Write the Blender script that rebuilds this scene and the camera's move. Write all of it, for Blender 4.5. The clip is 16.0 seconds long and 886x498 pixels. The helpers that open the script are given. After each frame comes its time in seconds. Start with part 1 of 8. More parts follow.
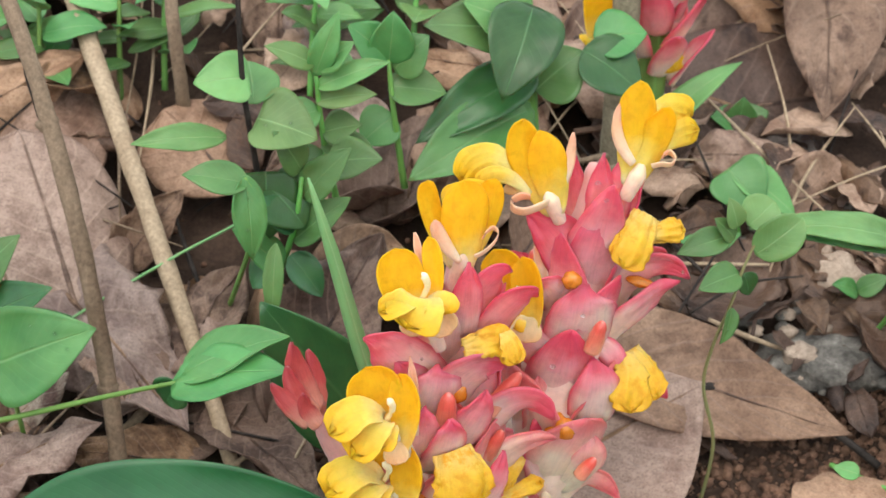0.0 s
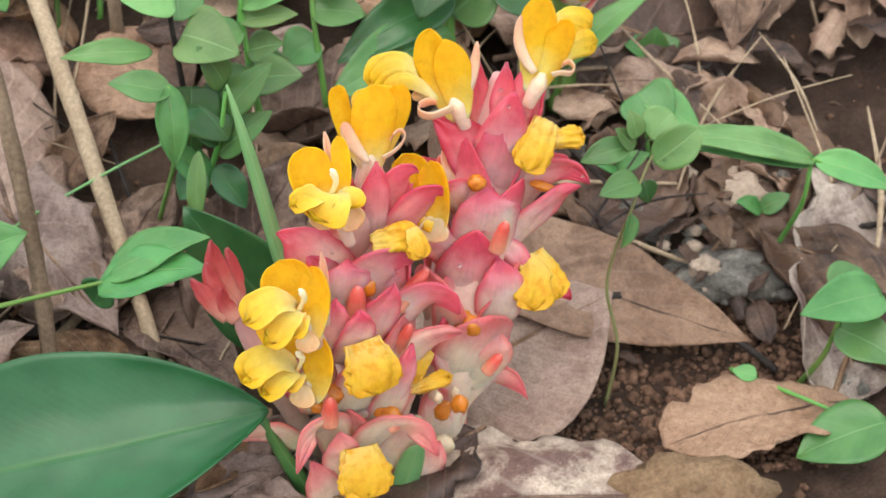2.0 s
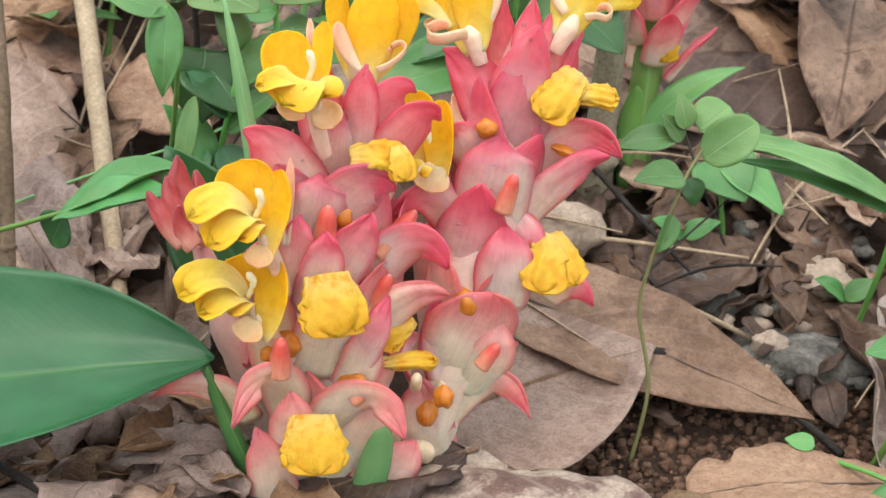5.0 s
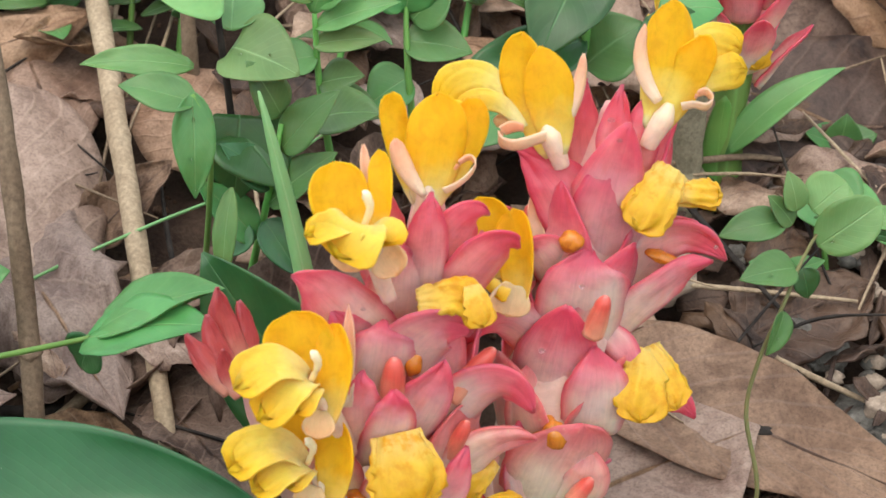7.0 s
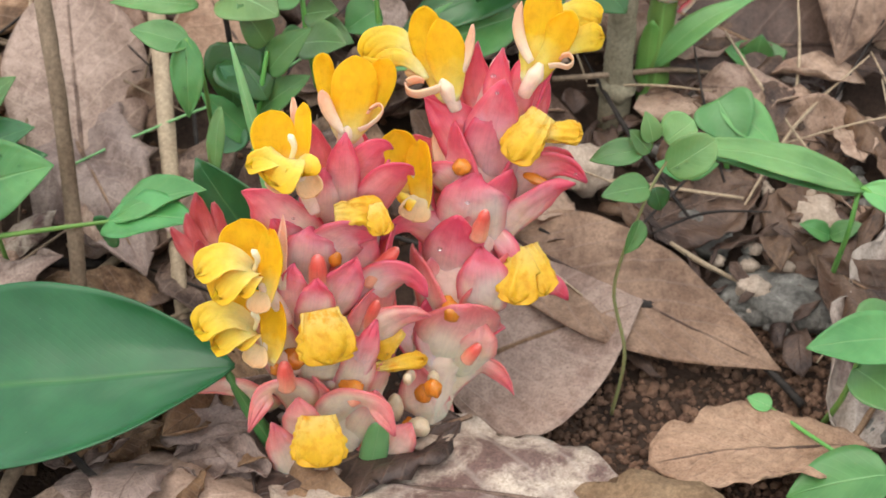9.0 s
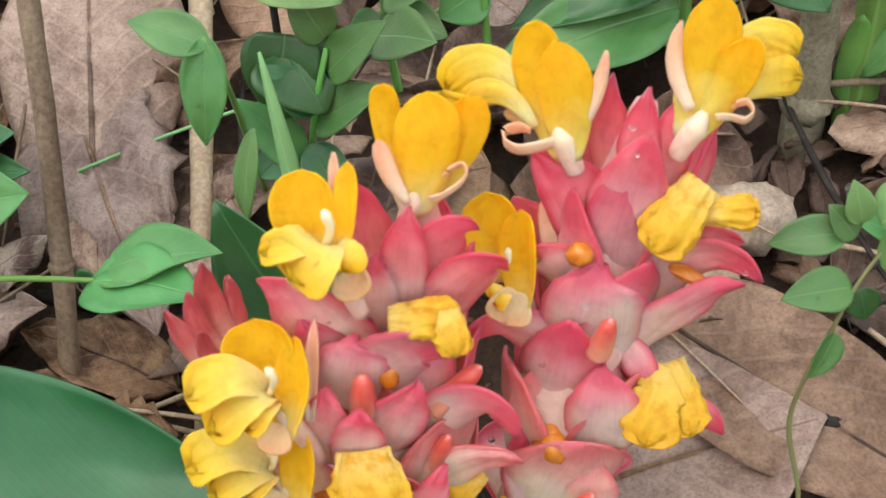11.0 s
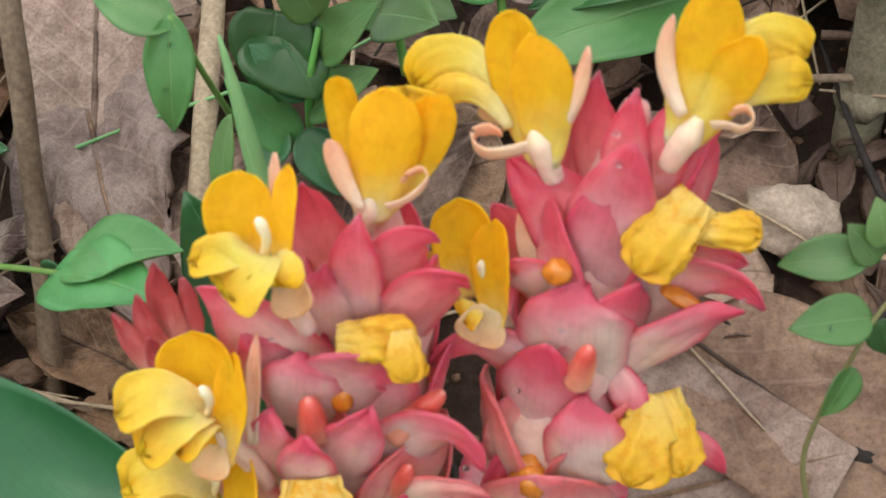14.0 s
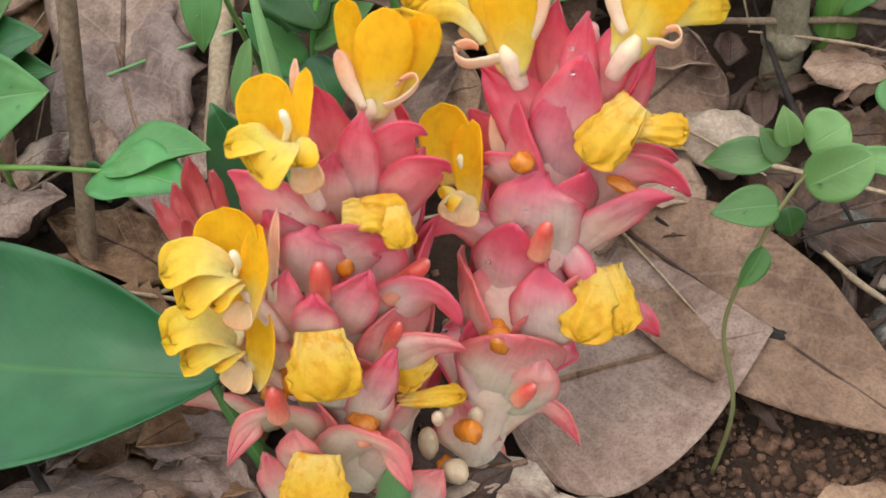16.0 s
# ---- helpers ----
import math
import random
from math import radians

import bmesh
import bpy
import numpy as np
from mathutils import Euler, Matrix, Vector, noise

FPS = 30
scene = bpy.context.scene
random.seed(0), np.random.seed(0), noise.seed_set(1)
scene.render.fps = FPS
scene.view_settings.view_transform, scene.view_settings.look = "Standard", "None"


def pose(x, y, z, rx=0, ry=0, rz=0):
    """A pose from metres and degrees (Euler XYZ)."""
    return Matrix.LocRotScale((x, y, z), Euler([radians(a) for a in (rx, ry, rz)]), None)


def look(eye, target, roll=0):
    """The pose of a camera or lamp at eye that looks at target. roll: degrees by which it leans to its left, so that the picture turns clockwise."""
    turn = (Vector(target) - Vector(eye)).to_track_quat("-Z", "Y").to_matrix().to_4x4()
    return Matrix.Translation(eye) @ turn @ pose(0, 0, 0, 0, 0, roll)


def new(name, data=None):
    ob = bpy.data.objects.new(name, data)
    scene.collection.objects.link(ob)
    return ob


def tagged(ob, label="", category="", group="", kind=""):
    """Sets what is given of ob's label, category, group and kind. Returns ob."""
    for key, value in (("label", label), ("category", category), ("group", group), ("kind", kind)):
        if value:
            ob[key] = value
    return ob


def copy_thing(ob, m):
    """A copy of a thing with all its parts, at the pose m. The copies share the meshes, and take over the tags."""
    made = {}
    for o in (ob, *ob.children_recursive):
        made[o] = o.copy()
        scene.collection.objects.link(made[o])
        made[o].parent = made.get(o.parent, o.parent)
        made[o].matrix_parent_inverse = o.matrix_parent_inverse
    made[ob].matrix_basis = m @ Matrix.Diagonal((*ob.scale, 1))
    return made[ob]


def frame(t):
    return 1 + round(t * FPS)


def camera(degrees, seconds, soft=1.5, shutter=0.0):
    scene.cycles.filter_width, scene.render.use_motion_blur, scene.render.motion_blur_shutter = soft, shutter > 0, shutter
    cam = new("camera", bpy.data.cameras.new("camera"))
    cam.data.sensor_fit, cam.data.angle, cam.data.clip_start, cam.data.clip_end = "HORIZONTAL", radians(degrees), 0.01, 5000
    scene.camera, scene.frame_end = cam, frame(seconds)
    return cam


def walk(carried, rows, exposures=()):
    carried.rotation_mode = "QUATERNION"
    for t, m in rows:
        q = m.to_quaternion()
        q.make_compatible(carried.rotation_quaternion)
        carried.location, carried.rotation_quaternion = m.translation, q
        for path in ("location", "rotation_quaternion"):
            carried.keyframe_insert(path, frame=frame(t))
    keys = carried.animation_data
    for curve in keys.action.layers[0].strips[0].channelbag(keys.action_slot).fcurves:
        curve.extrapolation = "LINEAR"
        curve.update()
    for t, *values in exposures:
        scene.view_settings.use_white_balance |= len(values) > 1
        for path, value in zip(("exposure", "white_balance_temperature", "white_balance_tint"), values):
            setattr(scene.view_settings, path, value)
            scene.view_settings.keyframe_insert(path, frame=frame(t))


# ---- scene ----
cam = camera(28.0, 16.0)
PATH = [
    (0, (-0.06492, -0.44976, 0.43628), (-0.02732, -0.19682, 0.27940), -1.85),
    (0.5, (-0.04513, -0.45383, 0.44160), (-0.00841, -0.20359, 0.28025), -1.96),
    (1, (-0.05036, -0.48448, 0.42305), (-0.00995, -0.23339, 0.26393), -1.86),
    (1.5, (-0.05278, -0.48546, 0.42408), (-0.00890, -0.23596, 0.26337), -1.49),
    (2, (-0.05233, -0.49610, 0.42908), (-0.00999, -0.24525, 0.27008), -1.25),
    (2.5, (-0.06763, -0.52009, 0.41272), (-0.02718, -0.26044, 0.26799), -0.25),
    (3, (-0.08000, -0.52601, 0.36185), (-0.04328, -0.25280, 0.24349), 1.55),
    (3.5, (-0.04014, -0.50741, 0.27026), (-0.01338, -0.22422, 0.17494), 2.65),
    (4, (-0.02680, -0.50674, 0.23927), (-0.00272, -0.22114, 0.15066), 3.60),
    (4.2, (-0.01387, -0.50227, 0.24086), (0.00665, -0.21636, 0.15236), 3.54),
    (6.3, (0.02434, -0.48540, 0.26807), (0.02969, -0.20259, 0.16812), 1.05),
    (6.5, (0.01864, -0.46874, 0.28018), (0.02439, -0.18780, 0.17510), 0.50),
    (7, (0.00609, -0.39254, 0.31526), (0.01203, -0.12041, 0.18913), -0.50),
    (7.5, (0.00591, -0.31022, 0.28388), (-0.00168, -0.04005, 0.15369), -2.10),
    (8, (0.03434, -0.32406, 0.28255), (0.01491, -0.05539, 0.15049), -3.24),
    (8.5, (0.02902, -0.41925, 0.39460), (0.01911, -0.16233, 0.24002), -2.05),
    (9, (0.09146, -0.49853, 0.42066), (0.06774, -0.24545, 0.26133), -1.86),
    (9.5, (0.08674, -0.56621, 0.46755), (0.06152, -0.31511, 0.30534), -0.75),
    (10, (0.08658, -0.56352, 0.49119), (0.05829, -0.31460, 0.32614), -0.49),
    (10.2, (0.08046, -0.44370, 0.43711), (0.04889, -0.19798, 0.26792), -0.68),
    (12.3, (0.10381, -0.26007, 0.34373), (0.03628, -0.02813, 0.16583), -3.66),
    (12.5, (0.10834, -0.25816, 0.34144), (0.03940, -0.02674, 0.16341), -3.62),
    (13, (0.11538, -0.25825, 0.34383), (0.04555, -0.02764, 0.16511), -3.58),
    (13.5, (0.11225, -0.25712, 0.35297), (0.04228, -0.02864, 0.17159), -3.50),
    (14, (0.11482, -0.25631, 0.35317), (0.04326, -0.02886, 0.17110), -3.79),
    (14.5, (0.11495, -0.25864, 0.35384), (0.04334, -0.03222, 0.17053), -3.82),
    (15, (0.11683, -0.26316, 0.34672), (0.04563, -0.03718, 0.16270), -3.47),
    (15.5, (0.12784, -0.30469, 0.35886), (0.05766, -0.07643, 0.17728), -2.97),
    (16, (0.13359, -0.33623, 0.38579), (0.06754, -0.10873, 0.20173), -2.42),
]
walk(cam, [(t, look(eye, target, roll)) for t, eye, target, roll in PATH],
     exposures=((0, 0.51), (2.5, 0.56), (3.5, 0.61), (6.5, 0.58), (7.5, 0.42), (9, 0.53), (10, 0.61), (12.5, 0.29), (14, 0.30), (16, 0.36)))

cam.data.dof.use_dof, cam.data.dof.focus_distance, cam.data.dof.aperture_fstop = True, 0.54, 32.0

# ---- world and light: an overcast day under trees ----
world = bpy.data.worlds.new("overcast_sky")
scene.world = world
world.use_nodes = True
wn, wl = world.node_tree.nodes, world.node_tree.links
sky = wn.new("ShaderNodeTexSky")
sky.sky_type, sky.sun_disc = "NISHITA", False
sky.sun_elevation, sky.sun_rotation = radians(62), radians(200)
sky.air_density, sky.dust_density, sky.ozone_density = 1.0, 6.0, 0.4
mix = wn.new("ShaderNodeMix")
mix.data_type = "RGBA"
mix.inputs[0].default_value = 0.75
mix.inputs[7].default_value = (6.8, 7.1, 7.3, 1)
wl.new(sky.outputs[0], mix.inputs[6])
wl.new(mix.outputs[2], wn["Background"].inputs[0])
wn["Background"].inputs[1].default_value = 0.175
sun_data = bpy.data.lights.new("sun", "SUN")
sun_data.energy, sun_data.angle, sun_data.color = 0.55, radians(45), (1.0, 0.96, 0.9)
sun = new("sun", sun_data)
sun.matrix_world = look((-0.5, -0.7, 2.2), (0, 0, 0))


# ---- materials ----
def material(name, rough=0.6, spec=0.4, sss=0.0):
    m = bpy.data.materials.new(name)
    m.use_nodes = True
    b = m.node_tree.nodes["Principled BSDF"]
    b.inputs["Roughness"].default_value = rough
    b.inputs["Specular IOR Level"].default_value = spec
    if sss:
        b.inputs["Subsurface Weight"].default_value = sss
        b.inputs["Subsurface Radius"].default_value = (1.0, 0.5, 0.3)
        b.inputs["Subsurface Scale"].default_value = 0.005
    return m, m.node_tree.nodes, m.node_tree.links, b


def ramp(nodes, stops):
    r = nodes.new("ShaderNodeValToRGB")
    e = r.color_ramp.elements
    while len(e) < len(stops):
        e.new(0.5)
    for k, (p, c) in zip(e, stops):
        k.position, k.color = p, (*c, 1)
    return r


def noise_node(nodes, links, scale, detail=4, coords="Object", rough=0.55, distort=0.0, stretch=None):
    n = nodes.new("ShaderNodeTexNoise")
    n.inputs["Scale"].default_value, n.inputs["Detail"].default_value = scale, detail
    n.inputs["Roughness"].default_value, n.inputs["Distortion"].default_value = rough, distort
    t = nodes.new("ShaderNodeTexCoord")
    out = t.outputs[coords]
    if stretch:
        mp = nodes.new("ShaderNodeMapping")
        mp.inputs["Scale"].default_value = stretch
        links.new(out, mp.inputs[0])
        out = mp.outputs[0]
    links.new(out, n.inputs["Vector"])
    return n


def blend(nodes, links, kind, fac, a, b):
    m = nodes.new("ShaderNodeMix")
    m.data_type, m.blend_type = "RGBA", kind
    for k, v in ((0, fac), (6, a), (7, b)):
        if isinstance(v, (int, float)):
            m.inputs[k].default_value = v
        elif isinstance(v, tuple):
            m.inputs[k].default_value = (*v, 1)
        else:
            links.new(v, m.inputs[k])
    return m.outputs[2]


def math_node(nodes, links, op, a, b=0.0, c=0.0):
    m = nodes.new("ShaderNodeMath")
    m.operation = op
    for k, v in enumerate((a, b, c)):
        if isinstance(v, (int, float)):
            m.inputs[k].default_value = v
        else:
            links.new(v, m.inputs[k])
    return m.outputs[0]


def bump(nodes, links, b, height, strength=0.3, dist=0.001):
    k = nodes.new("ShaderNodeBump")
    k.inputs["Strength"].default_value, k.inputs["Distance"].default_value = strength, dist
    links.new(height, k.inputs["Height"])
    links.new(k.outputs[0], b.inputs["Normal"])


def uv_axes(nodes, links):
    t = nodes.new("ShaderNodeTexCoord")
    s = nodes.new("ShaderNodeSeparateXYZ")
    links.new(t.outputs["UV"], s.inputs[0])
    return s.outputs[0], s.outputs[1]


def along(name, stops, rough=0.45, sss=0.15, streak=0.25, spots=None, spec=0.4, edge=None, spot_scale=420, spot_low=0.58, wet=0.0):
    """Colour that runs along a blade (its v), with fine long streaks, soft mottling and a coloured rim."""
    m, n, l, b = material(name, rough, spec, sss)
    u, v = uv_axes(n, l)
    big = noise_node(n, l, 90, 3)
    shift = math_node(n, l, "MULTIPLY_ADD", big.outputs[0], 0.5, -0.25)
    r = ramp(n, stops)
    l.new(math_node(n, l, "ADD", v, shift), r.inputs[0])
    col = r.outputs[0]
    if edge:
        rim = math_node(n, l, "ABSOLUTE", math_node(n, l, "MULTIPLY_ADD", u, 2.0, -1.0))
        rr = ramp(n, [(0.62, (0, 0, 0)), (1.0, (1, 1, 1))])
        l.new(rim, rr.inputs[0])
        col = blend(n, l, "MIX", rr.outputs[0], col, edge)
    st = noise_node(n, l, 1.0, 4, "UV", stretch=(34, 3.2, 1))
    sr = ramp(n, [(0.3, (1 - streak,) * 3), (0.7, (1 + streak * 0.4,) * 3)])
    l.new(st.outputs[0], sr.inputs[0])
    col = blend(n, l, "MULTIPLY", 1.0, col, sr.outputs[0])
    soft = noise_node(n, l, 240, 5, rough=0.7, distort=0.6)
    so = ramp(n, [(0.3, (0.87, 0.84, 0.84)), (0.5, (1, 1, 1)), (0.72, (1.05, 1.09, 1.08))])
    l.new(soft.outputs[0], so.inputs[0])
    col = blend(n, l, "MULTIPLY", 1.0, col, so.outputs[0])
    if spots:
        sp = noise_node(n, l, spot_scale, 5, rough=0.7)
        s2 = ramp(n, [(spot_low, (0, 0, 0)), (spot_low + 0.14, (1, 1, 1))])
        l.new(sp.outputs[0], s2.inputs[0])
        col = blend(n, l, "MIX", s2.outputs[0], col, spots)
    l.new(col, b.inputs["Base Color"])
    b.inputs["Coat Weight"].default_value, b.inputs["Coat Roughness"].default_value = wet, 0.07
    fine = noise_node(n, l, 600, 3)
    bump(n, l, b, math_node(n, l, "ADD", st.outputs[0], math_node(n, l, "MULTIPLY", fine.outputs[0], 0.4)), 0.22, 0.0005)
    return m


BRACT = along("pink_bract", [(0.0, (0.89, 0.69, 0.56)), (0.34, (0.89, 0.54, 0.48)), (0.62, (0.83, 0.27, 0.30)), (0.82, (0.69, 0.095, 0.145)), (1.0, (0.60, 0.05, 0.105))], 0.34, 0.55, 0.10, spec=0.25, edge=(0.67, 0.085, 0.14), wet=0.35)
BRACT_TOP = along("crimson_bract", [(0.0, (0.87, 0.50, 0.46)), (0.32, (0.83, 0.28, 0.30)), (0.66, (0.74, 0.12, 0.17)), (1.0, (0.59, 0.042, 0.09))], 0.34, 0.55, 0.10, spec=0.25, edge=(0.60, 0.05, 0.105), wet=0.35)
BRACT_LOW = along("pale_bract", [(0.0, (0.78, 0.68, 0.48)), (0.42, (0.85, 0.60, 0.47)), (0.72, (0.82, 0.33, 0.30)), (1.0, (0.68, 0.115, 0.14))], 0.36, 0.5, 0.10, spots=(0.70, 0.46, 0.28), spot_scale=300, spot_low=0.62, spec=0.25, edge=(0.73, 0.16, 0.17), wet=0.35)
BRACT_RED = along("dark_red_bract", [(0.1, (0.62, 0.26, 0.20)), (0.5, (0.48, 0.085, 0.085)), (1.0, (0.36, 0.035, 0.05))], 0.35, 0.3, 0.2, wet=0.3)
PETAL = along("yellow_petal", [(0.0, (0.84, 0.64, 0.34)), (0.14, (0.86, 0.53, 0.11)), (0.40, (0.87, 0.39, 0.010)), (1.0, (0.87, 0.345, 0.004))], 0.55, 0.6, 0.04, spec=0.15)
LIP = along("pale_yellow_lip", [(0.05, (0.85, 0.66, 0.28)), (0.50, (0.86, 0.52, 0.08)), (1.0, (0.86, 0.40, 0.010))], 0.55, 0.6, 0.05, spec=0.15)
PEACH = along("pale_peach_sepal", [(0.0, (0.80, 0.55, 0.30)), (0.5, (0.80, 0.48, 0.25)), (1.0, (0.80, 0.40, 0.19))], 0.45, 0.5, 0.1)
SALMON = along("salmon_sepal", [(0.05, (0.86, 0.62, 0.44)), (0.6, (0.86, 0.45, 0.28)), (1.0, (0.86, 0.36, 0.24))], 0.42, 0.45, 0.1)
DRY_PETAL = along("wilted_petal", [(0.0, (0.78, 0.50, 0.13)), (0.5, (0.80, 0.42, 0.03)), (1.0, (0.79, 0.38, 0.02))], 0.40, 0.4, 0.06, spec=0.25, spots=(0.70, 0.31, 0.012), spot_scale=260, spot_low=0.50)
ORANGE = along("orange_pulp", [(0.1, (0.62, 0.20, 0.02)), (1.0, (0.70, 0.24, 0.02))], 0.25, 0.3, 0.2, spots=(0.45, 0.13, 0.02), spec=0.6)
BUD = along("coral_bud", [(0.1, (0.82, 0.34, 0.22)), (0.45, (0.74, 0.115, 0.085)), (0.85, (0.74, 0.13, 0.10)), (1.0, (0.80, 0.3, 0.25))], 0.28, 0.25, 0.14, wet=0.3)
CREAM = along("cream_stalk", [(0.0, (0.70, 0.63, 0.45)), (0.4, (0.80, 0.60, 0.50)), (1.0, (0.76, 0.38, 0.36))], 0.42, 0.25, 0.06, spots=(0.66, 0.46, 0.36))
TUBE = along("pale_flower_tube", [(0.0, (0.80, 0.52, 0.44)), (1.0, (0.82, 0.64, 0.44))], 0.45, 0.45, 0.08)
ANTHER = along("pale_anther", [(0.0, (0.80, 0.68, 0.35)), (1.0, (0.85, 0.78, 0.55))], 0.5, 0.2, 0.1)
SEED = along("cream_berry", [(0.0, (0.60, 0.46, 0.30)), (1.0, (0.70, 0.58, 0.40))], 0.3, 0.3, 0.15)


def green_leaf(name, dark, light, vein, rough=0.4, ribs=9.0, fine=0.25, spec=0.45, through_light=0.1, worn=False):
    m, n, l, b = material(name, rough, spec)
    u, v = uv_axes(n, l)
    d = math_node(n, l, "ABSOLUTE", math_node(n, l, "MULTIPLY_ADD", u, 2.0, -1.0))
    mott = noise_node(n, l, 55, 4)
    r = ramp(n, [(0.3, dark), (0.7, light)])
    l.new(mott.outputs[0], r.inputs[0])
    mid = ramp(n, [(0.0, (1, 1, 1)), (0.05, (0, 0, 0))])
    l.new(d, mid.inputs[0])
    slant = math_node(n, l, "MULTIPLY_ADD", d, -0.35, v)
    wob = math_node(n, l, "MULTIPLY_ADD", mott.outputs[0], 0.05, slant)
    side = math_node(n, l, "SINE", math_node(n, l, "MULTIPLY", wob, ribs * 6.283))
    sv = ramp(n, [(0.86, (0, 0, 0)), (1.0, (fine,) * 3)])
    l.new(math_node(n, l, "MULTIPLY_ADD", side, 0.5, 0.5), sv.inputs[0])
    oi = n.new("ShaderNodeObjectInfo")
    hue = n.new("ShaderNodeHueSaturation")
    l.new(math_node(n, l, "MULTIPLY_ADD", oi.outputs["Random"], 0.05, 0.475), hue.inputs["Hue"])
    l.new(math_node(n, l, "MULTIPLY_ADD", oi.outputs["Random"], 0.5, 0.75), hue.inputs["Value"])
    l.new(r.outputs[0], hue.inputs["Color"])
    col = blend(n, l, "MIX", sv.outputs[0], hue.outputs[0], vein)
    col = blend(n, l, "MIX", math_node(n, l, "MULTIPLY", mid.outputs[0], 0.8), col, vein)
    if worn:
        w1 = noise_node(n, l, 130, 3)
        tip_zone = ramp(n, [(0.90, (0, 0, 0)), (0.985, (0.34, 0.34, 0.34))])
        l.new(v, tip_zone.inputs[0])
        wr = ramp(n, [(0.72, (0, 0, 0)), (0.76, (1, 1, 1))])
        l.new(math_node(n, l, "ADD", w1.outputs[0], tip_zone.outputs[0]), wr.inputs[0])
        col = blend(n, l, "MIX", wr.outputs[0], col, (0.20, 0.13, 0.06))
        dots = noise_node(n, l, 330, 2)
        dr = ramp(n, [(0.775, (0, 0, 0)), (0.80, (1, 1, 1))])
        l.new(dots.outputs[0], dr.inputs[0])
        col = blend(n, l, "MIX", dr.outputs[0], col, (0.42, 0.44, 0.32))
    l.new(col, b.inputs["Base Color"])
    b.inputs["Subsurface Weight"].default_value = through_light
    b.inputs["Subsurface Scale"].default_value = 0.002
    h = math_node(n, l, "MULTIPLY_ADD", sv.outputs[0], -1.0, math_node(n, l, "MULTIPLY", mid.outputs[0], -1.0))
    bump(n, l, b, math_node(n, l, "ADD", h, math_node(n, l, "MULTIPLY", mott.outputs[0], 0.5)), 0.35, 0.0007)
    return m


LEAF = green_leaf("fresh_green_leaf", (0.050, 0.158, 0.040), (0.102, 0.248, 0.072), (0.15, 0.31, 0.11), 0.40, fine=0.08)
LEAF_DARK = green_leaf("dark_green_leaf", (0.018, 0.085, 0.026), (0.042, 0.15, 0.042), (0.07, 0.19, 0.065), 0.32, fine=0.07)
LEAF_LIME = green_leaf("lime_green_leaf", (0.088, 0.225, 0.062), (0.160, 0.335, 0.105), (0.22, 0.38, 0.15), 0.45, fine=0.08)
LEAF_BIG = green_leaf("broad_ginger_leaf", (0.0105, 0.066, 0.014), (0.019, 0.100, 0.022), (0.045, 0.15, 0.04), 0.33, 30.0, 0.06, 0.4, worn=True)
VINE_STEM = green_leaf("brown_green_vine", (0.13, 0.12, 0.05), (0.20, 0.20, 0.08), (0.20, 0.20, 0.08), 0.6, 1.0, 0.0)
SPEAR = green_leaf("rolled_leaf_green", (0.15, 0.30, 0.11), (0.20, 0.36, 0.14), (0.26, 0.45, 0.20), 0.5, 2.0, 0.0)
STEM_GREEN = green_leaf("green_stem", (0.10, 0.27, 0.05), (0.17, 0.36, 0.08), (0.17, 0.36, 0.08), 0.5, 1.0, 0.0)


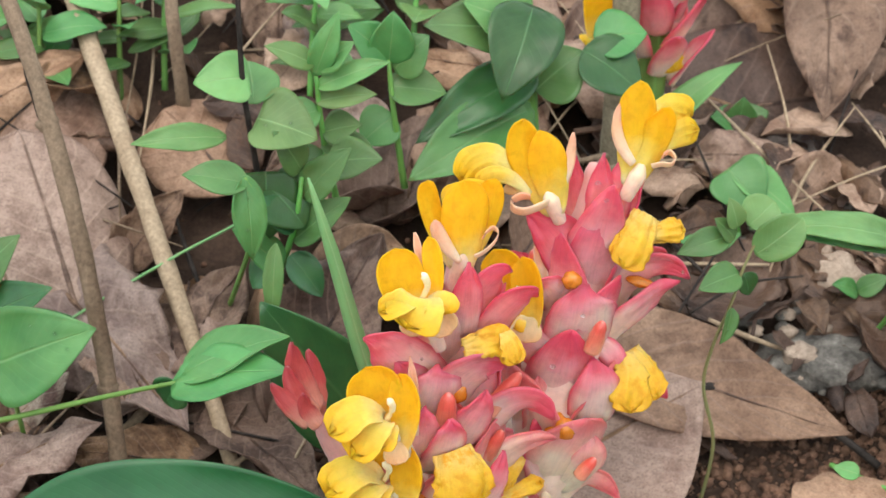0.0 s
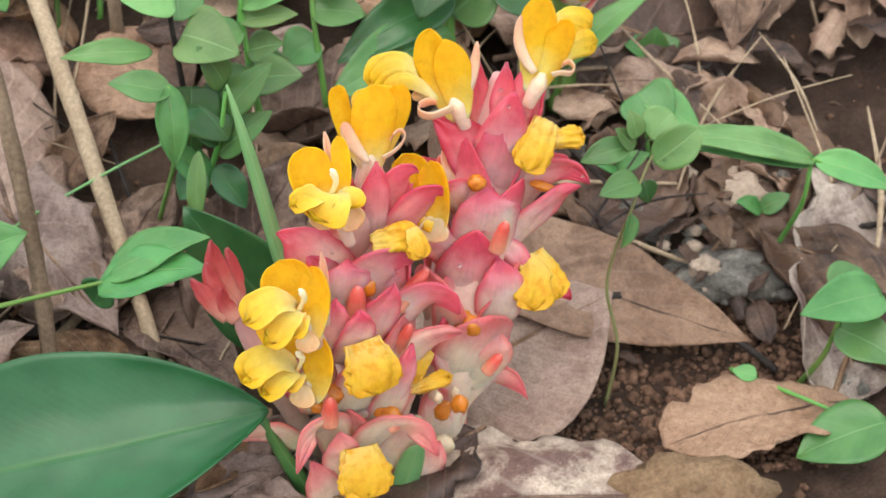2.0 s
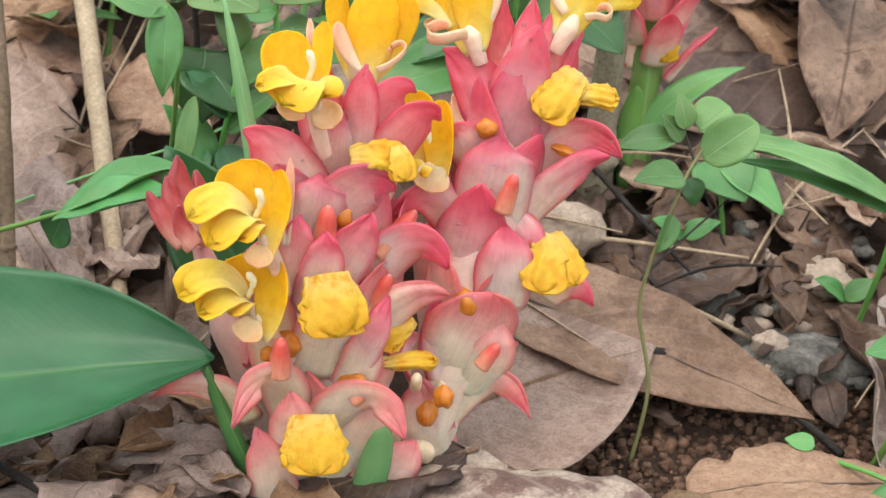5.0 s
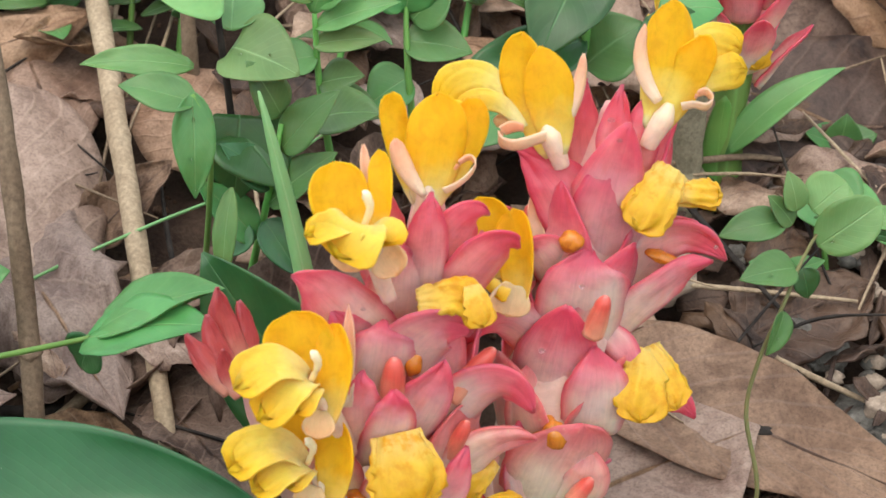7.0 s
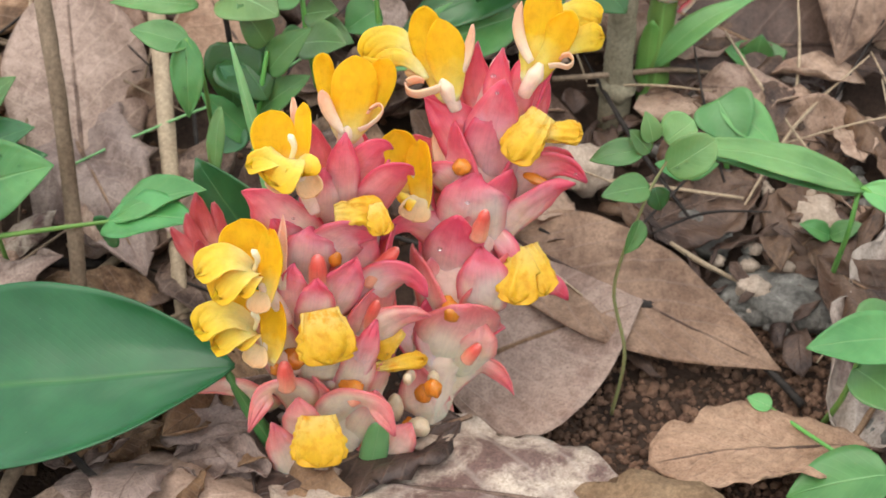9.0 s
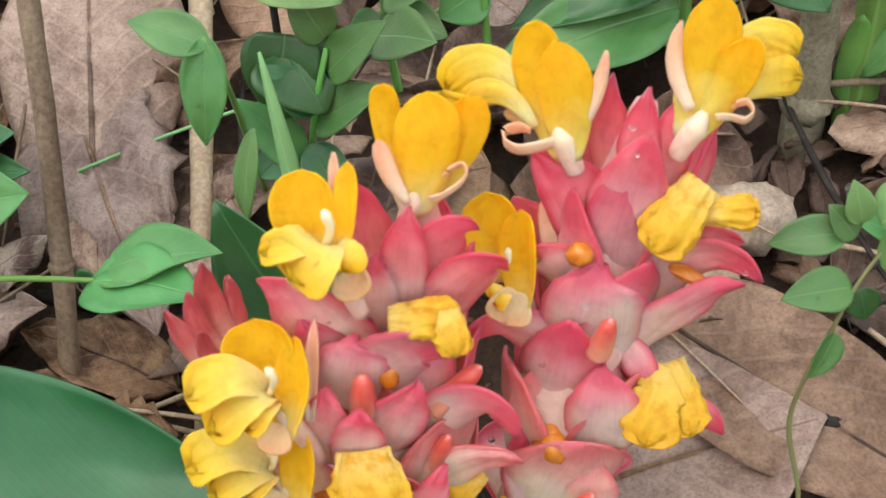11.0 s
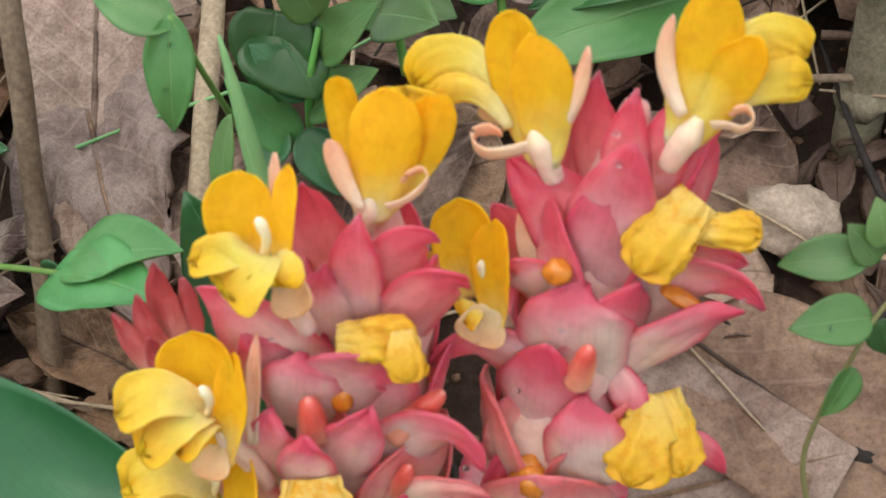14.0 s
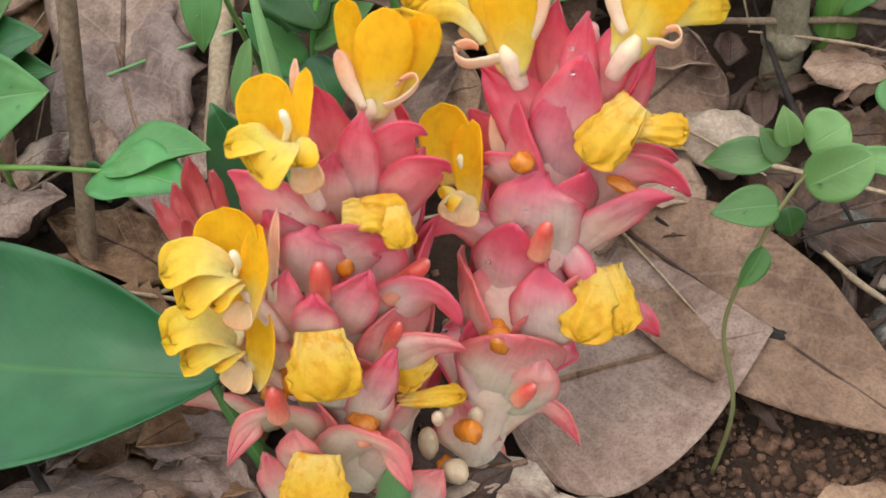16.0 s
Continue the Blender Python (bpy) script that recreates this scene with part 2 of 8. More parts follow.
def dead_leaf_material(name, dark, light, stain, pale, rough=0.65, ribs=8.0, rot=0.50, rot_scale=38):
    m, n, l, b = material(name, rough, 0.35)
    u, v = uv_axes(n, l)
    d = math_node(n, l, "ABSOLUTE", math_node(n, l, "MULTIPLY_ADD", u, 2.0, -1.0))
    big = noise_node(n, l, 22, 5, rough=0.6)
    fine = noise_node(n, l, 260, 5, rough=0.65)
    r = ramp(n, [(0.28, dark), (0.68, light)])
    l.new(big.outputs[0], r.inputs[0])
    blot = noise_node(n, l, rot_scale, 5, rough=0.7, distort=0.4)
    br = ramp(n, [(rot, (0, 0, 0)), (rot + 0.14, (0.85, 0.85, 0.85))])
    l.new(blot.outputs[0], br.inputs[0])
    fr = ramp(n, [(0.32, (0.72, 0.70, 0.68)), (0.62, (1.07, 1.07, 1.07))])
    l.new(fine.outputs[0], fr.inputs[0])
    oi = n.new("ShaderNodeObjectInfo")
    hue = n.new("ShaderNodeHueSaturation")
    l.new(math_node(n, l, "MULTIPLY_ADD", oi.outputs["Random"], 0.016, 0.493), hue.inputs["Hue"])
    l.new(math_node(n, l, "MULTIPLY_ADD", oi.outputs["Random"], 0.4, 0.9), hue.inputs["Saturation"])
    l.new(math_node(n, l, "MULTIPLY_ADD", oi.outputs["Random"], 0.45, 0.78), hue.inputs["Value"])
    l.new(blend(n, l, "MIX", br.outputs[0], r.outputs[0], stain), hue.inputs["Color"])
    mid = ramp(n, [(0.0, (1, 1, 1)), (0.035, (0, 0, 0))])
    l.new(d, mid.inputs[0])
    slant = math_node(n, l, "MULTIPLY_ADD", d, -0.3, v)
    wob = math_node(n, l, "MULTIPLY_ADD", big.outputs[0], 0.08, slant)
    side = math_node(n, l, "SINE", math_node(n, l, "MULTIPLY", wob, ribs * 6.283))
    sv = ramp(n, [(0.93, (0, 0, 0)), (1.0, (0.3, 0.3, 0.3))])
    l.new(math_node(n, l, "MULTIPLY_ADD", side, 0.5, 0.5), sv.inputs[0])
    col = blend(n, l, "MULTIPLY", 1.0, hue.outputs[0], fr.outputs[0])
    grain = noise_node(n, l, 950, 3, rough=0.7)
    gr = ramp(n, [(0.34, (0.72, 0.70, 0.68)), (0.5, (1, 1, 1)), (0.7, (1.12, 1.12, 1.12))])
    l.new(grain.outputs[0], gr.inputs[0])
    col = blend(n, l, "MULTIPLY", 1.0, col, gr.outputs[0])
    col = blend(n, l, "MIX", sv.outputs[0], col, pale)
    col = blend(n, l, "MIX", math_node(n, l, "MULTIPLY", mid.outputs[0], 0.7), col, stain)
    l.new(col, b.inputs["Base Color"])
    h = math_node(n, l, "ADD", math_node(n, l, "MULTIPLY", mid.outputs[0], 1.5), sv.outputs[0])
    bump(n, l, b, math_node(n, l, "MULTIPLY_ADD", fine.outputs[0], 1.2, math_node(n, l, "MULTIPLY_ADD", blot.outputs[0], 1.5, h)), 0.55, 0.0012)
    return m


DEAD = dead_leaf_material("brown_dead_leaf", (0.145, 0.088, 0.060), (0.31, 0.213, 0.155), (0.075, 0.043, 0.030), (0.30, 0.215, 0.16))
DEAD_ROSE = dead_leaf_material("rose_brown_dead_leaf", (0.17, 0.110, 0.085), (0.29, 0.205, 0.163), (0.12, 0.075, 0.057), (0.26, 0.18, 0.14), 0.5)
DEAD_PALE = dead_leaf_material("pale_dead_leaf", (0.26, 0.183, 0.15), (0.41, 0.31, 0.255), (0.20, 0.13, 0.105), (0.37, 0.275, 0.22), 0.5)
DEAD_BEIGE = dead_leaf_material("beige_dead_leaf", (0.47, 0.385, 0.30), (0.66, 0.56, 0.455), (0.32, 0.24, 0.175), (0.50, 0.41, 0.32), 0.6)
DEAD_WARM = dead_leaf_material("warm_tan_dead_leaf", (0.39, 0.268, 0.198), (0.53, 0.39, 0.30), (0.29, 0.19, 0.138), (0.46, 0.34, 0.26), 0.55)
DEAD_TAN = dead_leaf_material("orange_brown_dead_leaf", (0.30, 0.185, 0.125), (0.43, 0.295, 0.21), (0.21, 0.12, 0.078), (0.30, 0.19, 0.13), 0.6)
DEAD_DARK = dead_leaf_material("dark_wet_dead_leaf", (0.06, 0.035, 0.028), (0.15, 0.10, 0.075), (0.025, 0.016, 0.014), (0.18, 0.12, 0.09), 0.45)
DEAD_GREY = dead_leaf_material("bleached_mouldy_leaf", (0.28, 0.215, 0.18), (0.52, 0.45, 0.385), (0.095, 0.05, 0.048), (0.45, 0.38, 0.32), 0.6, 5.0, 0.48, 30)


def rough_material(name, stops, scale, rough=0.9, bump_strength=0.8, bump_dist=0.004, fine_scale=600, stretch=None, vary=0.0):
    m, n, l, b = material(name, rough, 0.25)
    a = noise_node(n, l, scale, 8, rough=0.65, distort=0.3, stretch=stretch)
    f = noise_node(n, l, fine_scale, 5, rough=0.7)
    r = ramp(n, stops)
    l.new(a.outputs[0], r.inputs[0])
    fr = ramp(n, [(0.3, (0.6, 0.6, 0.6)), (0.7, (1.2, 1.2, 1.2))])
    l.new(f.outputs[0], fr.inputs[0])
    col = blend(n, l, "MULTIPLY", 1.0, r.outputs[0], fr.outputs[0])
    if vary:
        g = n.new("ShaderNodeNewGeometry")
        hue = n.new("ShaderNodeHueSaturation")
        l.new(math_node(n, l, "MULTIPLY_ADD", g.outputs["Random Per Island"], vary, 1.0 - vary / 2), hue.inputs["Value"])
        l.new(col, hue.inputs["Color"])
        col = hue.outputs[0]
    l.new(col, b.inputs["Base Color"])
    bump(n, l, b, math_node(n, l, "ADD", a.outputs[0], math_node(n, l, "MULTIPLY", f.outputs[0], 0.5)), bump_strength, bump_dist)
    return m


SOIL = rough_material("dark_humus_soil", [(0.25, (0.022, 0.014, 0.010)), (0.5, (0.065, 0.040, 0.028)), (0.75, (0.16, 0.105, 0.075))], 28)
CRUMB = rough_material("red_brown_soil_crumbs", [(0.3, (0.115, 0.063, 0.042)), (0.7, (0.32, 0.19, 0.125))], 120, vary=0.9)
BARK = rough_material("tan_bark", [(0.3, (0.16, 0.11, 0.07)), (0.7, (0.34, 0.255, 0.175))], 60, 0.8, 0.7, 0.0015, stretch=(1, 1, 0.12))
BARK_PALE = rough_material("pale_dry_stalk", [(0.3, (0.34, 0.25, 0.16)), (0.7, (0.52, 0.41, 0.28))], 60, 0.7, 0.5, 0.001, stretch=(1, 1, 0.1))
BARK_GREY = rough_material("grey_green_bark", [(0.3, (0.19, 0.165, 0.105)), (0.7, (0.36, 0.32, 0.22))], 70, 0.85, 0.8, 0.0015)
TWIG_DARK = rough_material("black_rotten_twig", [(0.3, (0.012, 0.010, 0.009)), (0.7, (0.055, 0.045, 0.038))], 120, 0.75, 0.7, 0.001)
STONE = rough_material("grey_speckled_stone", [(0.3, (0.08, 0.075, 0.065)), (0.55, (0.22, 0.205, 0.18)), (0.75, (0.42, 0.40, 0.35))], 130, 0.9, 0.9, 0.002)
EARTH = rough_material("sandy_brown_earth", [(0.3, (0.17, 0.105, 0.058)), (0.7, (0.36, 0.245, 0.145))], 90, 0.95, 0.9, 0.002)
PUFF = rough_material("smooth_tan_shell", [(0.3, (0.36, 0.27, 0.20)), (0.7, (0.52, 0.42, 0.33))], 40, 0.6, 0.25, 0.001)
m, n, l, b = material("water_drop", 0.02, 0.5)
b.inputs["Transmission Weight"].default_value, b.inputs["IOR"].default_value = 1.0, 1.33
WATER = m


# ---- mesh helpers ----
V3 = lambda p: np.array(p, float)


def unit(v):
    return v / (np.linalg.norm(v) + 1e-12)


def mesh_object(name, verts, faces, mat, parent=None, label="", uvs=None):
    me = bpy.data.meshes.new(name)
    me.from_pydata([tuple(p) for p in verts], [], faces)
    if uvs is not None:
        layer = me.uv_layers.new(name="UVMap")
        flat = np.array([uvs[i] for f in faces for i in f], dtype=np.float32).ravel()
        layer.data.foreach_set("uv", flat)
    me.polygons.foreach_set("use_smooth", [True] * len(me.polygons))
    me.materials.append(mat)
    ob = new(name, me)
    if parent is not None:
        ob.parent = parent
        ob.matrix_parent_inverse = parent.matrix_basis.inverted()
    if label:
        tagged(ob, label)
    return ob


def thing(name, at, label, category, group="", kind=""):
    ob = new(name)
    ob.empty_display_size = 0.01
    ob.location = at
    bpy.context.view_layer.update()
    return tagged(ob, label, category, group, kind)


def raw_prof(kind, v):
    if kind == "ovate":
        return (v + 0.004) ** 0.55 * (1 - v) ** 0.92
    if kind == "lance":
        return (v + 0.01) ** 0.7 * (1 - v) ** 1.0
    if kind == "acute":
        return (v + 0.002) ** 0.55 * (1 - v) ** 1.05
    if kind == "broad":
        return (v + 0.002) ** 0.62 * (1 - v) ** 0.42
    if kind == "heart":
        return (v + 0.03) ** 0.33 * (1 - v) ** 0.85
    if kind == "round":
        return math.sqrt(max(v * (1 - v), 0.0))
    if kind == "bract":
        return (0.80 + 0.62 * v) * (1 - v ** 2.1) ** 0.92
    if kind == "cupped":
        return (0.85 + 0.4 * v) * (1 - v ** 4) ** 0.65
    if kind == "paddle":
        return (v + 0.001) ** 0.80 * (1 - v) ** 0.58
    if kind == "petal":
        return (0.25 + v ** 1.1) * (1 - v ** 3.2) ** 0.55
    if kind == "hood":
        return (0.34 + v ** 0.8) * (1 - v ** 3.4) ** 0.5
    if kind == "spoon":
        return (0.80 + 0.62 * v) * (1 - v ** 1.75) ** 0.92
    if kind == "oval":
        return (0.30 + 0.9 * v ** 0.7) * (1 - v ** 3.0) ** 0.5
    if kind == "fan":
        return (0.30 + 0.8 * v ** 0.9) * (1 - v ** 8) ** 0.5
    if kind == "goblet":
        return (0.42 + 1.1 * v ** 0.6) * (1 - v ** 2.6) ** 0.6
    if kind == "pointed":
        return (0.25 + 1.3 * v ** 0.8) * (1 - v ** 1.6) ** 0.8
    if kind == "lance2":
        return (0.6 + 0.8 * v ** 0.8) * (1 - v ** 2.6) ** 0.8
    if kind == "flare":
        return (0.55 + 0.45 * math.sin(2.2 * v)) * (1 - v ** 14) ** 0.4
    return min(1.0, 0.6 + v) * (1 - v ** 4) ** 0.6


PEAK = {k: max(raw_prof(k, i / 60) for i in range(61)) for k in ("ovate", "lance", "broad", "heart", "round", "bract", "petal", "strap", "flare", "acute", "hood", "cupped", "paddle", "spoon", "oval", "fan", "goblet", "pointed", "lance2")}


def prof(kind, v):
    return raw_prof(kind, min(max(v, 0.0), 1.0)) / PEAK[kind]


def blade_data(base, tip, up, width, shape="ovate", cup=0.3, arch=0.05, curl=0.0, wave=0.0, freq=3.0, nu=8, nv=14, thick=0.0004, seed=0, bend=0.0, ragged=0.0, lobes=0.0, folds=False, ctrl=None, cup_tip=None, frill=0.0):
    """A leaf, bract or petal from base to tip. up: the side its edges rise to; cup: half its cross-section's angle;
    arch: rise of its middle; curl: lift of its tip; bend: sideways sweep; wave: unevenness; ragged: torn rim; ctrl: a point its line bends towards."""
    base, tip, up = V3(base), V3(tip), V3(up)
    chord = tip - base
    L = np.linalg.norm(chord)
    mid = (base + tip) / 2 if ctrl is None else V3(ctrl)
    cup_tip = cup if cup_tip is None else cup_tip
    P = np.zeros((nv + 1, nu + 1, 3))
    for j in range(nv + 1):
        v = j / nv
        c = base * (1 - v) ** 2 + mid * 2 * v * (1 - v) + tip * v * v
        a = unit((mid - base) * (1 - v) + (tip - mid) * v)
        n = up - a * (up @ a)
        n = unit(n) if np.linalg.norm(n) > 1e-6 else unit(np.cross(a, (0.3, 0.5, 0.8)))
        s = np.cross(a, n)
        c = c + n * L * (arch * 4 * v * (1 - v) + curl * v ** 3) + s * L * bend * 4 * v * (1 - v)
        w = 0.5 * width * max(prof(shape, v), 0.012)
        k = cup * (1 - v) + cup_tip * v
        for i in range(nu + 1):
            u = 2 * i / nu - 1
            ww = w
            if ragged and abs(u) > 0.9:
                ww = w * (1 + ragged * noise.noise((v * 9, seed * 3.1, u)))
            ang = u * k
            x, z = (ww * math.sin(ang) / k, ww * (1 - math.cos(ang)) / k) if abs(k) > 1e-3 else (u * ww, 0.0)
            q = c + s * x + n * z
            calm = min(1.0, 5.0 * w / width)
            if wave:
                q = q + n * wave * L * noise.noise((u * freq * (0.9 if folds else 0.5) + seed * 7.3, v * freq * (0.75 if folds else 1.0), seed * 1.7)) * (0.35 + abs(u)) * calm
                q = q + n * wave * 0.3 * L * noise.noise((u * freq * 1.7 + seed * 2.9, v * freq * 3.1, seed * 4.4)) * calm
            if frill:
                q = q + n * frill * L * v ** 3 * (math.sin(u * 10.5 + seed) + 0.6 * math.sin(u * 21 + seed * 2.3 + v * 4))
            if lobes:
                q = q - a * L * lobes * v ** 4 * (0.5 + 0.5 * math.cos(u * 9.4))
            P[j, i] = q
    du, dv = np.gradient(P, axis=1), np.gradient(P, axis=0)
    N = np.cross(du, dv)
    N /= np.linalg.norm(N, axis=2, keepdims=True) + 1e-12
    Q = P - N * thick
    R, C = nv + 1, nu + 1
    verts = np.concatenate([P.reshape(-1, 3), Q.reshape(-1, 3)])
    uv = [(i / nu, j / nv) for j in range(R) for i in range(C)] * 2
    k, faces = R * C, []
    for j in range(nv):
        for i in range(nu):
            p = j * C + i
            faces.append((p, p + 1, p + 1 + C, p + C))
            faces.append((k + p, k + p + C, k + p + 1 + C, k + p + 1))
    ring = [i for i in range(C)] + [j * C + nu for j in range(1, R)] + [nv * C + i for i in range(nu - 1, -1, -1)] + [j * C for j in range(nv - 1, 0, -1)]
    for x, y in zip(ring, ring[1:] + ring[:1]):
        faces.append((y, x, k + x, k + y))
    return verts, faces, uv


def blade(name, mat, parent, label="", **kw):
    verts, faces, uv = blade_data(**kw)
    return mesh_object(name, verts, faces, mat, parent, label, uv)


def tube_data(points, radii, sides=8, smooth=4, bumpy=0.0, seed=0):
    """A stem through points, with the radius at each."""
    p, r = [V3(q) for q in points], list(radii)
    fine, fr = [], []
    for k in range(len(p) - 1):
        p0, p1, p2, p3 = p[max(k - 1, 0)], p[k], p[k + 1], p[min(k + 2, len(p) - 1)]
        for q in range(smooth):
            t = q / smooth
            fine.append(0.5 * (2 * p1 + (p2 - p0) * t + (2 * p0 - 5 * p1 + 4 * p2 - p3) * t ** 2 + (3 * p1 - p0 - 3 * p2 + p3) * t ** 3))
            fr.append(r[k] * (1 - t) + r[k + 1] * t)
    fine.append(p[-1])
    fr.append(r[-1])
    verts, faces, uv = [], [], []
    ref = np.array((0.31, 0.2, 0.93))
    for j, (c, rad) in enumerate(zip(fine, fr)):
        d = unit(fine[min(j + 1, len(fine) - 1)] - fine[max(j - 1, 0)])
        x = unit(np.cross(d, ref if abs(d @ ref) < 0.9 else (1, 0, 0)))
        y = np.cross(d, x)
        for i in range(sides):
            a = 2 * math.pi * i / sides
            k = rad * (1 + bumpy * noise.noise((i * 1.3, j * 0.8, seed * 5.7)))
            verts.append(c + (x * math.cos(a) + y * math.sin(a)) * k)
            uv.append((i / sides, j / (len(fine) - 1)))
    for j in range(len(fine) - 1):
        for i in range(sides):
            q = j * sides
            faces.append((q + i, q + (i + 1) % sides, q + sides + (i + 1) % sides, q + sides + i))
    for end, order in ((0, -1), (len(fine) - 1, 1)):
        faces.append(tuple(end * sides + i for i in range(sides))[::order])
    return verts, faces, uv


def tube(name, mat, parent, points, radii, label="", **kw):
    verts, faces, uv = tube_data(points, radii, **kw)
    return mesh_object(name, verts, faces, mat, parent, label, uv)


def lump_data(c, size, seed=0, rough=0.15, freq=2.0, rings=9, segs=14, axis=(0, 0, 1)):
    c, ax = V3(c), unit(V3(axis))
    x = unit(np.cross(ax, (0.2, 0.9, 0.1) if abs(ax[1]) < 0.8 else (1, 0, 0)))
    y = np.cross(ax, x)
    verts, uv, faces = [], [], []
    for j in range(rings + 1):
        th = math.pi * j / rings
        for i in range(segs):
            ph = 2 * math.pi * i / segs
            d = (math.sin(th) * math.cos(ph), math.sin(th) * math.sin(ph), math.cos(th))
            k = 1 + rough * noise.noise((d[0] * freq + seed * 3.7, d[1] * freq, d[2] * freq + seed))
            verts.append(c + k * (x * d[0] * size[0] + y * d[1] * size[1] + ax * d[2] * size[2]))
            uv.append((i / segs, 1 - j / rings))
    for j in range(rings):
        for i in range(segs):
            p, q = j * segs + i, j * segs + (i + 1) % segs
            faces.append((p, p + segs, q + segs, q))
    return verts, faces, uv


def lump(name, mat, parent, c, size, label="", **kw):
    verts, faces, uv = lump_data(c, size, **kw)
    return mesh_object(name, verts, faces, mat, parent, label, uv)


# ---- the ginger plant ----
class Spike:
    """A flower spike: its stalk from base to top, with the cream core that the bracts sit on."""

    def __init__(self, base, top, radii, label, mat=None, words="cream fleshy stalk flushed pink"):
        self.base, self.top = V3(base), V3(top)
        self.k = unit(self.top - self.base)
        self.ob = thing("ginger_flower_spike", base, label, "flower", "ginger flower spikes")
        pts = [self.base + (self.top - self.base) * i / (len(radii) - 1) for i in range(len(radii))]
        radii = [r * 1.3 for r in radii]
        tube("stalk", mat or CREAM, self.ob, pts, radii, words, sides=16, smooth=5, bumpy=0.25, seed=2)
        self.count = 0

    def whorl(self, count, low, high, reach=0.0165, rise=0.021, width=0.022, turn=0.0):
        """The spiral of bracts that clothes the stalk all round."""
        x = unit(np.cross(self.k, (0, 1, 0)))
        y = np.cross(self.k, x)
        for i in range(count):
            h = low + (high - low) * i / (count - 1)
            a = turn + i * 2.3999
            d = x * math.cos(a) + y * math.sin(a)
            c = self.base + self.k * h
            s = 1.0 - 0.35 * i / count
            self.bract(c + d * 0.006, c + d * reach * s + self.k * rise * (0.9 + 0.3 * i / count), width * s, cup=0.9, curl=-0.05, mat=BRACT_LOW if h < 0.075 else BRACT)

    def axis_point(self, p):
        return self.base + self.k * ((V3(p) - self.base) @ self.k)

    def bract(self, base, tip, width=0.018, cup=1.0, arch=0.0, curl=-0.06, mat=None, wave=0.05, rise=0.55, label=""):
        """A fleshy scale: it hugs the stalk at its foot and flares out to its pointed tip."""
        base, tip = V3(base), V3(tip)
        self.count += 1
        out = tip - self.axis_point(tip)
        far = np.linalg.norm(out)
        side = unit(unit(out) + 0.5 * unit(base - self.axis_point(base) + 1e-7))
        L = np.linalg.norm(tip - base)
        foot = self.axis_point(base) + side * 0.0085 - self.k * 0.010
        bend = foot + self.k * L * rise + side * min(0.009, far * 0.45)
        blade("bract", mat or BRACT, self.ob, label, base=foot, tip=tip, ctrl=bend, up=self.k * 0.75 - side * 0.65, width=width * (1.5 if mat is BRACT_LOW else 1.36), shape="cupped" if mat is BRACT_LOW else "bract", cup=1.0, cup_tip=0.42 * cup, arch=arch, curl=curl - 0.05,
              wave=wave, freq=2.2, nu=14, nv=20, thick=0.0008, seed=self.count + 0.37)

    def scale(self, base, tip, width, mat, up, ctrl=None, shape="spoon", cup=0.7, cup_tip=0.35, curl=0.0):
        """A broad fleshy bract from its foot on the stalk to its tip."""
        self.count += 1
        blade("bract", mat, self.ob, base=base, tip=tip, ctrl=ctrl, up=up, width=width, shape=shape, cup=cup, cup_tip=cup_tip, curl=curl, wave=0.045, freq=2.4, nu=16, nv=22, thick=0.0007, seed=self.count + 0.37, ragged=0.05)

    def bud(self, base, tip, r=0.0032, mat=None, name="bud", label="coral-red pointed bud"):
        base, tip = V3(base), V3(tip)
        r = r * 0.92
        tip = base * 0.15 + tip * 0.85
        tube(name, mat or BUD, self.ob, [base, base * 0.6 + tip * 0.4, base * 0.22 + tip * 0.78, base * 0.06 + tip * 0.94, tip], [r * 1.1, r * 1.05, r * 0.80, r * 0.48, r * 0.12], label, sides=12, smooth=4, bumpy=0.12, seed=self.count)
        self.count += 1

    def pulp(self, c, size, mat=None, name="wilted_flower", label="", seed=1.0, rough=0.24, axis=(0, 0, 1)):
        lump(name, mat or ORANGE, self.ob, c, size, label, seed=seed, rough=rough, freq=1.8, rings=14, segs=20, axis=axis)

    def scarf(self, a, b, width, up, seed=0.0, cup=0.6, wave=0.06, label="wilted crumpled yellow flower"):
        """A wilted flower: crumpled petals that hang over one another from a to b."""
        a, b, up = V3(a), V3(b), unit(V3(up))
        ob = blade("wilted_flower", DRY_PETAL, self.ob, label, base=a, tip=b, up=up, width=width, shape="flare", cup=-0.75 * cup, arch=0.08, curl=-0.08, wave=wave * 1.2, folds=True, freq=2.2, nu=26, nv=26, thick=0.0006, seed=seed, ragged=0.3, lobes=0.10)
        side = unit(np.cross(b - a, up))
        for q in (-1, 1):
            blade("petal", DRY_PETAL, ob, base=a + side * q * width * 0.18 - up * 0.002, tip=b * 0.9 + a * 0.1 + side * q * width * 0.30 - up * 0.003, up=up - side * q * 0.5, width=width * 0.6, shape="flare", cup=-0.7,
                  arch=0.08, wave=wave * 1.3, freq=3.4, nu=16, nv=18, thick=0.0006, seed=seed + 5.1 * q, ragged=0.2)
        return ob


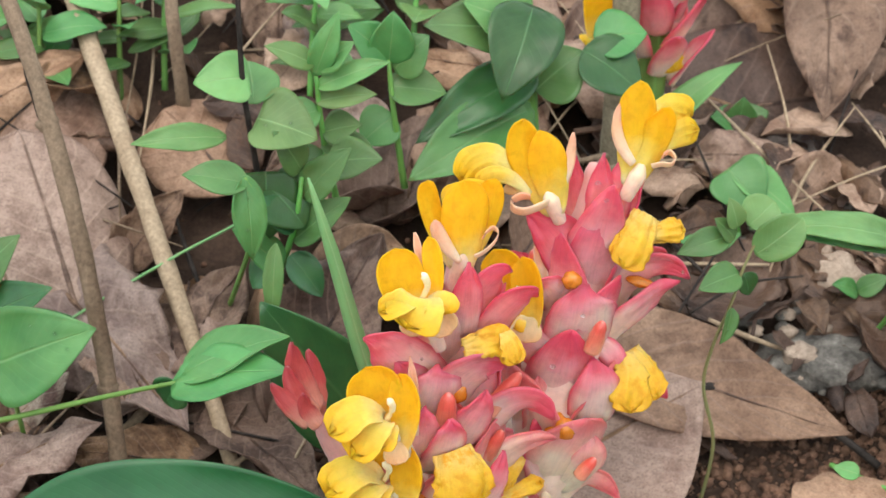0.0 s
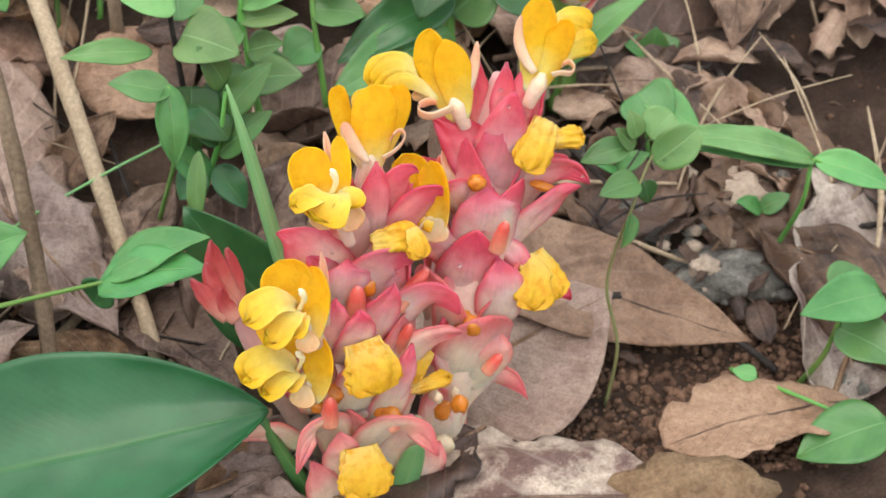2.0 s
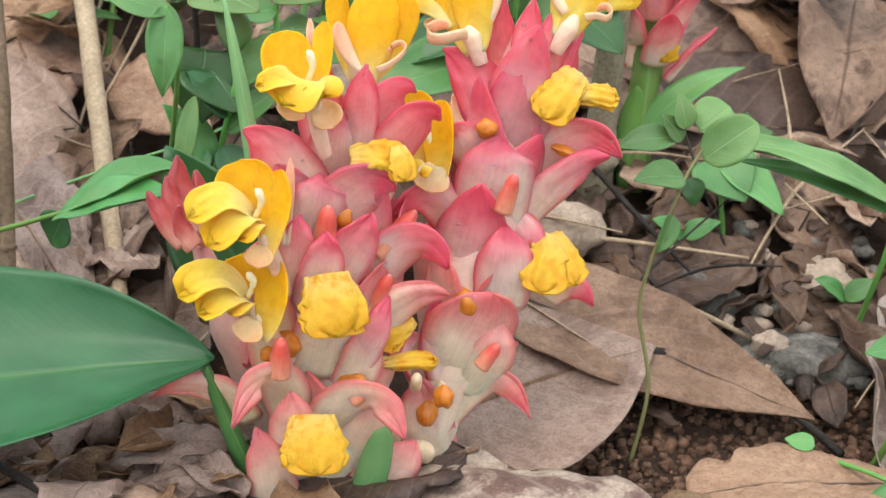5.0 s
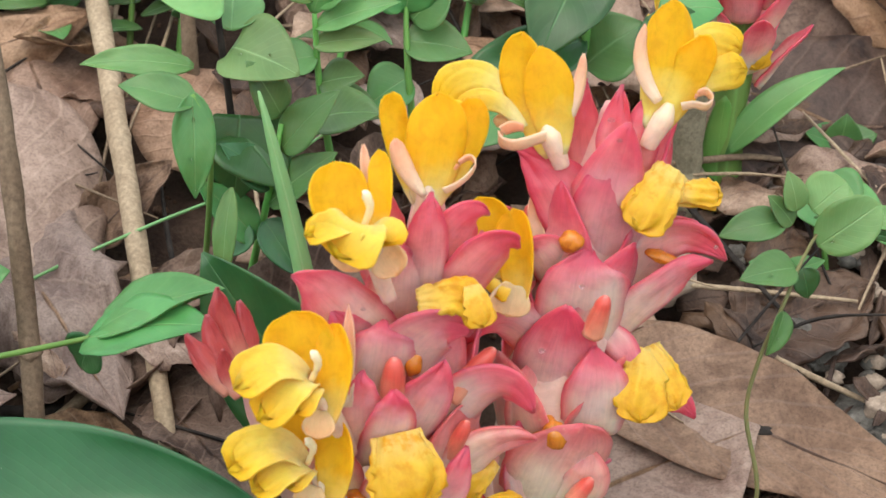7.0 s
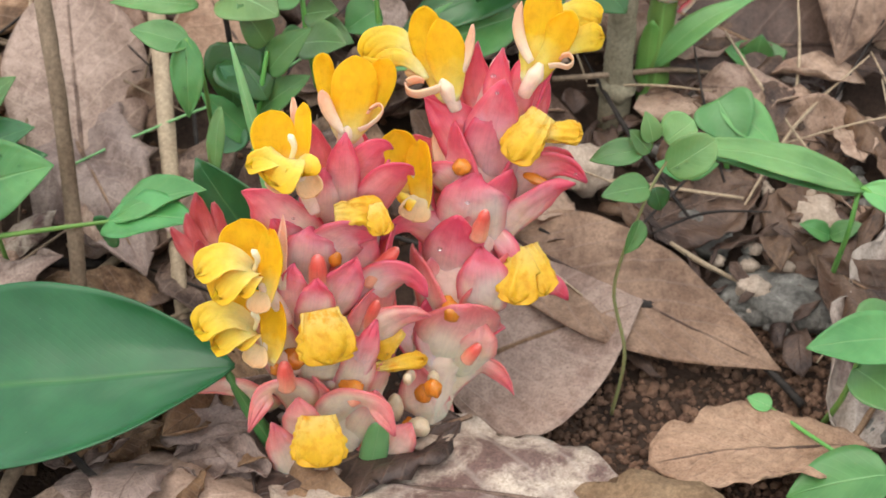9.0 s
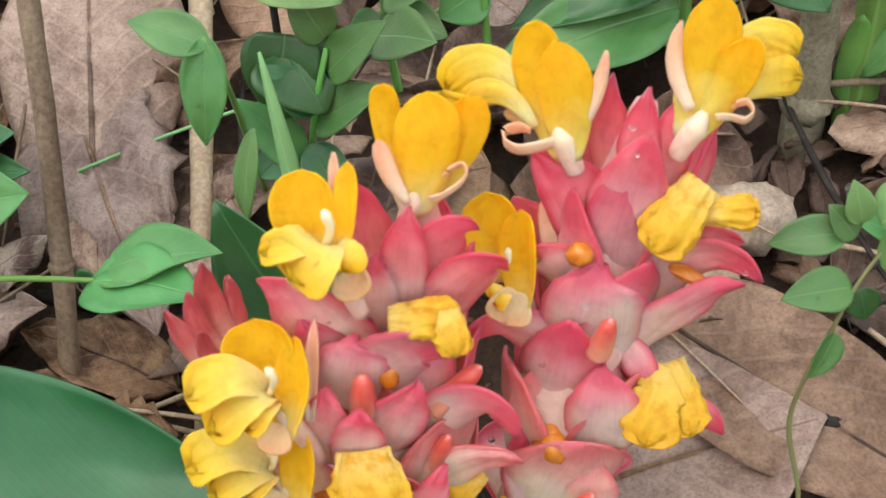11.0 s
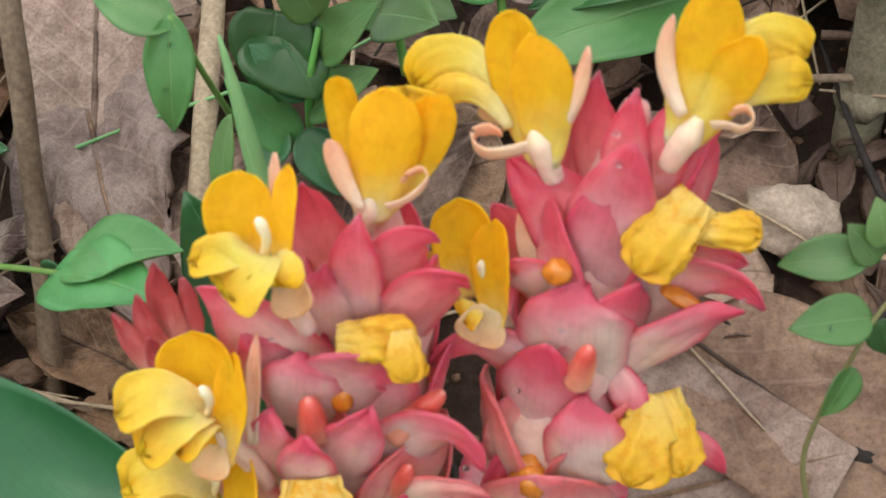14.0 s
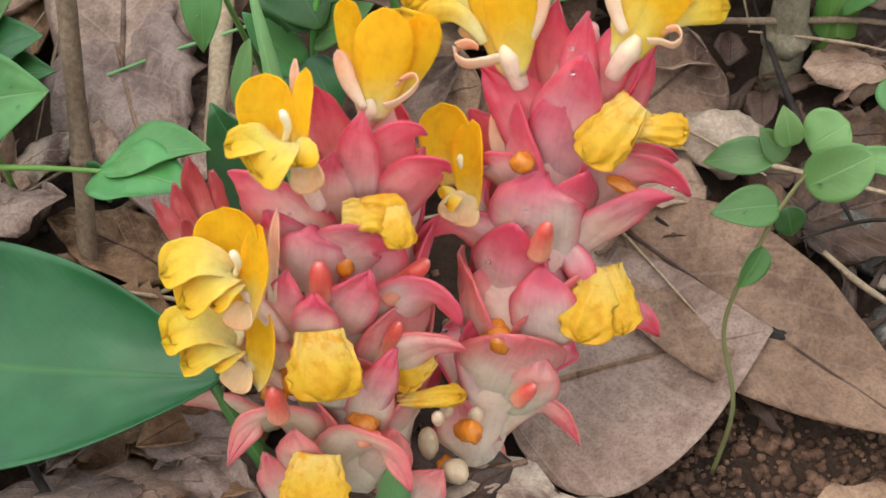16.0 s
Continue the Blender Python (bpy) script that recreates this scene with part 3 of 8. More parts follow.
def strap(name, mat, parent, pts, width, across):
    """A ribbon that follows points."""
    verts, faces, uv = tube_data(pts, [width * 0.5] * (len(pts) - 1) + [width * 0.3], sides=8, smooth=5)
    verts = np.array(verts).reshape(-1, 8, 3)
    c = verts.mean(1, keepdims=True)
    a = unit(V3(across))
    off = verts - c
    d = np.gradient(c[:, 0], axis=0)
    for j in range(len(verts)):
        t = unit(d[j])
        nrm = unit(np.cross(t, a))
        off[j] -= np.outer(off[j] @ nrm, nrm) * 0.8
    return mesh_object(name, (c + off).reshape(-1, 3), faces, mat, parent, "", uv)


def bloom(spike, points, radii, label):
    """A flower of a spike: its pale tube, which carries the petals."""
    return tube("flower", TUBE, spike.ob, points, radii, label, sides=14, smooth=5)


def petal(flower, name, mat, base, tip, width, up, label="", **kw):
    spec = dict(thick=0.0004, seed=base[0] * 371 + tip[2] * 173, cup=0.8, wave=0.03, nu=12, nv=16)
    spec.update(kw)
    return blade(name, mat, flower, label, base=base, tip=tip, width=width, up=up, **spec)


TOWARDS = (0.1, -0.78, 0.62)
spike_a = Spike((0.0035, 0.0148, -0.0004), (0.0119, 0.0297, 0.1393), [0.006, 0.010, 0.011, 0.0105, 0.0095, 0.008, 0.0055, 0.002], 'pink and cream ginger flower spike with open yellow flowers')
spike_a.whorl(15, 0.034, 0.104, width=0.020, turn=0.6)
spike_a.bract((0.0113, 0.0297, 0.1091), (0.0126, 0.0351, 0.1307), 0.0150, mat=BRACT_TOP)
spike_a.bract((0.0040, 0.0273, 0.0779), (0.0186, 0.0422, 0.0745), 0.0190)
spike_a.bract((-0.0018, 0.0260, 0.0818), (-0.0244, 0.0312, 0.0819), 0.0190)
spike_a.bract((-0.0028, 0.0236, 0.0554), (-0.0254, 0.0283, 0.0428), 0.0190)
spike_a.bract((0.0028, 0.0240, 0.0392), (0.0231, 0.0395, 0.0312), 0.0190)
spike_a.scale((0.0028, 0.0235, 0.1114), (-0.0022, 0.0218, 0.1436), 0.0152, BRACT_TOP, (-0.1541, 0.9834, -0.0956), ctrl=(-0.0020, 0.0185, 0.1306), cup=0.7, cup_tip=0.35)
spike_a.scale((0.0142, 0.0273, 0.1105), (0.0146, 0.0292, 0.1299), 0.0104, BRACT_TOP, (-0.1541, 0.9834, -0.0956), cup=0.7, cup_tip=0.35)
spike_a.scale((0.0103, 0.0188, 0.1132), (0.0269, 0.0213, 0.1332), 0.0135, BRACT_TOP, (-0.1302, 1.0258, 0.3014), ctrl=(0.0208, 0.0137, 0.1381), cup=0.7, cup_tip=0.35)
spike_a.scale((0.0103, 0.0149, 0.1150), (0.0122, 0.0157, 0.1416), 0.0114, BRACT_TOP, (-0.1541, 0.9834, -0.0956), ctrl=(0.0118, 0.0060, 0.1363), cup=0.7, cup_tip=0.35)
spike_a.scale((0.0148, 0.0187, 0.1056), (0.0330, 0.0177, 0.1282), 0.0159, BRACT_TOP, (-0.1242, 1.0364, 0.4007), ctrl=(0.0294, 0.0083, 0.1319), cup=0.7, cup_tip=0.7, curl=-0.1)
spike_a.scale((0.0022, 0.0184, 0.1019), (0.0043, 0.0133, 0.1295), 0.0173, BRACT, (-0.1541, 0.9834, -0.0956), ctrl=(0.0058, 0.0051, 0.1261), cup=0.7, cup_tip=0.35)
spike_a.scale((0.0007, 0.0149, 0.0891), (-0.0228, 0.0084, 0.1229), 0.0207, BRACT, (-0.1421, 1.0046, 0.1029), ctrl=(-0.0114, -0.0012, 0.1205), cup=0.7, cup_tip=0.35)
spike_a.scale((-0.0070, 0.0135, 0.0869), (-0.0133, 0.0070, 0.1135), 0.0155, BRACT, (-0.1541, 0.9834, -0.0956), ctrl=(-0.0074, -0.0006, 0.1093), cup=0.7, cup_tip=0.35)
spike_a.scale((0.0003, 0.0123, 0.0833), (0.0217, 0.0057, 0.1072), 0.0204, BRACT, (-0.1362, 1.0152, 0.2022), ctrl=(0.0091, -0.0014, 0.1165), cup=0.7, cup_tip=0.35)
spike_a.scale((-0.0028, 0.0099, 0.0846), (0.0003, 0.0068, 0.1103), 0.0190, BRACT, (-0.1541, 0.9834, -0.0956), ctrl=(0.0009, -0.0042, 0.1116), cup=0.7, cup_tip=0.35)
spike_a.scale((-0.0027, 0.0101, 0.0664), (0.0145, 0.0040, 0.1004), 0.0166, BRACT, (-0.1362, 1.0152, 0.2022), ctrl=(0.0142, -0.0068, 0.0946), cup=0.7, cup_tip=0.35)
spike_a.scale((-0.0067, 0.0076, 0.0677), (-0.0059, -0.0012, 0.1009), 0.0124, BRACT, (-0.1362, 1.0152, 0.2022), ctrl=(-0.0062, -0.0118, 0.0969), cup=0.7, cup_tip=0.35)
spike_a.scale((-0.0023, 0.0044, 0.0693), (0.0019, -0.0035, 0.0962), 0.0138, BRACT, (-0.1541, 0.9834, -0.0956), ctrl=(0.0034, -0.0113, 0.0917), cup=0.7, cup_tip=0.35)
spike_a.scale((0.0091, 0.0141, 0.0673), (0.0379, 0.0100, 0.0835), 0.0180, BRACT, (-0.1242, 1.0364, 0.4007), ctrl=(0.0286, 0.0051, 0.1003), cup=0.7, cup_tip=0.35, curl=-0.08)
spike_a.scale((0.0069, 0.0119, 0.0478), (0.0379, 0.0102, 0.0747), 0.0145, BRACT_LOW, (-0.1302, 1.0258, 0.3014), ctrl=(0.0261, 0.0021, 0.0788), cup=0.7, cup_tip=0.35, curl=-0.05)
spike_a.scale((0.0055, 0.0070, 0.0412), (0.0204, 0.0044, 0.0746), 0.0107, BRACT, (-0.1541, 0.9834, -0.0956), ctrl=(0.0198, -0.0084, 0.0694), cup=0.7, cup_tip=0.35)
spike_a.scale((-0.0115, 0.0070, 0.0484), (-0.0185, 0.0010, 0.0812), 0.0169, BRACT_LOW, (-0.1541, 0.9834, -0.0956), ctrl=(-0.0144, -0.0109, 0.0784), cup=0.7, cup_tip=0.35)
spike_a.scale((0.0078, 0.0069, 0.0373), (0.0128, 0.0044, 0.0660), 0.0138, BRACT_LOW, (-0.1541, 0.9834, -0.0956), ctrl=(0.0170, -0.0065, 0.0624), cup=0.7, cup_tip=0.35)
spike_a.scale((-0.0007, 0.0047, 0.0485), (0.0037, 0.0016, 0.0728), 0.0207, BRACT_LOW, (-0.1541, 0.9834, -0.0956), ctrl=(0.0041, -0.0076, 0.0710), cup=0.7, cup_tip=0.35)
spike_a.scale((-0.0061, 0.0060, 0.0286), (-0.0250, -0.0122, 0.0400), 0.0152, BRACT_LOW, (-0.1183, 1.0469, 0.4999), ctrl=(-0.0120, -0.0114, 0.0685), cup=0.7, cup_tip=0.35, curl=-0.1)
spike_a.scale((-0.0209, 0.0099, 0.0307), (-0.0501, 0.0023, 0.0414), 0.0104, BRACT_LOW, (-0.1362, 1.0152, 0.2022), ctrl=(-0.0297, -0.0035, 0.0531), cup=0.7, cup_tip=0.35)
spike_a.scale((-0.0024, 0.0041, 0.0244), (0.0267, -0.0046, 0.0349), 0.0166, BRACT_LOW, (-0.1183, 1.0469, 0.4999), ctrl=(0.0155, -0.0071, 0.0588), cup=0.7, cup_tip=0.35, curl=-0.12)
spike_a.scale((-0.0060, 0.0027, 0.0158), (-0.0077, -0.0047, 0.0471), 0.0155, BRACT_LOW, (-0.1541, 0.9834, -0.0956), ctrl=(-0.0059, -0.0122, 0.0408), cup=0.7, cup_tip=0.35)
spike_a.scale((0.0058, 0.0083, 0.0128), (0.0191, 0.0034, 0.0452), 0.0173, BRACT_LOW, (-0.1541, 0.9834, -0.0956), ctrl=(0.0189, -0.0025, 0.0369), cup=0.7, cup_tip=0.35)
spike_a.scale((-0.0084, 0.0041, -0.0077), (-0.0176, -0.0034, 0.0350), 0.0155, BRACT_LOW, (-0.1541, 0.9834, -0.0956), ctrl=(-0.0130, -0.0125, 0.0276), cup=0.7, cup_tip=0.35)
spike_a.scale((0.0051, 0.0063, -0.0068), (0.0299, 0.0093, 0.0264), 0.0190, BRACT_LOW, (-0.1541, 0.9834, -0.0956), ctrl=(0.0281, -0.0013, 0.0245), cup=0.7, cup_tip=0.35)
spike_a.bud((0.0014, 0.0034, 0.0901), (0.0025, -0.0003, 0.1056), 0.0034)
spike_a.bud((0.0167, 0.0117, 0.0851), (0.0301, 0.0134, 0.1012), 0.0032)
spike_a.bud((0.0163, 0.0101, 0.0679), (0.0216, 0.0075, 0.0826), 0.0026)
spike_a.bud((-0.0107, -0.0067, 0.0532), (-0.0103, -0.0102, 0.0683), 0.0032)
spike_a.bud((0.0108, -0.0017, 0.0435), (0.0176, -0.0027, 0.0492), 0.0022)
spike_a.bud((0.0162, 0.0221, 0.1280), (0.0233, 0.0208, 0.1331), 0.0020)
spike_a.pulp((0.0070, 0.0079, 0.0976), (0.0025, 0.0025, 0.0038), seed=2.2)
spike_a.pulp((0.0104, 0.0027, 0.0473), (0.0045, 0.0040, 0.0032), seed=3.1)
spike_a.pulp((-0.0094, 0.0004, 0.0603), (0.0045, 0.0040, 0.0042), seed=4.4)
spike_a.pulp((0.0337, 0.0242, 0.0299), (0.0040, 0.0040, 0.0050), seed=5.2)
spike_a.pulp((0.0298, 0.0179, 0.0413), (0.0020, 0.0020, 0.0024), seed=6.1, mat=SEED, name='berry', label='small cream berry', rough=0.1)
spike_a.pulp((0.0379, 0.0199, 0.0389), (0.0022, 0.0022, 0.0030), seed=6.6, mat=SEED, name='berry', label='small cream berry', rough=0.1)
spike_a.pulp((0.0282, 0.0196, 0.0150), (0.0042, 0.0040, 0.0050), seed=7.6, mat=ORANGE, name='berry', label='brown rotting berry', rough=0.2)
spike_a.pulp((0.0235, 0.0192, 0.0259), (0.0030, 0.0030, 0.0060), seed=8.6, mat=SEED, name='berry', label='cream berry', rough=0.1)
spike_a.pulp((0.0383, 0.0125, 0.0397), (0.0032, 0.0030, 0.0038), seed=9.1)
spike_a.pulp((0.0323, 0.0152, 0.0201), (0.0042, 0.0036, 0.0036), seed=9.6, mat=SEED, name='berry', label='brown rotting berry', rough=0.2)
spike_a.pulp((0.0115, -0.0003, 0.0489), (0.0036, 0.0030, 0.0026), seed=9.9)
spike_a.pulp((-0.0128, -0.0035, 0.0586), (0.0042, 0.0030, 0.0028), seed=10.3)
spike_a.pulp((0.0298, 0.0090, 0.0463), (0.0018, 0.0018, 0.0024), seed=10.9, mat=SEED, name='berry', label='small cream berry', rough=0.1)
spike_a.scarf((0.0271, 0.0130, 0.0664), (0.0167, 0.0074, 0.0592), 0.0120, TOWARDS, seed=3.0)
spike_a.scarf((0.0188, 0.0073, 0.0524), (0.0372, 0.0145, 0.0517), 0.0060, TOWARDS, seed=3.6)
spike_b = Spike((0.0315, 0.0277, 0.0011), (0.0622, 0.0522, 0.1512), [0.0045, 0.006, 0.0085, 0.010, 0.0095, 0.008, 0.0055, 0.002], 'taller pink ginger flower spike with yellow flowers')
spike_b.whorl(14, 0.052, 0.128, turn=1.9)
spike_b.bract((0.0674, 0.0517, 0.1334), (0.0765, 0.0565, 0.1477), 0.0150, cup=0.9, mat=BRACT_TOP)
spike_b.bract((0.0549, 0.0480, 0.1025), (0.0703, 0.0607, 0.1084), 0.0190)
spike_b.bract((0.0495, 0.0449, 0.0872), (0.0304, 0.0541, 0.0943), 0.0190)
spike_b.bract((0.0458, 0.0411, 0.0620), (0.0605, 0.0531, 0.0710), 0.0190)
spike_b.bract((0.0385, 0.0383, 0.0419), (0.0197, 0.0472, 0.0435), 0.0190)
spike_b.bract((0.0462, 0.0397, 0.0508), (0.0619, 0.0495, 0.0452), 0.0190)
spike_b.scale((0.0697, 0.0534, 0.1208), (0.0767, 0.0573, 0.1427), 0.0104, BRACT_TOP, (-0.1457, 0.9807, -0.1303), ctrl=(0.0756, 0.0540, 0.1343), cup=0.7, cup_tip=0.35)
spike_b.scale((0.0585, 0.0483, 0.1261), (0.0542, 0.0520, 0.1584), 0.0114, BRACT_TOP, (-0.1457, 0.9807, -0.1303), ctrl=(0.0516, 0.0456, 0.1442), cup=0.7, cup_tip=0.35)
spike_b.scale((0.0650, 0.0456, 0.1288), (0.0701, 0.0498, 0.1550), 0.0114, BRACT_TOP, (-0.1457, 0.9807, -0.1303), ctrl=(0.0708, 0.0427, 0.1465), cup=0.7, cup_tip=0.35)
spike_b.scale((0.0617, 0.0432, 0.1299), (0.0630, 0.0471, 0.1581), 0.0107, BRACT_TOP, (-0.1457, 0.9807, -0.1303), ctrl=(0.0610, 0.0393, 0.1478), cup=0.7, cup_tip=0.35)
spike_b.scale((0.0585, 0.0417, 0.1070), (0.0354, 0.0429, 0.1419), 0.0194, BRACT_TOP, (-0.1457, 0.9807, -0.1303), ctrl=(0.0488, 0.0340, 0.1364), cup=0.7, cup_tip=0.35)
spike_b.scale((0.0589, 0.0399, 0.1083), (0.0651, 0.0422, 0.1420), 0.0242, BRACT_TOP, (-0.1457, 0.9807, -0.1303), ctrl=(0.0609, 0.0289, 0.1348), cup=0.7, cup_tip=0.35)
spike_b.scale((0.0414, 0.0486, 0.1014), (0.0307, 0.0498, 0.1225), 0.0138, BRACT_TOP, (-0.1457, 0.9807, -0.1303), ctrl=(0.0370, 0.0441, 0.1183), cup=0.7, cup_tip=0.35)
spike_b.scale((0.0481, 0.0396, 0.1031), (0.0383, 0.0349, 0.1165), 0.0128, BRACT, (-0.0665, 1.0439, 0.2567), ctrl=(0.0408, 0.0293, 0.1220), cup=0.7, cup_tip=0.35)
spike_b.scale((0.0587, 0.0415, 0.0900), (0.0920, 0.0430, 0.1103), 0.0166, BRACT, (-0.0665, 1.0439, 0.2567), ctrl=(0.0753, 0.0380, 0.1291), cup=0.7, cup_tip=0.35, curl=-0.06)
spike_b.scale((0.0592, 0.0390, 0.0861), (0.0879, 0.0384, 0.1105), 0.0135, BRACT, (-0.0467, 1.0597, 0.3534), ctrl=(0.0755, 0.0282, 0.1094), cup=0.7, cup_tip=0.35)
spike_b.scale((0.0695, 0.0490, 0.1035), (0.0870, 0.0509, 0.1140), 0.0121, BRACT, (-0.1457, 0.9807, -0.1303), ctrl=(0.0792, 0.0433, 0.1191), cup=0.7, cup_tip=0.35)
spike_b.scale((0.0524, 0.0340, 0.0869), (0.0551, 0.0343, 0.1161), 0.0270, BRACT, (-0.1457, 0.9807, -0.1303), ctrl=(0.0538, 0.0218, 0.1159), cup=0.7, cup_tip=0.35)
spike_b.scale((0.0489, 0.0357, 0.0730), (0.0201, 0.0300, 0.0924), 0.0159, BRACT, (-0.0467, 1.0597, 0.3534), ctrl=(0.0362, 0.0283, 0.1081), cup=0.7, cup_tip=0.35, curl=-0.05)
spike_b.scale((0.0603, 0.0347, 0.0677), (0.0501, 0.0308, 0.0957), 0.0145, BRACT, (-0.1457, 0.9807, -0.1303), ctrl=(0.0520, 0.0246, 0.0852), cup=0.7, cup_tip=0.35)
spike_b.scale((0.0597, 0.0365, 0.0897), (0.0665, 0.0316, 0.0755), 0.0083, BRACT_TOP, (-0.1457, 0.9807, -0.1303), ctrl=(0.0677, 0.0293, 0.0876), cup=0.4, cup_tip=0.35)
spike_b.scale((0.0555, 0.0272, 0.0628), (0.0555, 0.0269, 0.0910), 0.0194, BRACT, (-0.1457, 0.9807, -0.1303), ctrl=(0.0578, 0.0164, 0.0864), cup=0.7, cup_tip=0.35)
spike_b.scale((0.0718, 0.0418, 0.0619), (0.0859, 0.0397, 0.0613), 0.0093, BRACT, (-0.1457, 0.9807, -0.1303), ctrl=(0.0799, 0.0364, 0.0736), cup=0.7, cup_tip=0.35)
spike_b.scale((0.0446, 0.0321, 0.0503), (0.0388, 0.0317, 0.0844), 0.0190, BRACT_LOW, (-0.1457, 0.9807, -0.1303), ctrl=(0.0391, 0.0226, 0.0772), cup=0.7, cup_tip=0.35)
spike_b.scale((0.0422, 0.0276, 0.0342), (0.0373, 0.0275, 0.0703), 0.0125, BRACT, (-0.1457, 0.9807, -0.1303), ctrl=(0.0341, 0.0173, 0.0579), cup=0.7, cup_tip=0.35)
spike_b.scale((0.0454, 0.0281, 0.0344), (0.0543, 0.0268, 0.0613), 0.0180, BRACT_LOW, (-0.1061, 1.0123, 0.0632), ctrl=(0.0569, 0.0169, 0.0523), cup=0.7, cup_tip=0.35)
spike_b.scale((0.0349, 0.0284, 0.0182), (0.0669, 0.0284, 0.0279), 0.0135, BRACT_LOW, (-0.0467, 1.0597, 0.3534), ctrl=(0.0539, 0.0247, 0.0535), cup=0.7, cup_tip=0.35, curl=-0.06)
spike_b.scale((0.0367, 0.0268, 0.0038), (0.0313, 0.0248, 0.0411), 0.0208, BRACT_LOW, (-0.1457, 0.9807, -0.1303), ctrl=(0.0330, 0.0167, 0.0317), cup=0.7, cup_tip=0.35)
spike_b.bud((0.0547, 0.0248, 0.0960), (0.0584, 0.0226, 0.1105), 0.0030)
spike_b.bud((0.0408, 0.0442, 0.1173), (0.0387, 0.0448, 0.1269), 0.0028)
spike_b.bud((0.0500, 0.0199, 0.0473), (0.0560, 0.0183, 0.0566), 0.0026)
spike_b.pulp((0.0492, 0.0316, 0.1202), (0.0032, 0.0030, 0.0030), seed=1.4)
spike_b.pulp((0.0432, 0.0255, 0.0646), (0.0045, 0.0040, 0.0060), seed=2.4)
spike_b.pulp((0.0745, 0.0385, 0.1118), (0.0050, 0.0022, 0.0016), seed=3.3, axis=(0.3, 0, 0.95))
spike_b.pulp((0.0448, 0.0210, 0.0673), (0.0036, 0.0030, 0.0042), seed=11.3)
flower_1 = bloom(spike_a, [(0.0013, 0.0076, 0.1160), (-0.0007, 0.0064, 0.1227), (-0.0023, 0.0048, 0.1312), (-0.0031, 0.0044, 0.1336)], [0.002, 0.0024, 0.0026, 0.001], "open golden-yellow flower with a fringed lip")
petal(flower_1, "hood_petal", PETAL, (-0.0092, 0.0052, 0.1312), (-0.0116, 0.0130, 0.1513), 0.0155, (0.0800, -0.9505, 0.3002), shape='oval', cup=0.75, cup_tip=0.55, curl=0.05, wave=0.03, nu=18, nv=22)
petal(flower_1, "side_petal", PETAL, (-0.0025, 0.0037, 0.1313), (-0.0008, 0.0123, 0.1547), 0.0071, (-0.4360, -0.7604, 0.2401), ctrl=(0.0027, 0.0060, 0.1455), shape='oval', cup=0.8, cup_tip=0.5, wave=0.03, nu=14, nv=18)
petal(flower_1, "lip", LIP, (-0.0051, 0.0042, 0.1370), (-0.0113, -0.0048, 0.1334), 0.0199, (0.0400, -0.4753, 0.9501), ctrl=(-0.0046, -0.0024, 0.1441), shape='fan', cup=0.55, cup_tip=0.3, wave=0.03, freq=2.5, frill=0.012, lobes=0.16, ragged=0.1, nu=26, nv=18, label='pale yellow ruffled lip')
petal(flower_1, "lip_lobe", LIP, (-0.0057, 0.0042, 0.1369), (-0.0188, -0.0017, 0.1383), 0.0091, (0.0400, -0.4753, 0.9501), ctrl=(-0.0082, -0.0023, 0.1421), shape='fan', cup=0.55, cup_tip=0.3, wave=0.03, freq=2.5, frill=0.012, lobes=0.16, ragged=0.1, nu=26, nv=18)
petal(flower_1, "lip_lobe", LIP, (-0.0039, 0.0040, 0.1359), (0.0003, -0.0031, 0.1356), 0.0118, (0.0400, -0.4753, 0.9501), ctrl=(0.0006, -0.0026, 0.1420), shape='fan', cup=0.55, cup_tip=0.3, wave=0.03, freq=2.5, frill=0.012, lobes=0.16, ragged=0.1, nu=26, nv=18)
petal(flower_1, "lower_sepal", PEACH, (-0.0011, 0.0053, 0.1325), (0.0032, -0.0004, 0.1266), 0.0099, (0.0800, -0.9505, 0.3002), shape='hood', cup=0.7, wave=0.05, nu=10, nv=12, label='pale peach sepal folded under the lip')
petal(flower_1, "lower_sepal", PEACH, (-0.0083, 0.0014, 0.1322), (-0.0095, -0.0028, 0.1293), 0.0089, (0.0800, -0.9505, 0.3002), shape='hood', cup=0.7, wave=0.05, nu=10, nv=12, label='pale peach sepal folded under the lip')
petal(flower_1, "sepal", SALMON, (-0.0028, 0.0068, 0.1311), (-0.0044, 0.0152, 0.1550), 0.0038, (0.0800, -0.9505, 0.3002), shape='lance2', cup=0.9, nu=8, nv=14, label='narrow salmon-pink sepal')
tube("anther", ANTHER, flower_1, [(-0.0050, 0.0034, 0.1376), (-0.0029, 0.0022, 0.1431), (-0.0037, 0.0022, 0.1469), (-0.0046, 0.0023, 0.1473)], [0.0007, 0.0010, 0.0013, 0.0008], "cream anther crest", sides=10)
flower_2 = bloom(spike_a, [(-0.0096, -0.0003, 0.0762), (-0.0119, -0.0021, 0.0843), (-0.0150, -0.0049, 0.0930), (-0.0165, -0.0051, 0.0962)], [0.002, 0.0024, 0.0026, 0.001], "open golden-yellow flower with a fringed lip")
petal(flower_2, "hood_petal", PETAL, (-0.0185, -0.0033, 0.0958), (-0.0235, 0.0035, 0.1151), 0.0187, (0.0800, -0.9505, 0.3002), shape='oval', cup=0.75, cup_tip=0.55, curl=0.05, wave=0.03, nu=18, nv=22)
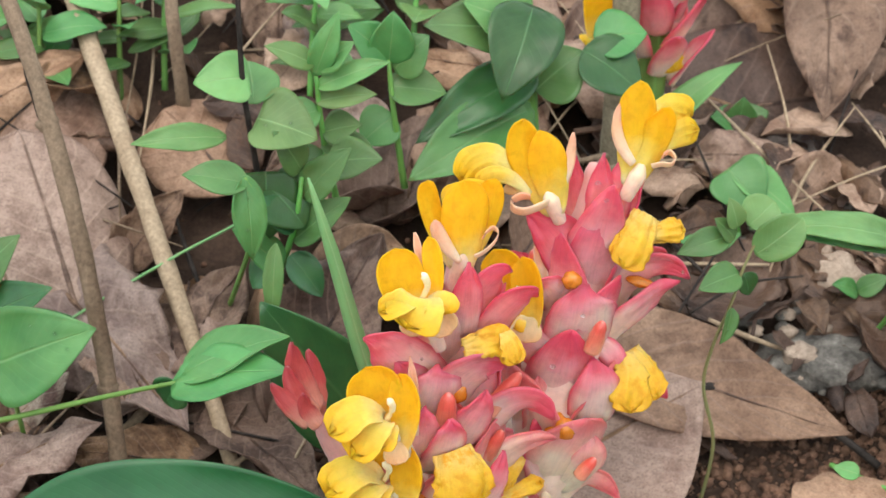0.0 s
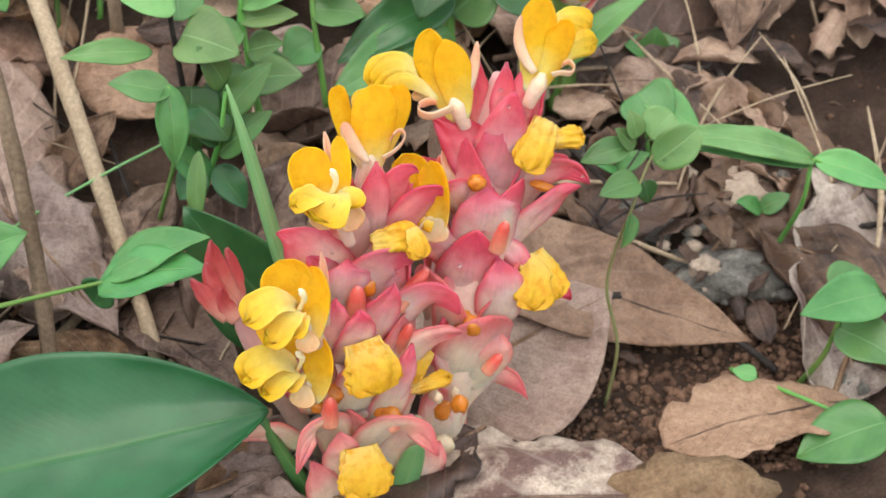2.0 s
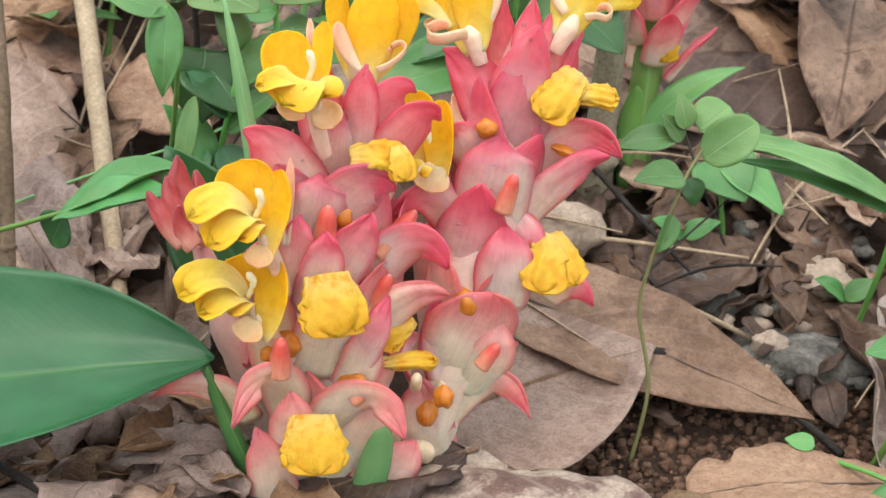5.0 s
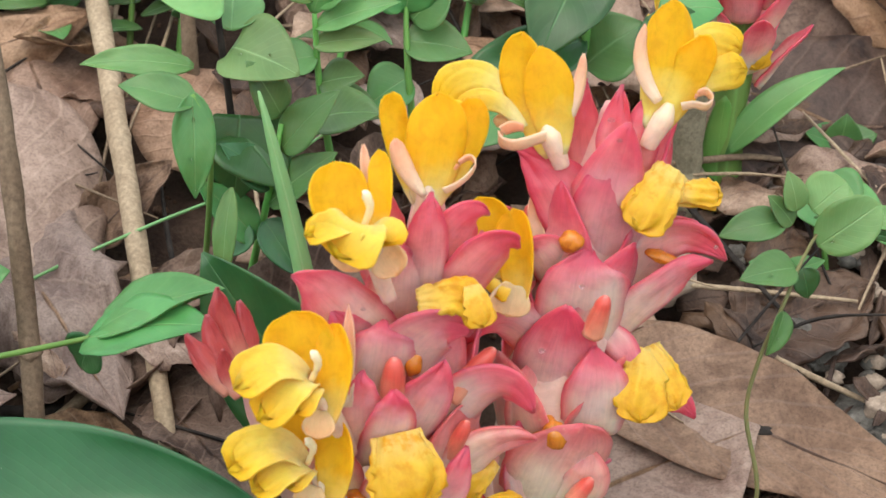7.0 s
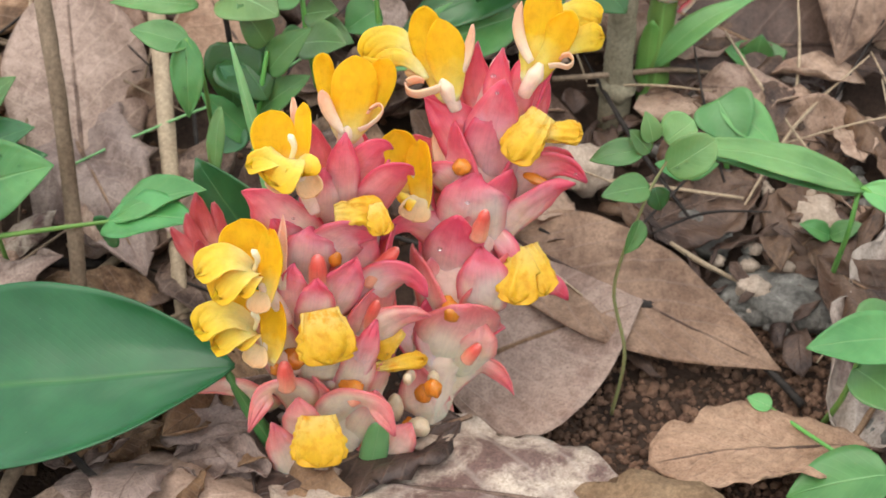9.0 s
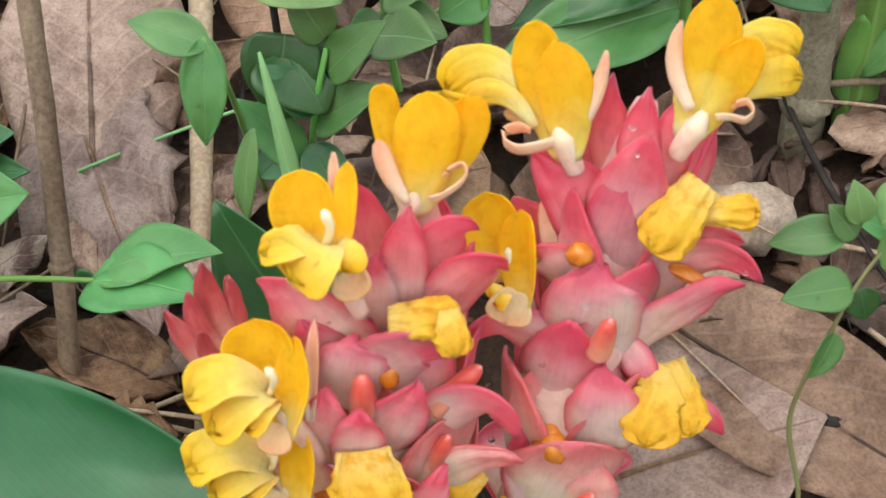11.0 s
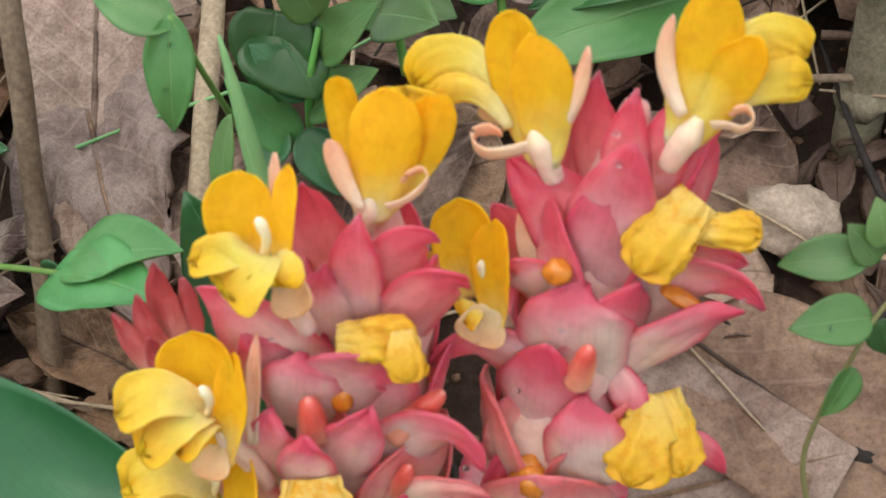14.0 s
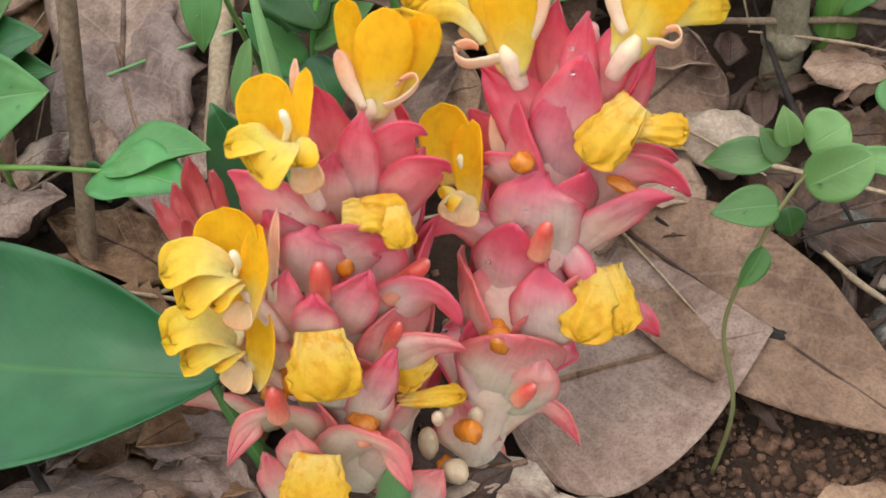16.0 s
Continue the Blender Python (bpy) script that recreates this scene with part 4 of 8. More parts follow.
petal(flower_2, "side_petal", PETAL, (-0.0149, -0.0081, 0.0895), (-0.0134, 0.0005, 0.1132), 0.0112, (-0.4360, -0.7604, 0.2401), ctrl=(-0.0089, -0.0053, 0.1050), shape='oval', cup=0.8, cup_tip=0.5, wave=0.03, nu=14, nv=18)
petal(flower_2, "lip", LIP, (-0.0185, -0.0051, 0.0999), (-0.0313, -0.0152, 0.0946), 0.0130, (0.0400, -0.4753, 0.9501), ctrl=(-0.0208, -0.0124, 0.1058), shape='fan', cup=0.55, cup_tip=0.3, wave=0.03, freq=2.5, frill=0.012, lobes=0.16, ragged=0.1, nu=26, nv=18, label='pale yellow ruffled lip')
petal(flower_2, "lip_lobe", LIP, (-0.0191, -0.0050, 0.1005), (-0.0372, -0.0114, 0.1016), 0.0130, (0.0400, -0.4753, 0.9501), ctrl=(-0.0255, -0.0097, 0.1122), shape='fan', cup=0.55, cup_tip=0.3, wave=0.03, freq=2.5, frill=0.012, lobes=0.16, ragged=0.1, nu=26, nv=18)
petal(flower_2, "lip_lobe", LIP, (-0.0169, -0.0063, 0.0989), (-0.0228, -0.0149, 0.0968), 0.0093, (0.0400, -0.4753, 0.9501), ctrl=(-0.0186, -0.0123, 0.1021), shape='fan', cup=0.55, cup_tip=0.3, wave=0.03, freq=2.5, frill=0.012, lobes=0.16, ragged=0.1, nu=26, nv=18)
petal(flower_2, "lower_sepal", PEACH, (-0.0167, -0.0071, 0.0931), (-0.0170, -0.0129, 0.0883), 0.0086, (0.0800, -0.9505, 0.3002), shape='hood', cup=0.7, wave=0.05, nu=10, nv=12, label='pale peach sepal folded under the lip')
petal(flower_2, "sepal", SALMON, (-0.0098, -0.0047, 0.0923), (-0.0090, 0.0042, 0.1168), 0.0037, (0.0800, -0.9505, 0.3002), shape='lance2', cup=0.9, nu=8, nv=14, label='narrow salmon-pink sepal')
tube("anther", ANTHER, flower_2, [(-0.0185, -0.0059, 0.1007), (-0.0165, -0.0073, 0.1059), (-0.0173, -0.0075, 0.1088), (-0.0182, -0.0075, 0.1090)], [0.0007, 0.0010, 0.0013, 0.0008], "cream anther crest", sides=10)
flower_3 = bloom(spike_a, [(-0.0083, 0.0011, 0.0547), (-0.0117, -0.0016, 0.0605), (-0.0163, -0.0044, 0.0693), (-0.0191, -0.0043, 0.0737)], [0.002, 0.0024, 0.0026, 0.001], "open golden-yellow flower with a fringed lip")
petal(flower_3, "hood_petal", PETAL, (-0.0191, -0.0032, 0.0707), (-0.0226, 0.0027, 0.0871), 0.0186, (0.0800, -0.9505, 0.3002), shape='oval', cup=0.75, cup_tip=0.55, curl=0.05, wave=0.03, nu=18, nv=22)
petal(flower_3, "side_petal", PETAL, (-0.0159, -0.0081, 0.0644), (-0.0158, 0.0000, 0.0866), 0.0125, (-0.4360, -0.7604, 0.2401), ctrl=(-0.0086, -0.0054, 0.0792), shape='oval', cup=0.8, cup_tip=0.5, wave=0.03, nu=14, nv=18)
petal(flower_3, "lip", LIP, (-0.0203, -0.0050, 0.0751), (-0.0340, -0.0139, 0.0739), 0.0122, (0.0400, -0.4753, 0.9501), ctrl=(-0.0245, -0.0123, 0.0816), shape='fan', cup=0.55, cup_tip=0.3, wave=0.03, freq=2.5, frill=0.012, lobes=0.16, ragged=0.1, nu=26, nv=18, label='pale yellow ruffled lip')
petal(flower_3, "lip_lobe", LIP, (-0.0207, -0.0048, 0.0759), (-0.0398, -0.0110, 0.0780), 0.0138, (0.0400, -0.4753, 0.9501), ctrl=(-0.0284, -0.0090, 0.0896), shape='fan', cup=0.55, cup_tip=0.3, wave=0.03, freq=2.5, frill=0.012, lobes=0.16, ragged=0.1, nu=26, nv=18)
petal(flower_3, "lip_lobe", LIP, (-0.0192, -0.0060, 0.0751), (-0.0255, -0.0131, 0.0744), 0.0079, (0.0400, -0.4753, 0.9501), ctrl=(-0.0208, -0.0106, 0.0776), shape='fan', cup=0.55, cup_tip=0.3, wave=0.03, freq=2.5, frill=0.012, lobes=0.16, ragged=0.1, nu=26, nv=18)
petal(flower_3, "lower_sepal", PEACH, (-0.0188, -0.0064, 0.0705), (-0.0212, -0.0123, 0.0657), 0.0095, (0.0800, -0.9505, 0.3002), shape='hood', cup=0.7, wave=0.05, nu=10, nv=12, label='pale peach sepal folded under the lip')
tube("anther", ANTHER, flower_3, [(-0.0203, -0.0056, 0.0766), (-0.0186, -0.0070, 0.0817), (-0.0197, -0.0066, 0.0835), (-0.0207, -0.0066, 0.0837)], [0.0007, 0.0010, 0.0013, 0.0008], "cream anther crest", sides=10)
flower_4 = bloom(spike_b, [(0.0389, 0.0373, 0.0907), (0.0369, 0.0354, 0.0986), (0.0338, 0.0331, 0.1056), (0.0325, 0.0336, 0.1074)], [0.002, 0.0024, 0.0026, 0.001], "open golden-yellow flower with a fringed lip")
petal(flower_4, "hood_petal", PETAL, (0.0299, 0.0354, 0.1071), (0.0251, 0.0428, 0.1286), 0.0151, (0.0800, -0.9505, 0.3002), shape='oval', cup=0.75, cup_tip=0.55, curl=0.05, wave=0.03, nu=18, nv=22)
petal(flower_4, "side_petal", PETAL, (0.0352, 0.0308, 0.1012), (0.0340, 0.0388, 0.1268), 0.0118, (-0.4360, -0.7604, 0.2401), ctrl=(0.0369, 0.0337, 0.1164), shape='oval', cup=0.8, cup_tip=0.5, wave=0.03, nu=14, nv=18)
petal(flower_4, "lip", LIP, (0.0245, 0.0381, 0.1105), (0.0141, 0.0387, 0.1084), 0.0064, (0.0400, -0.4753, 0.9501), ctrl=(0.0194, 0.0382, 0.1154), shape='fan', cup=0.55, cup_tip=0.3, wave=0.03, freq=2.5, frill=0.012, lobes=0.16, ragged=0.1, nu=26, nv=18, label='pale yellow ruffled lip')
petal(flower_4, "lip_lobe", LIP, (0.0318, 0.0315, 0.1074), (0.0286, 0.0286, 0.1060), 0.0080, (0.0400, -0.4753, 0.9501), ctrl=(0.0306, 0.0288, 0.1093), shape='fan', cup=0.55, cup_tip=0.3, wave=0.03, freq=2.5, frill=0.012, lobes=0.16, ragged=0.1, nu=26, nv=18)
petal(flower_4, "lower_sepal", PEACH, (0.0339, 0.0319, 0.1082), (0.0317, 0.0273, 0.1008), 0.0121, (0.0800, -0.9505, 0.3002), shape='hood', cup=0.7, wave=0.05, nu=10, nv=12, label='pale peach sepal folded under the lip')
petal(flower_4, "sepal", SALMON, (0.0415, 0.0387, 0.1143), (0.0392, 0.0428, 0.1280), 0.0041, (0.0800, -0.9505, 0.3002), shape='lance2', cup=0.9, nu=8, nv=14, label='narrow salmon-pink sepal')
tube("anther", ANTHER, flower_4, [(0.0317, 0.0347, 0.1111), (0.0321, 0.0347, 0.1143), (0.0315, 0.0354, 0.1168), (0.0311, 0.0356, 0.1172)], [0.0007, 0.0010, 0.0013, 0.0008], "cream anther crest", sides=10)
flower_5 = bloom(spike_a, [(0.0082, 0.0242, 0.1270), (0.0094, 0.0246, 0.1314), (0.0111, 0.0244, 0.1369), (0.0122, 0.0256, 0.1405)], [0.002, 0.0024, 0.0028, 0.001], "open golden-yellow flower seen from behind")
petal(flower_5, "side_petal", PETAL, (0.0093, 0.0253, 0.1338), (0.0029, 0.0356, 0.1613), 0.0075, (-0.0800, 0.9505, -0.3002), ctrl=(0.0021, 0.0338, 0.1524), shape='oval', cup=0.7, wave=0.03, nu=14, nv=18)
petal(flower_5, "lip", LIP, (0.0140, 0.0284, 0.1388), (0.0159, 0.0398, 0.1578), 0.0166, (-0.0800, 0.9505, -0.3002), ctrl=(0.0161, 0.0352, 0.1483), shape='fan', cup=0.5, frill=0.012, lobes=0.06, nu=22, nv=18, label='pale yellow ruffled lip')
petal(flower_5, "side_petal", PETAL, (0.0120, 0.0247, 0.1343), (0.0219, 0.0355, 0.1593), 0.0112, (-0.0800, 0.9505, -0.3002), ctrl=(0.0257, 0.0326, 0.1523), shape='oval', cup=0.6, wave=0.04, nu=14, nv=18)
petal(flower_5, "hood_petal", PETAL, (0.0110, 0.0225, 0.1343), (0.0144, 0.0316, 0.1622), 0.0166, (-0.0800, 0.9505, -0.3002), ctrl=(0.0155, 0.0249, 0.1539), shape='goblet', cup=0.95, cup_tip=0.5, wave=0.03, nu=20, nv=22)
petal(flower_5, "sepal", SALMON, (0.0106, 0.0216, 0.1384), (0.0035, 0.0255, 0.1523), 0.0054, (-0.0800, 0.9505, -0.3002), ctrl=(0.0046, 0.0214, 0.1460), shape='hood', cup=1.0, cup_tip=1.4, nu=10, nv=14, label='broad salmon-pink sepal')
strap("curled_sepal", SALMON, flower_5, [(0.0155, 0.0232, 0.1388), (0.0188, 0.0230, 0.1405), (0.0221, 0.0240, 0.1429), (0.0237, 0.0259, 0.1451), (0.0223, 0.0272, 0.1463), (0.0200, 0.0258, 0.1458), (0.0184, 0.0251, 0.1439)], 0.0023, (0.0280, -0.3327, 1.0051))
flower_6 = bloom(spike_b, [(0.0470, 0.0399, 0.1382), (0.0458, 0.0399, 0.1417), (0.0438, 0.0402, 0.1466), (0.0425, 0.0410, 0.1497)], [0.0022, 0.0026, 0.003, 0.001], "open golden-yellow flower with a fringed wing, seen from behind")
petal(flower_6, "lip", LIP, (0.0361, 0.0434, 0.1488), (0.0154, 0.0461, 0.1529), 0.0124, (-0.0800, 0.9505, -0.3002), ctrl=(0.0256, 0.0513, 0.1682), shape='fan', cup=0.6, cup_tip=0.3, wave=0.04, frill=0.012, lobes=0.1, ragged=0.1, nu=24, nv=20, label='pale yellow ruffled lip')
petal(flower_6, "side_petal", LIP, (0.0372, 0.0414, 0.1488), (0.0199, 0.0430, 0.1520), 0.0068, (-0.0800, 0.9505, -0.3002), ctrl=(0.0282, 0.0454, 0.1607), shape='fan', cup=0.5, frill=0.012, lobes=0.08, nu=18, nv=16)
petal(flower_6, "hood_petal", PETAL, (0.0450, 0.0397, 0.1414), (0.0368, 0.0497, 0.1720), 0.0128, (-0.0800, 0.9505, -0.3002), ctrl=(0.0348, 0.0451, 0.1628), shape='goblet', cup=0.8, cup_tip=0.6, wave=0.03, nu=20, nv=22)
petal(flower_6, "side_petal", PETAL, (0.0459, 0.0379, 0.1422), (0.0414, 0.0461, 0.1693), 0.0143, (-0.0800, 0.9505, -0.3002), ctrl=(0.0444, 0.0398, 0.1620), shape='pointed', cup=0.9, cup_tip=0.6, wave=0.03, nu=18, nv=20)
petal(flower_6, "sepal", SALMON, (0.0452, 0.0392, 0.1466), (0.0528, 0.0473, 0.1667), 0.0038, (-0.0800, 0.9505, -0.3002), ctrl=(0.0519, 0.0419, 0.1551), shape='lance2', cup=0.9, nu=8, nv=14, label='narrow salmon-pink sepal')
petal(flower_6, "lower_sepal", PEACH, (0.0365, 0.0445, 0.1488), (0.0294, 0.0460, 0.1491), 0.0038, (-0.0800, 0.9505, -0.3002), shape='hood', cup=0.7, nu=8, nv=10)
strap("curled_sepal", SALMON, flower_6, [(0.0423, 0.0363, 0.1482), (0.0387, 0.0348, 0.1476), (0.0342, 0.0351, 0.1463), (0.0309, 0.0370, 0.1466), (0.0308, 0.0386, 0.1485), (0.0340, 0.0384, 0.1502), (0.0366, 0.0375, 0.1500)], 0.0041, (0.0280, -0.3327, 1.0051))
flower_7 = bloom(spike_b, [(0.0700, 0.0443, 0.1416), (0.0713, 0.0443, 0.1446), (0.0741, 0.0450, 0.1493), (0.0758, 0.0463, 0.1529)], [0.0022, 0.0026, 0.003, 0.001], "open golden-yellow flower with a fringed wing, seen from behind")
petal(flower_7, "lip", LIP, (0.0776, 0.0523, 0.1581), (0.0959, 0.0575, 0.1631), 0.0105, (-0.0800, 0.9505, -0.3002), ctrl=(0.0848, 0.0582, 0.1715), shape='fan', cup=0.6, cup_tip=0.3, wave=0.04, frill=0.012, lobes=0.1, ragged=0.1, nu=24, nv=20, label='pale yellow ruffled lip')
petal(flower_7, "side_petal", LIP, (0.0779, 0.0490, 0.1541), (0.0974, 0.0543, 0.1592), 0.0097, (-0.0800, 0.9505, -0.3002), ctrl=(0.0881, 0.0526, 0.1595), shape='fan', cup=0.5, cup_tip=0.3, frill=0.012, lobes=0.1, ragged=0.1, nu=20, nv=18)
petal(flower_7, "hood_petal", PETAL, (0.0721, 0.0447, 0.1456), (0.0769, 0.0565, 0.1782), 0.0149, (-0.0800, 0.9505, -0.3002), ctrl=(0.0774, 0.0491, 0.1664), shape='goblet', cup=0.9, cup_tip=0.6, wave=0.03, nu=20, nv=22)
petal(flower_7, "side_petal", PETAL, (0.0727, 0.0439, 0.1462), (0.0831, 0.0521, 0.1694), 0.0111, (-0.0800, 0.9505, -0.3002), ctrl=(0.0861, 0.0487, 0.1643), shape='oval', cup=0.8, cup_tip=0.4, wave=0.03, nu=14, nv=18)
petal(flower_7, "sepal", SALMON, (0.0727, 0.0453, 0.1538), (0.0693, 0.0521, 0.1729), 0.0040, (-0.0800, 0.9505, -0.3002), ctrl=(0.0656, 0.0474, 0.1640), shape='lance2', cup=0.9, nu=8, nv=14, label='narrow salmon-pink sepal')
strap("curled_sepal", SALMON, flower_7, [(0.0786, 0.0444, 0.1527), (0.0818, 0.0438, 0.1534), (0.0850, 0.0439, 0.1527), (0.0868, 0.0455, 0.1540), (0.0854, 0.0469, 0.1557), (0.0833, 0.0458, 0.1559), (0.0822, 0.0453, 0.1547)], 0.0028, (0.0280, -0.3327, 1.0051))
spike_a.scarf((0.0024, -0.0045, 0.0844), (0.0064, -0.0146, 0.0686), 0.0190, TOWARDS, seed=1.0)
spike_a.scarf((0.0083, 0.0044, 0.1171), (0.0253, 0.0067, 0.1177), 0.0102, TOWARDS, seed=2.0)
spike_a.scarf((0.0220, 0.0066, 0.1202), (0.0245, 0.0000, 0.1117), 0.0077, TOWARDS, seed=2.6)
spike_b.scarf((0.0770, 0.0412, 0.1367), (0.0660, 0.0286, 0.1250), 0.0131, TOWARDS, seed=6.0)
spike_b.scarf((0.0776, 0.0385, 0.1308), (0.0908, 0.0421, 0.1289), 0.0082, TOWARDS, seed=6.5)
spike_b.scarf((0.0702, 0.0350, 0.0862), (0.0676, 0.0190, 0.0727), 0.0149, TOWARDS, seed=7.0)
spike_b.scarf((0.0712, 0.0363, 0.0861), (0.0783, 0.0232, 0.0740), 0.0118, TOWARDS, seed=7.4)
spike_a.scarf((-0.0006, -0.0073, 0.0415), (0.0005, -0.0184, 0.0269), 0.0185, TOWARDS, seed=4.0)
spike_c = Spike((-0.0107, 0.0363, 0.0001), (-0.0378, 0.0294, 0.0811), [0.002, 0.003, 0.0045, 0.002], 'small dark red ginger shoot with closed pointed bracts')
spike_c.scale((-0.0387, 0.0236, 0.0854), (-0.0443, 0.0310, 0.1091), 0.0092, BRACT_RED, (-0.1000, 0.9500, -0.2800), ctrl=(-0.0443, 0.0265, 0.0988), cup=0.9, cup_tip=0.6)
spike_c.scale((-0.0395, 0.0205, 0.0857), (-0.0469, 0.0251, 0.1041), 0.0071, BRACT_RED, (-0.1000, 0.9500, -0.2800), ctrl=(-0.0460, 0.0204, 0.0948), cup=0.9, cup_tip=0.6)
spike_c.scale((-0.0408, 0.0190, 0.0846), (-0.0524, 0.0223, 0.0999), 0.0071, BRACT_RED, (-0.1000, 0.9500, -0.2800), ctrl=(-0.0484, 0.0187, 0.0935), cup=0.9, cup_tip=0.6)
spike_c.scale((-0.0385, 0.0249, 0.0825), (-0.0394, 0.0331, 0.1038), 0.0071, BRACT_RED, (-0.1000, 0.9500, -0.2800), ctrl=(-0.0356, 0.0277, 0.0948), cup=0.9, cup_tip=0.6)
spike_c.scale((-0.0380, 0.0180, 0.0838), (-0.0426, 0.0193, 0.0968), 0.0060, BRACT_RED, (-0.1000, 0.9500, -0.2800), ctrl=(-0.0427, 0.0181, 0.0894), cup=0.9, cup_tip=0.6)

# ---- the ginger's own leaves ----
blade("leaf", LEAF_BIG, spike_a.ob, "broad smooth blue-green leaf, chewed at its tip", base=(-0.0310, 0.0040, 0.0540), tip=(-0.1610, 0.0060, 0.0400), up=(0.06, -0.55, 0.83), width=0.074,
      shape="paddle", cup=1.0, cup_tip=0.3, arch=0.02, curl=-0.05, wave=0.014, nu=26, nv=44, thick=0.0005, seed=3.3, bend=-0.02)
tube("leaf_stalk", LEAF, spike_a.ob, [(-0.0121, 0.0107, -0.0134), (-0.0146, 0.0085, -0.0036), (-0.0184, 0.0072, 0.0106), (-0.0240, 0.0060, 0.0249), (-0.0285, 0.0047, 0.0365), (-0.0335, 0.0026, 0.0521)], [0.0038, 0.0036, 0.0034, 0.0030, 0.0024, 0.0014], "thick green leaf stalk", sides=14)
blade("leaf", SPEAR, spike_a.ob, "pale green leaf sheath at the foot of the plant", base=(0.0122, 0.0027, -0.0025), tip=(0.0209, -0.0028, 0.0362), up=(0.1, 0.8, 0.2), width=0.011, shape="strap", cup=0.9, nu=8, nv=10, thick=0.0006)
blade("leaf", LEAF_DARK, spike_a.ob, "dark green leaf standing behind the spike", base=(-0.0124, 0.0539, 0.0446), tip=(-0.0523, 0.0664, 0.1028), up=(-0.2, -0.9, 0.35), width=0.040, shape="ovate", cup=0.5, arch=0.03, nu=12, nv=18, seed=8.1)
tube("rolled_leaf", SPEAR, spike_a.ob, [(0.0008, 0.0319, 0.0004), (-0.0107, 0.0436, 0.0494), (-0.0199, 0.0496, 0.0884), (-0.0274, 0.0545, 0.1277), (-0.0331, 0.0586, 0.1538)], [0.0032, 0.0031, 0.0031, 0.0023, 0.0004], "pale green tightly rolled young leaf", sides=14)

# ---- ground ----
def hill(y):
    """The forest floor is level round the plant and climbs behind it."""
    t = y - 0.055
    return 0.44 * (t + math.sqrt(t * t + 0.0004)) / 2 if y < 0.6 else 0.2399 + 0.15 * (min(y, 2.5) - 0.6)


def slope(y):
    return math.degrees(math.atan((hill(y + 0.01) - hill(y - 0.01)) / 0.02))


def ground_height(x, y):
    return hill(y) - 0.004 + 0.004 * noise.noise((x * 9, y * 9, 0.3)) + 0.0025 * noise.noise((x * 31, y * 31, 4.1)) + 0.0012 * noise.noise((x * 95, y * 95, 2.2))


coords = np.concatenate([-np.geomspace(30, 0.62, 16), np.linspace(-0.6, 0.6, 150), np.geomspace(0.62, 30, 16)])
ys = coords + 0.35
gv = [(x, y, ground_height(x, y)) for y in ys for x in coords]
gn = len(coords)
gf = [(j * gn + i, j * gn + i + 1, (j + 1) * gn + i + 1, (j + 1) * gn + i) for j in range(gn - 1) for i in range(gn - 1)]
tagged(mesh_object("ground", gv, gf, SOIL), "dark damp forest soil under leaf litter", "ground", kind="structure")


def join(name, chunks, mat, label, category):
    verts, faces, uvs, k = [], [], [], 0
    for v, f, u in chunks:
        verts.extend(v)
        uvs.extend(u)
        faces.extend(tuple(i + k for i in q) for q in f)
        k += len(v)
    return tagged(mesh_object(name, verts, faces, mat, uvs=uvs), label, category, kind="stuff")


rng = random.Random(7)
crumbs = []
for i in range(4200):
    if i < 2900:
        x, y = rng.uniform(0.07, 0.20), rng.uniform(0.005, 0.10)
    else:
        x, y = rng.gauss(0.05, 0.22), abs(rng.gauss(0.1, 0.25)) - 0.05
    r = rng.choice((0.0006, 0.0009, 0.0013, 0.002)) * rng.uniform(0.7, 1.3)
    crumbs.append(lump_data((x, y, ground_height(x, y) + r * 0.4), (r, r * rng.uniform(0.7, 1.2), r * 0.8), seed=i * 0.61, rough=0.5, rings=4, segs=6))
join("soil_crumbs", crumbs, CRUMB, "loose red-brown crumbs of soil", "soil")


# ---- dead leaves ----
def dead_leaf(base, tip, width, mat, label, up=(0, 0, 1), shape="ovate", group="fallen leaves", **kw):
    base = V3(base)
    ob = thing("dead_leaf", tuple(base), label, "dead leaf", group)
    args = dict(cup=0.35, arch=0.05, curl=0.03, wave=0.07, freq=3.5, nu=20, nv=30, thick=0.0005)
    args.update(kw)
    body = blade("leaf_blade", mat, ob, base=base, tip=tip, up=up, width=width, shape=shape, **args)
    flat = {k: v for k, v in args.items() if k in ("arch", "curl", "bend")}
    a, b = base, V3(tip)
    L = np.linalg.norm(b - a)
    n = unit(V3(up) - (b - a) * (V3(up) @ (b - a)) / L ** 2)
    s = np.cross(unit(b - a), n)
    pts = []
    for k in range(9):
        v = -0.06 + k / 8 * 0.98
        q = a + (b - a) * v + n * L * (flat.get("arch", 0) * 4 * v * (1 - v) + flat.get("curl", 0) * v ** 3) + s * L * flat.get("bend", 0) * 4 * v * (1 - v)
        if args["wave"] and v > 0:
            q = q + n * args["wave"] * L * noise.noise((args.get("seed", 0) * 7.3, v * args["freq"], args.get("seed", 0) * 1.7)) * 0.35
        pts.append(q - n * 0.0003)
    r = min(0.0013, width * 0.02)
    tube("midrib", DEAD_DARK if mat in (DEAD, DEAD_TAN, DEAD_ROSE) else DEAD, ob, pts, [r * (1.15 - k / 9) for k in range(9)], sides=6, smooth=2)
    return ob


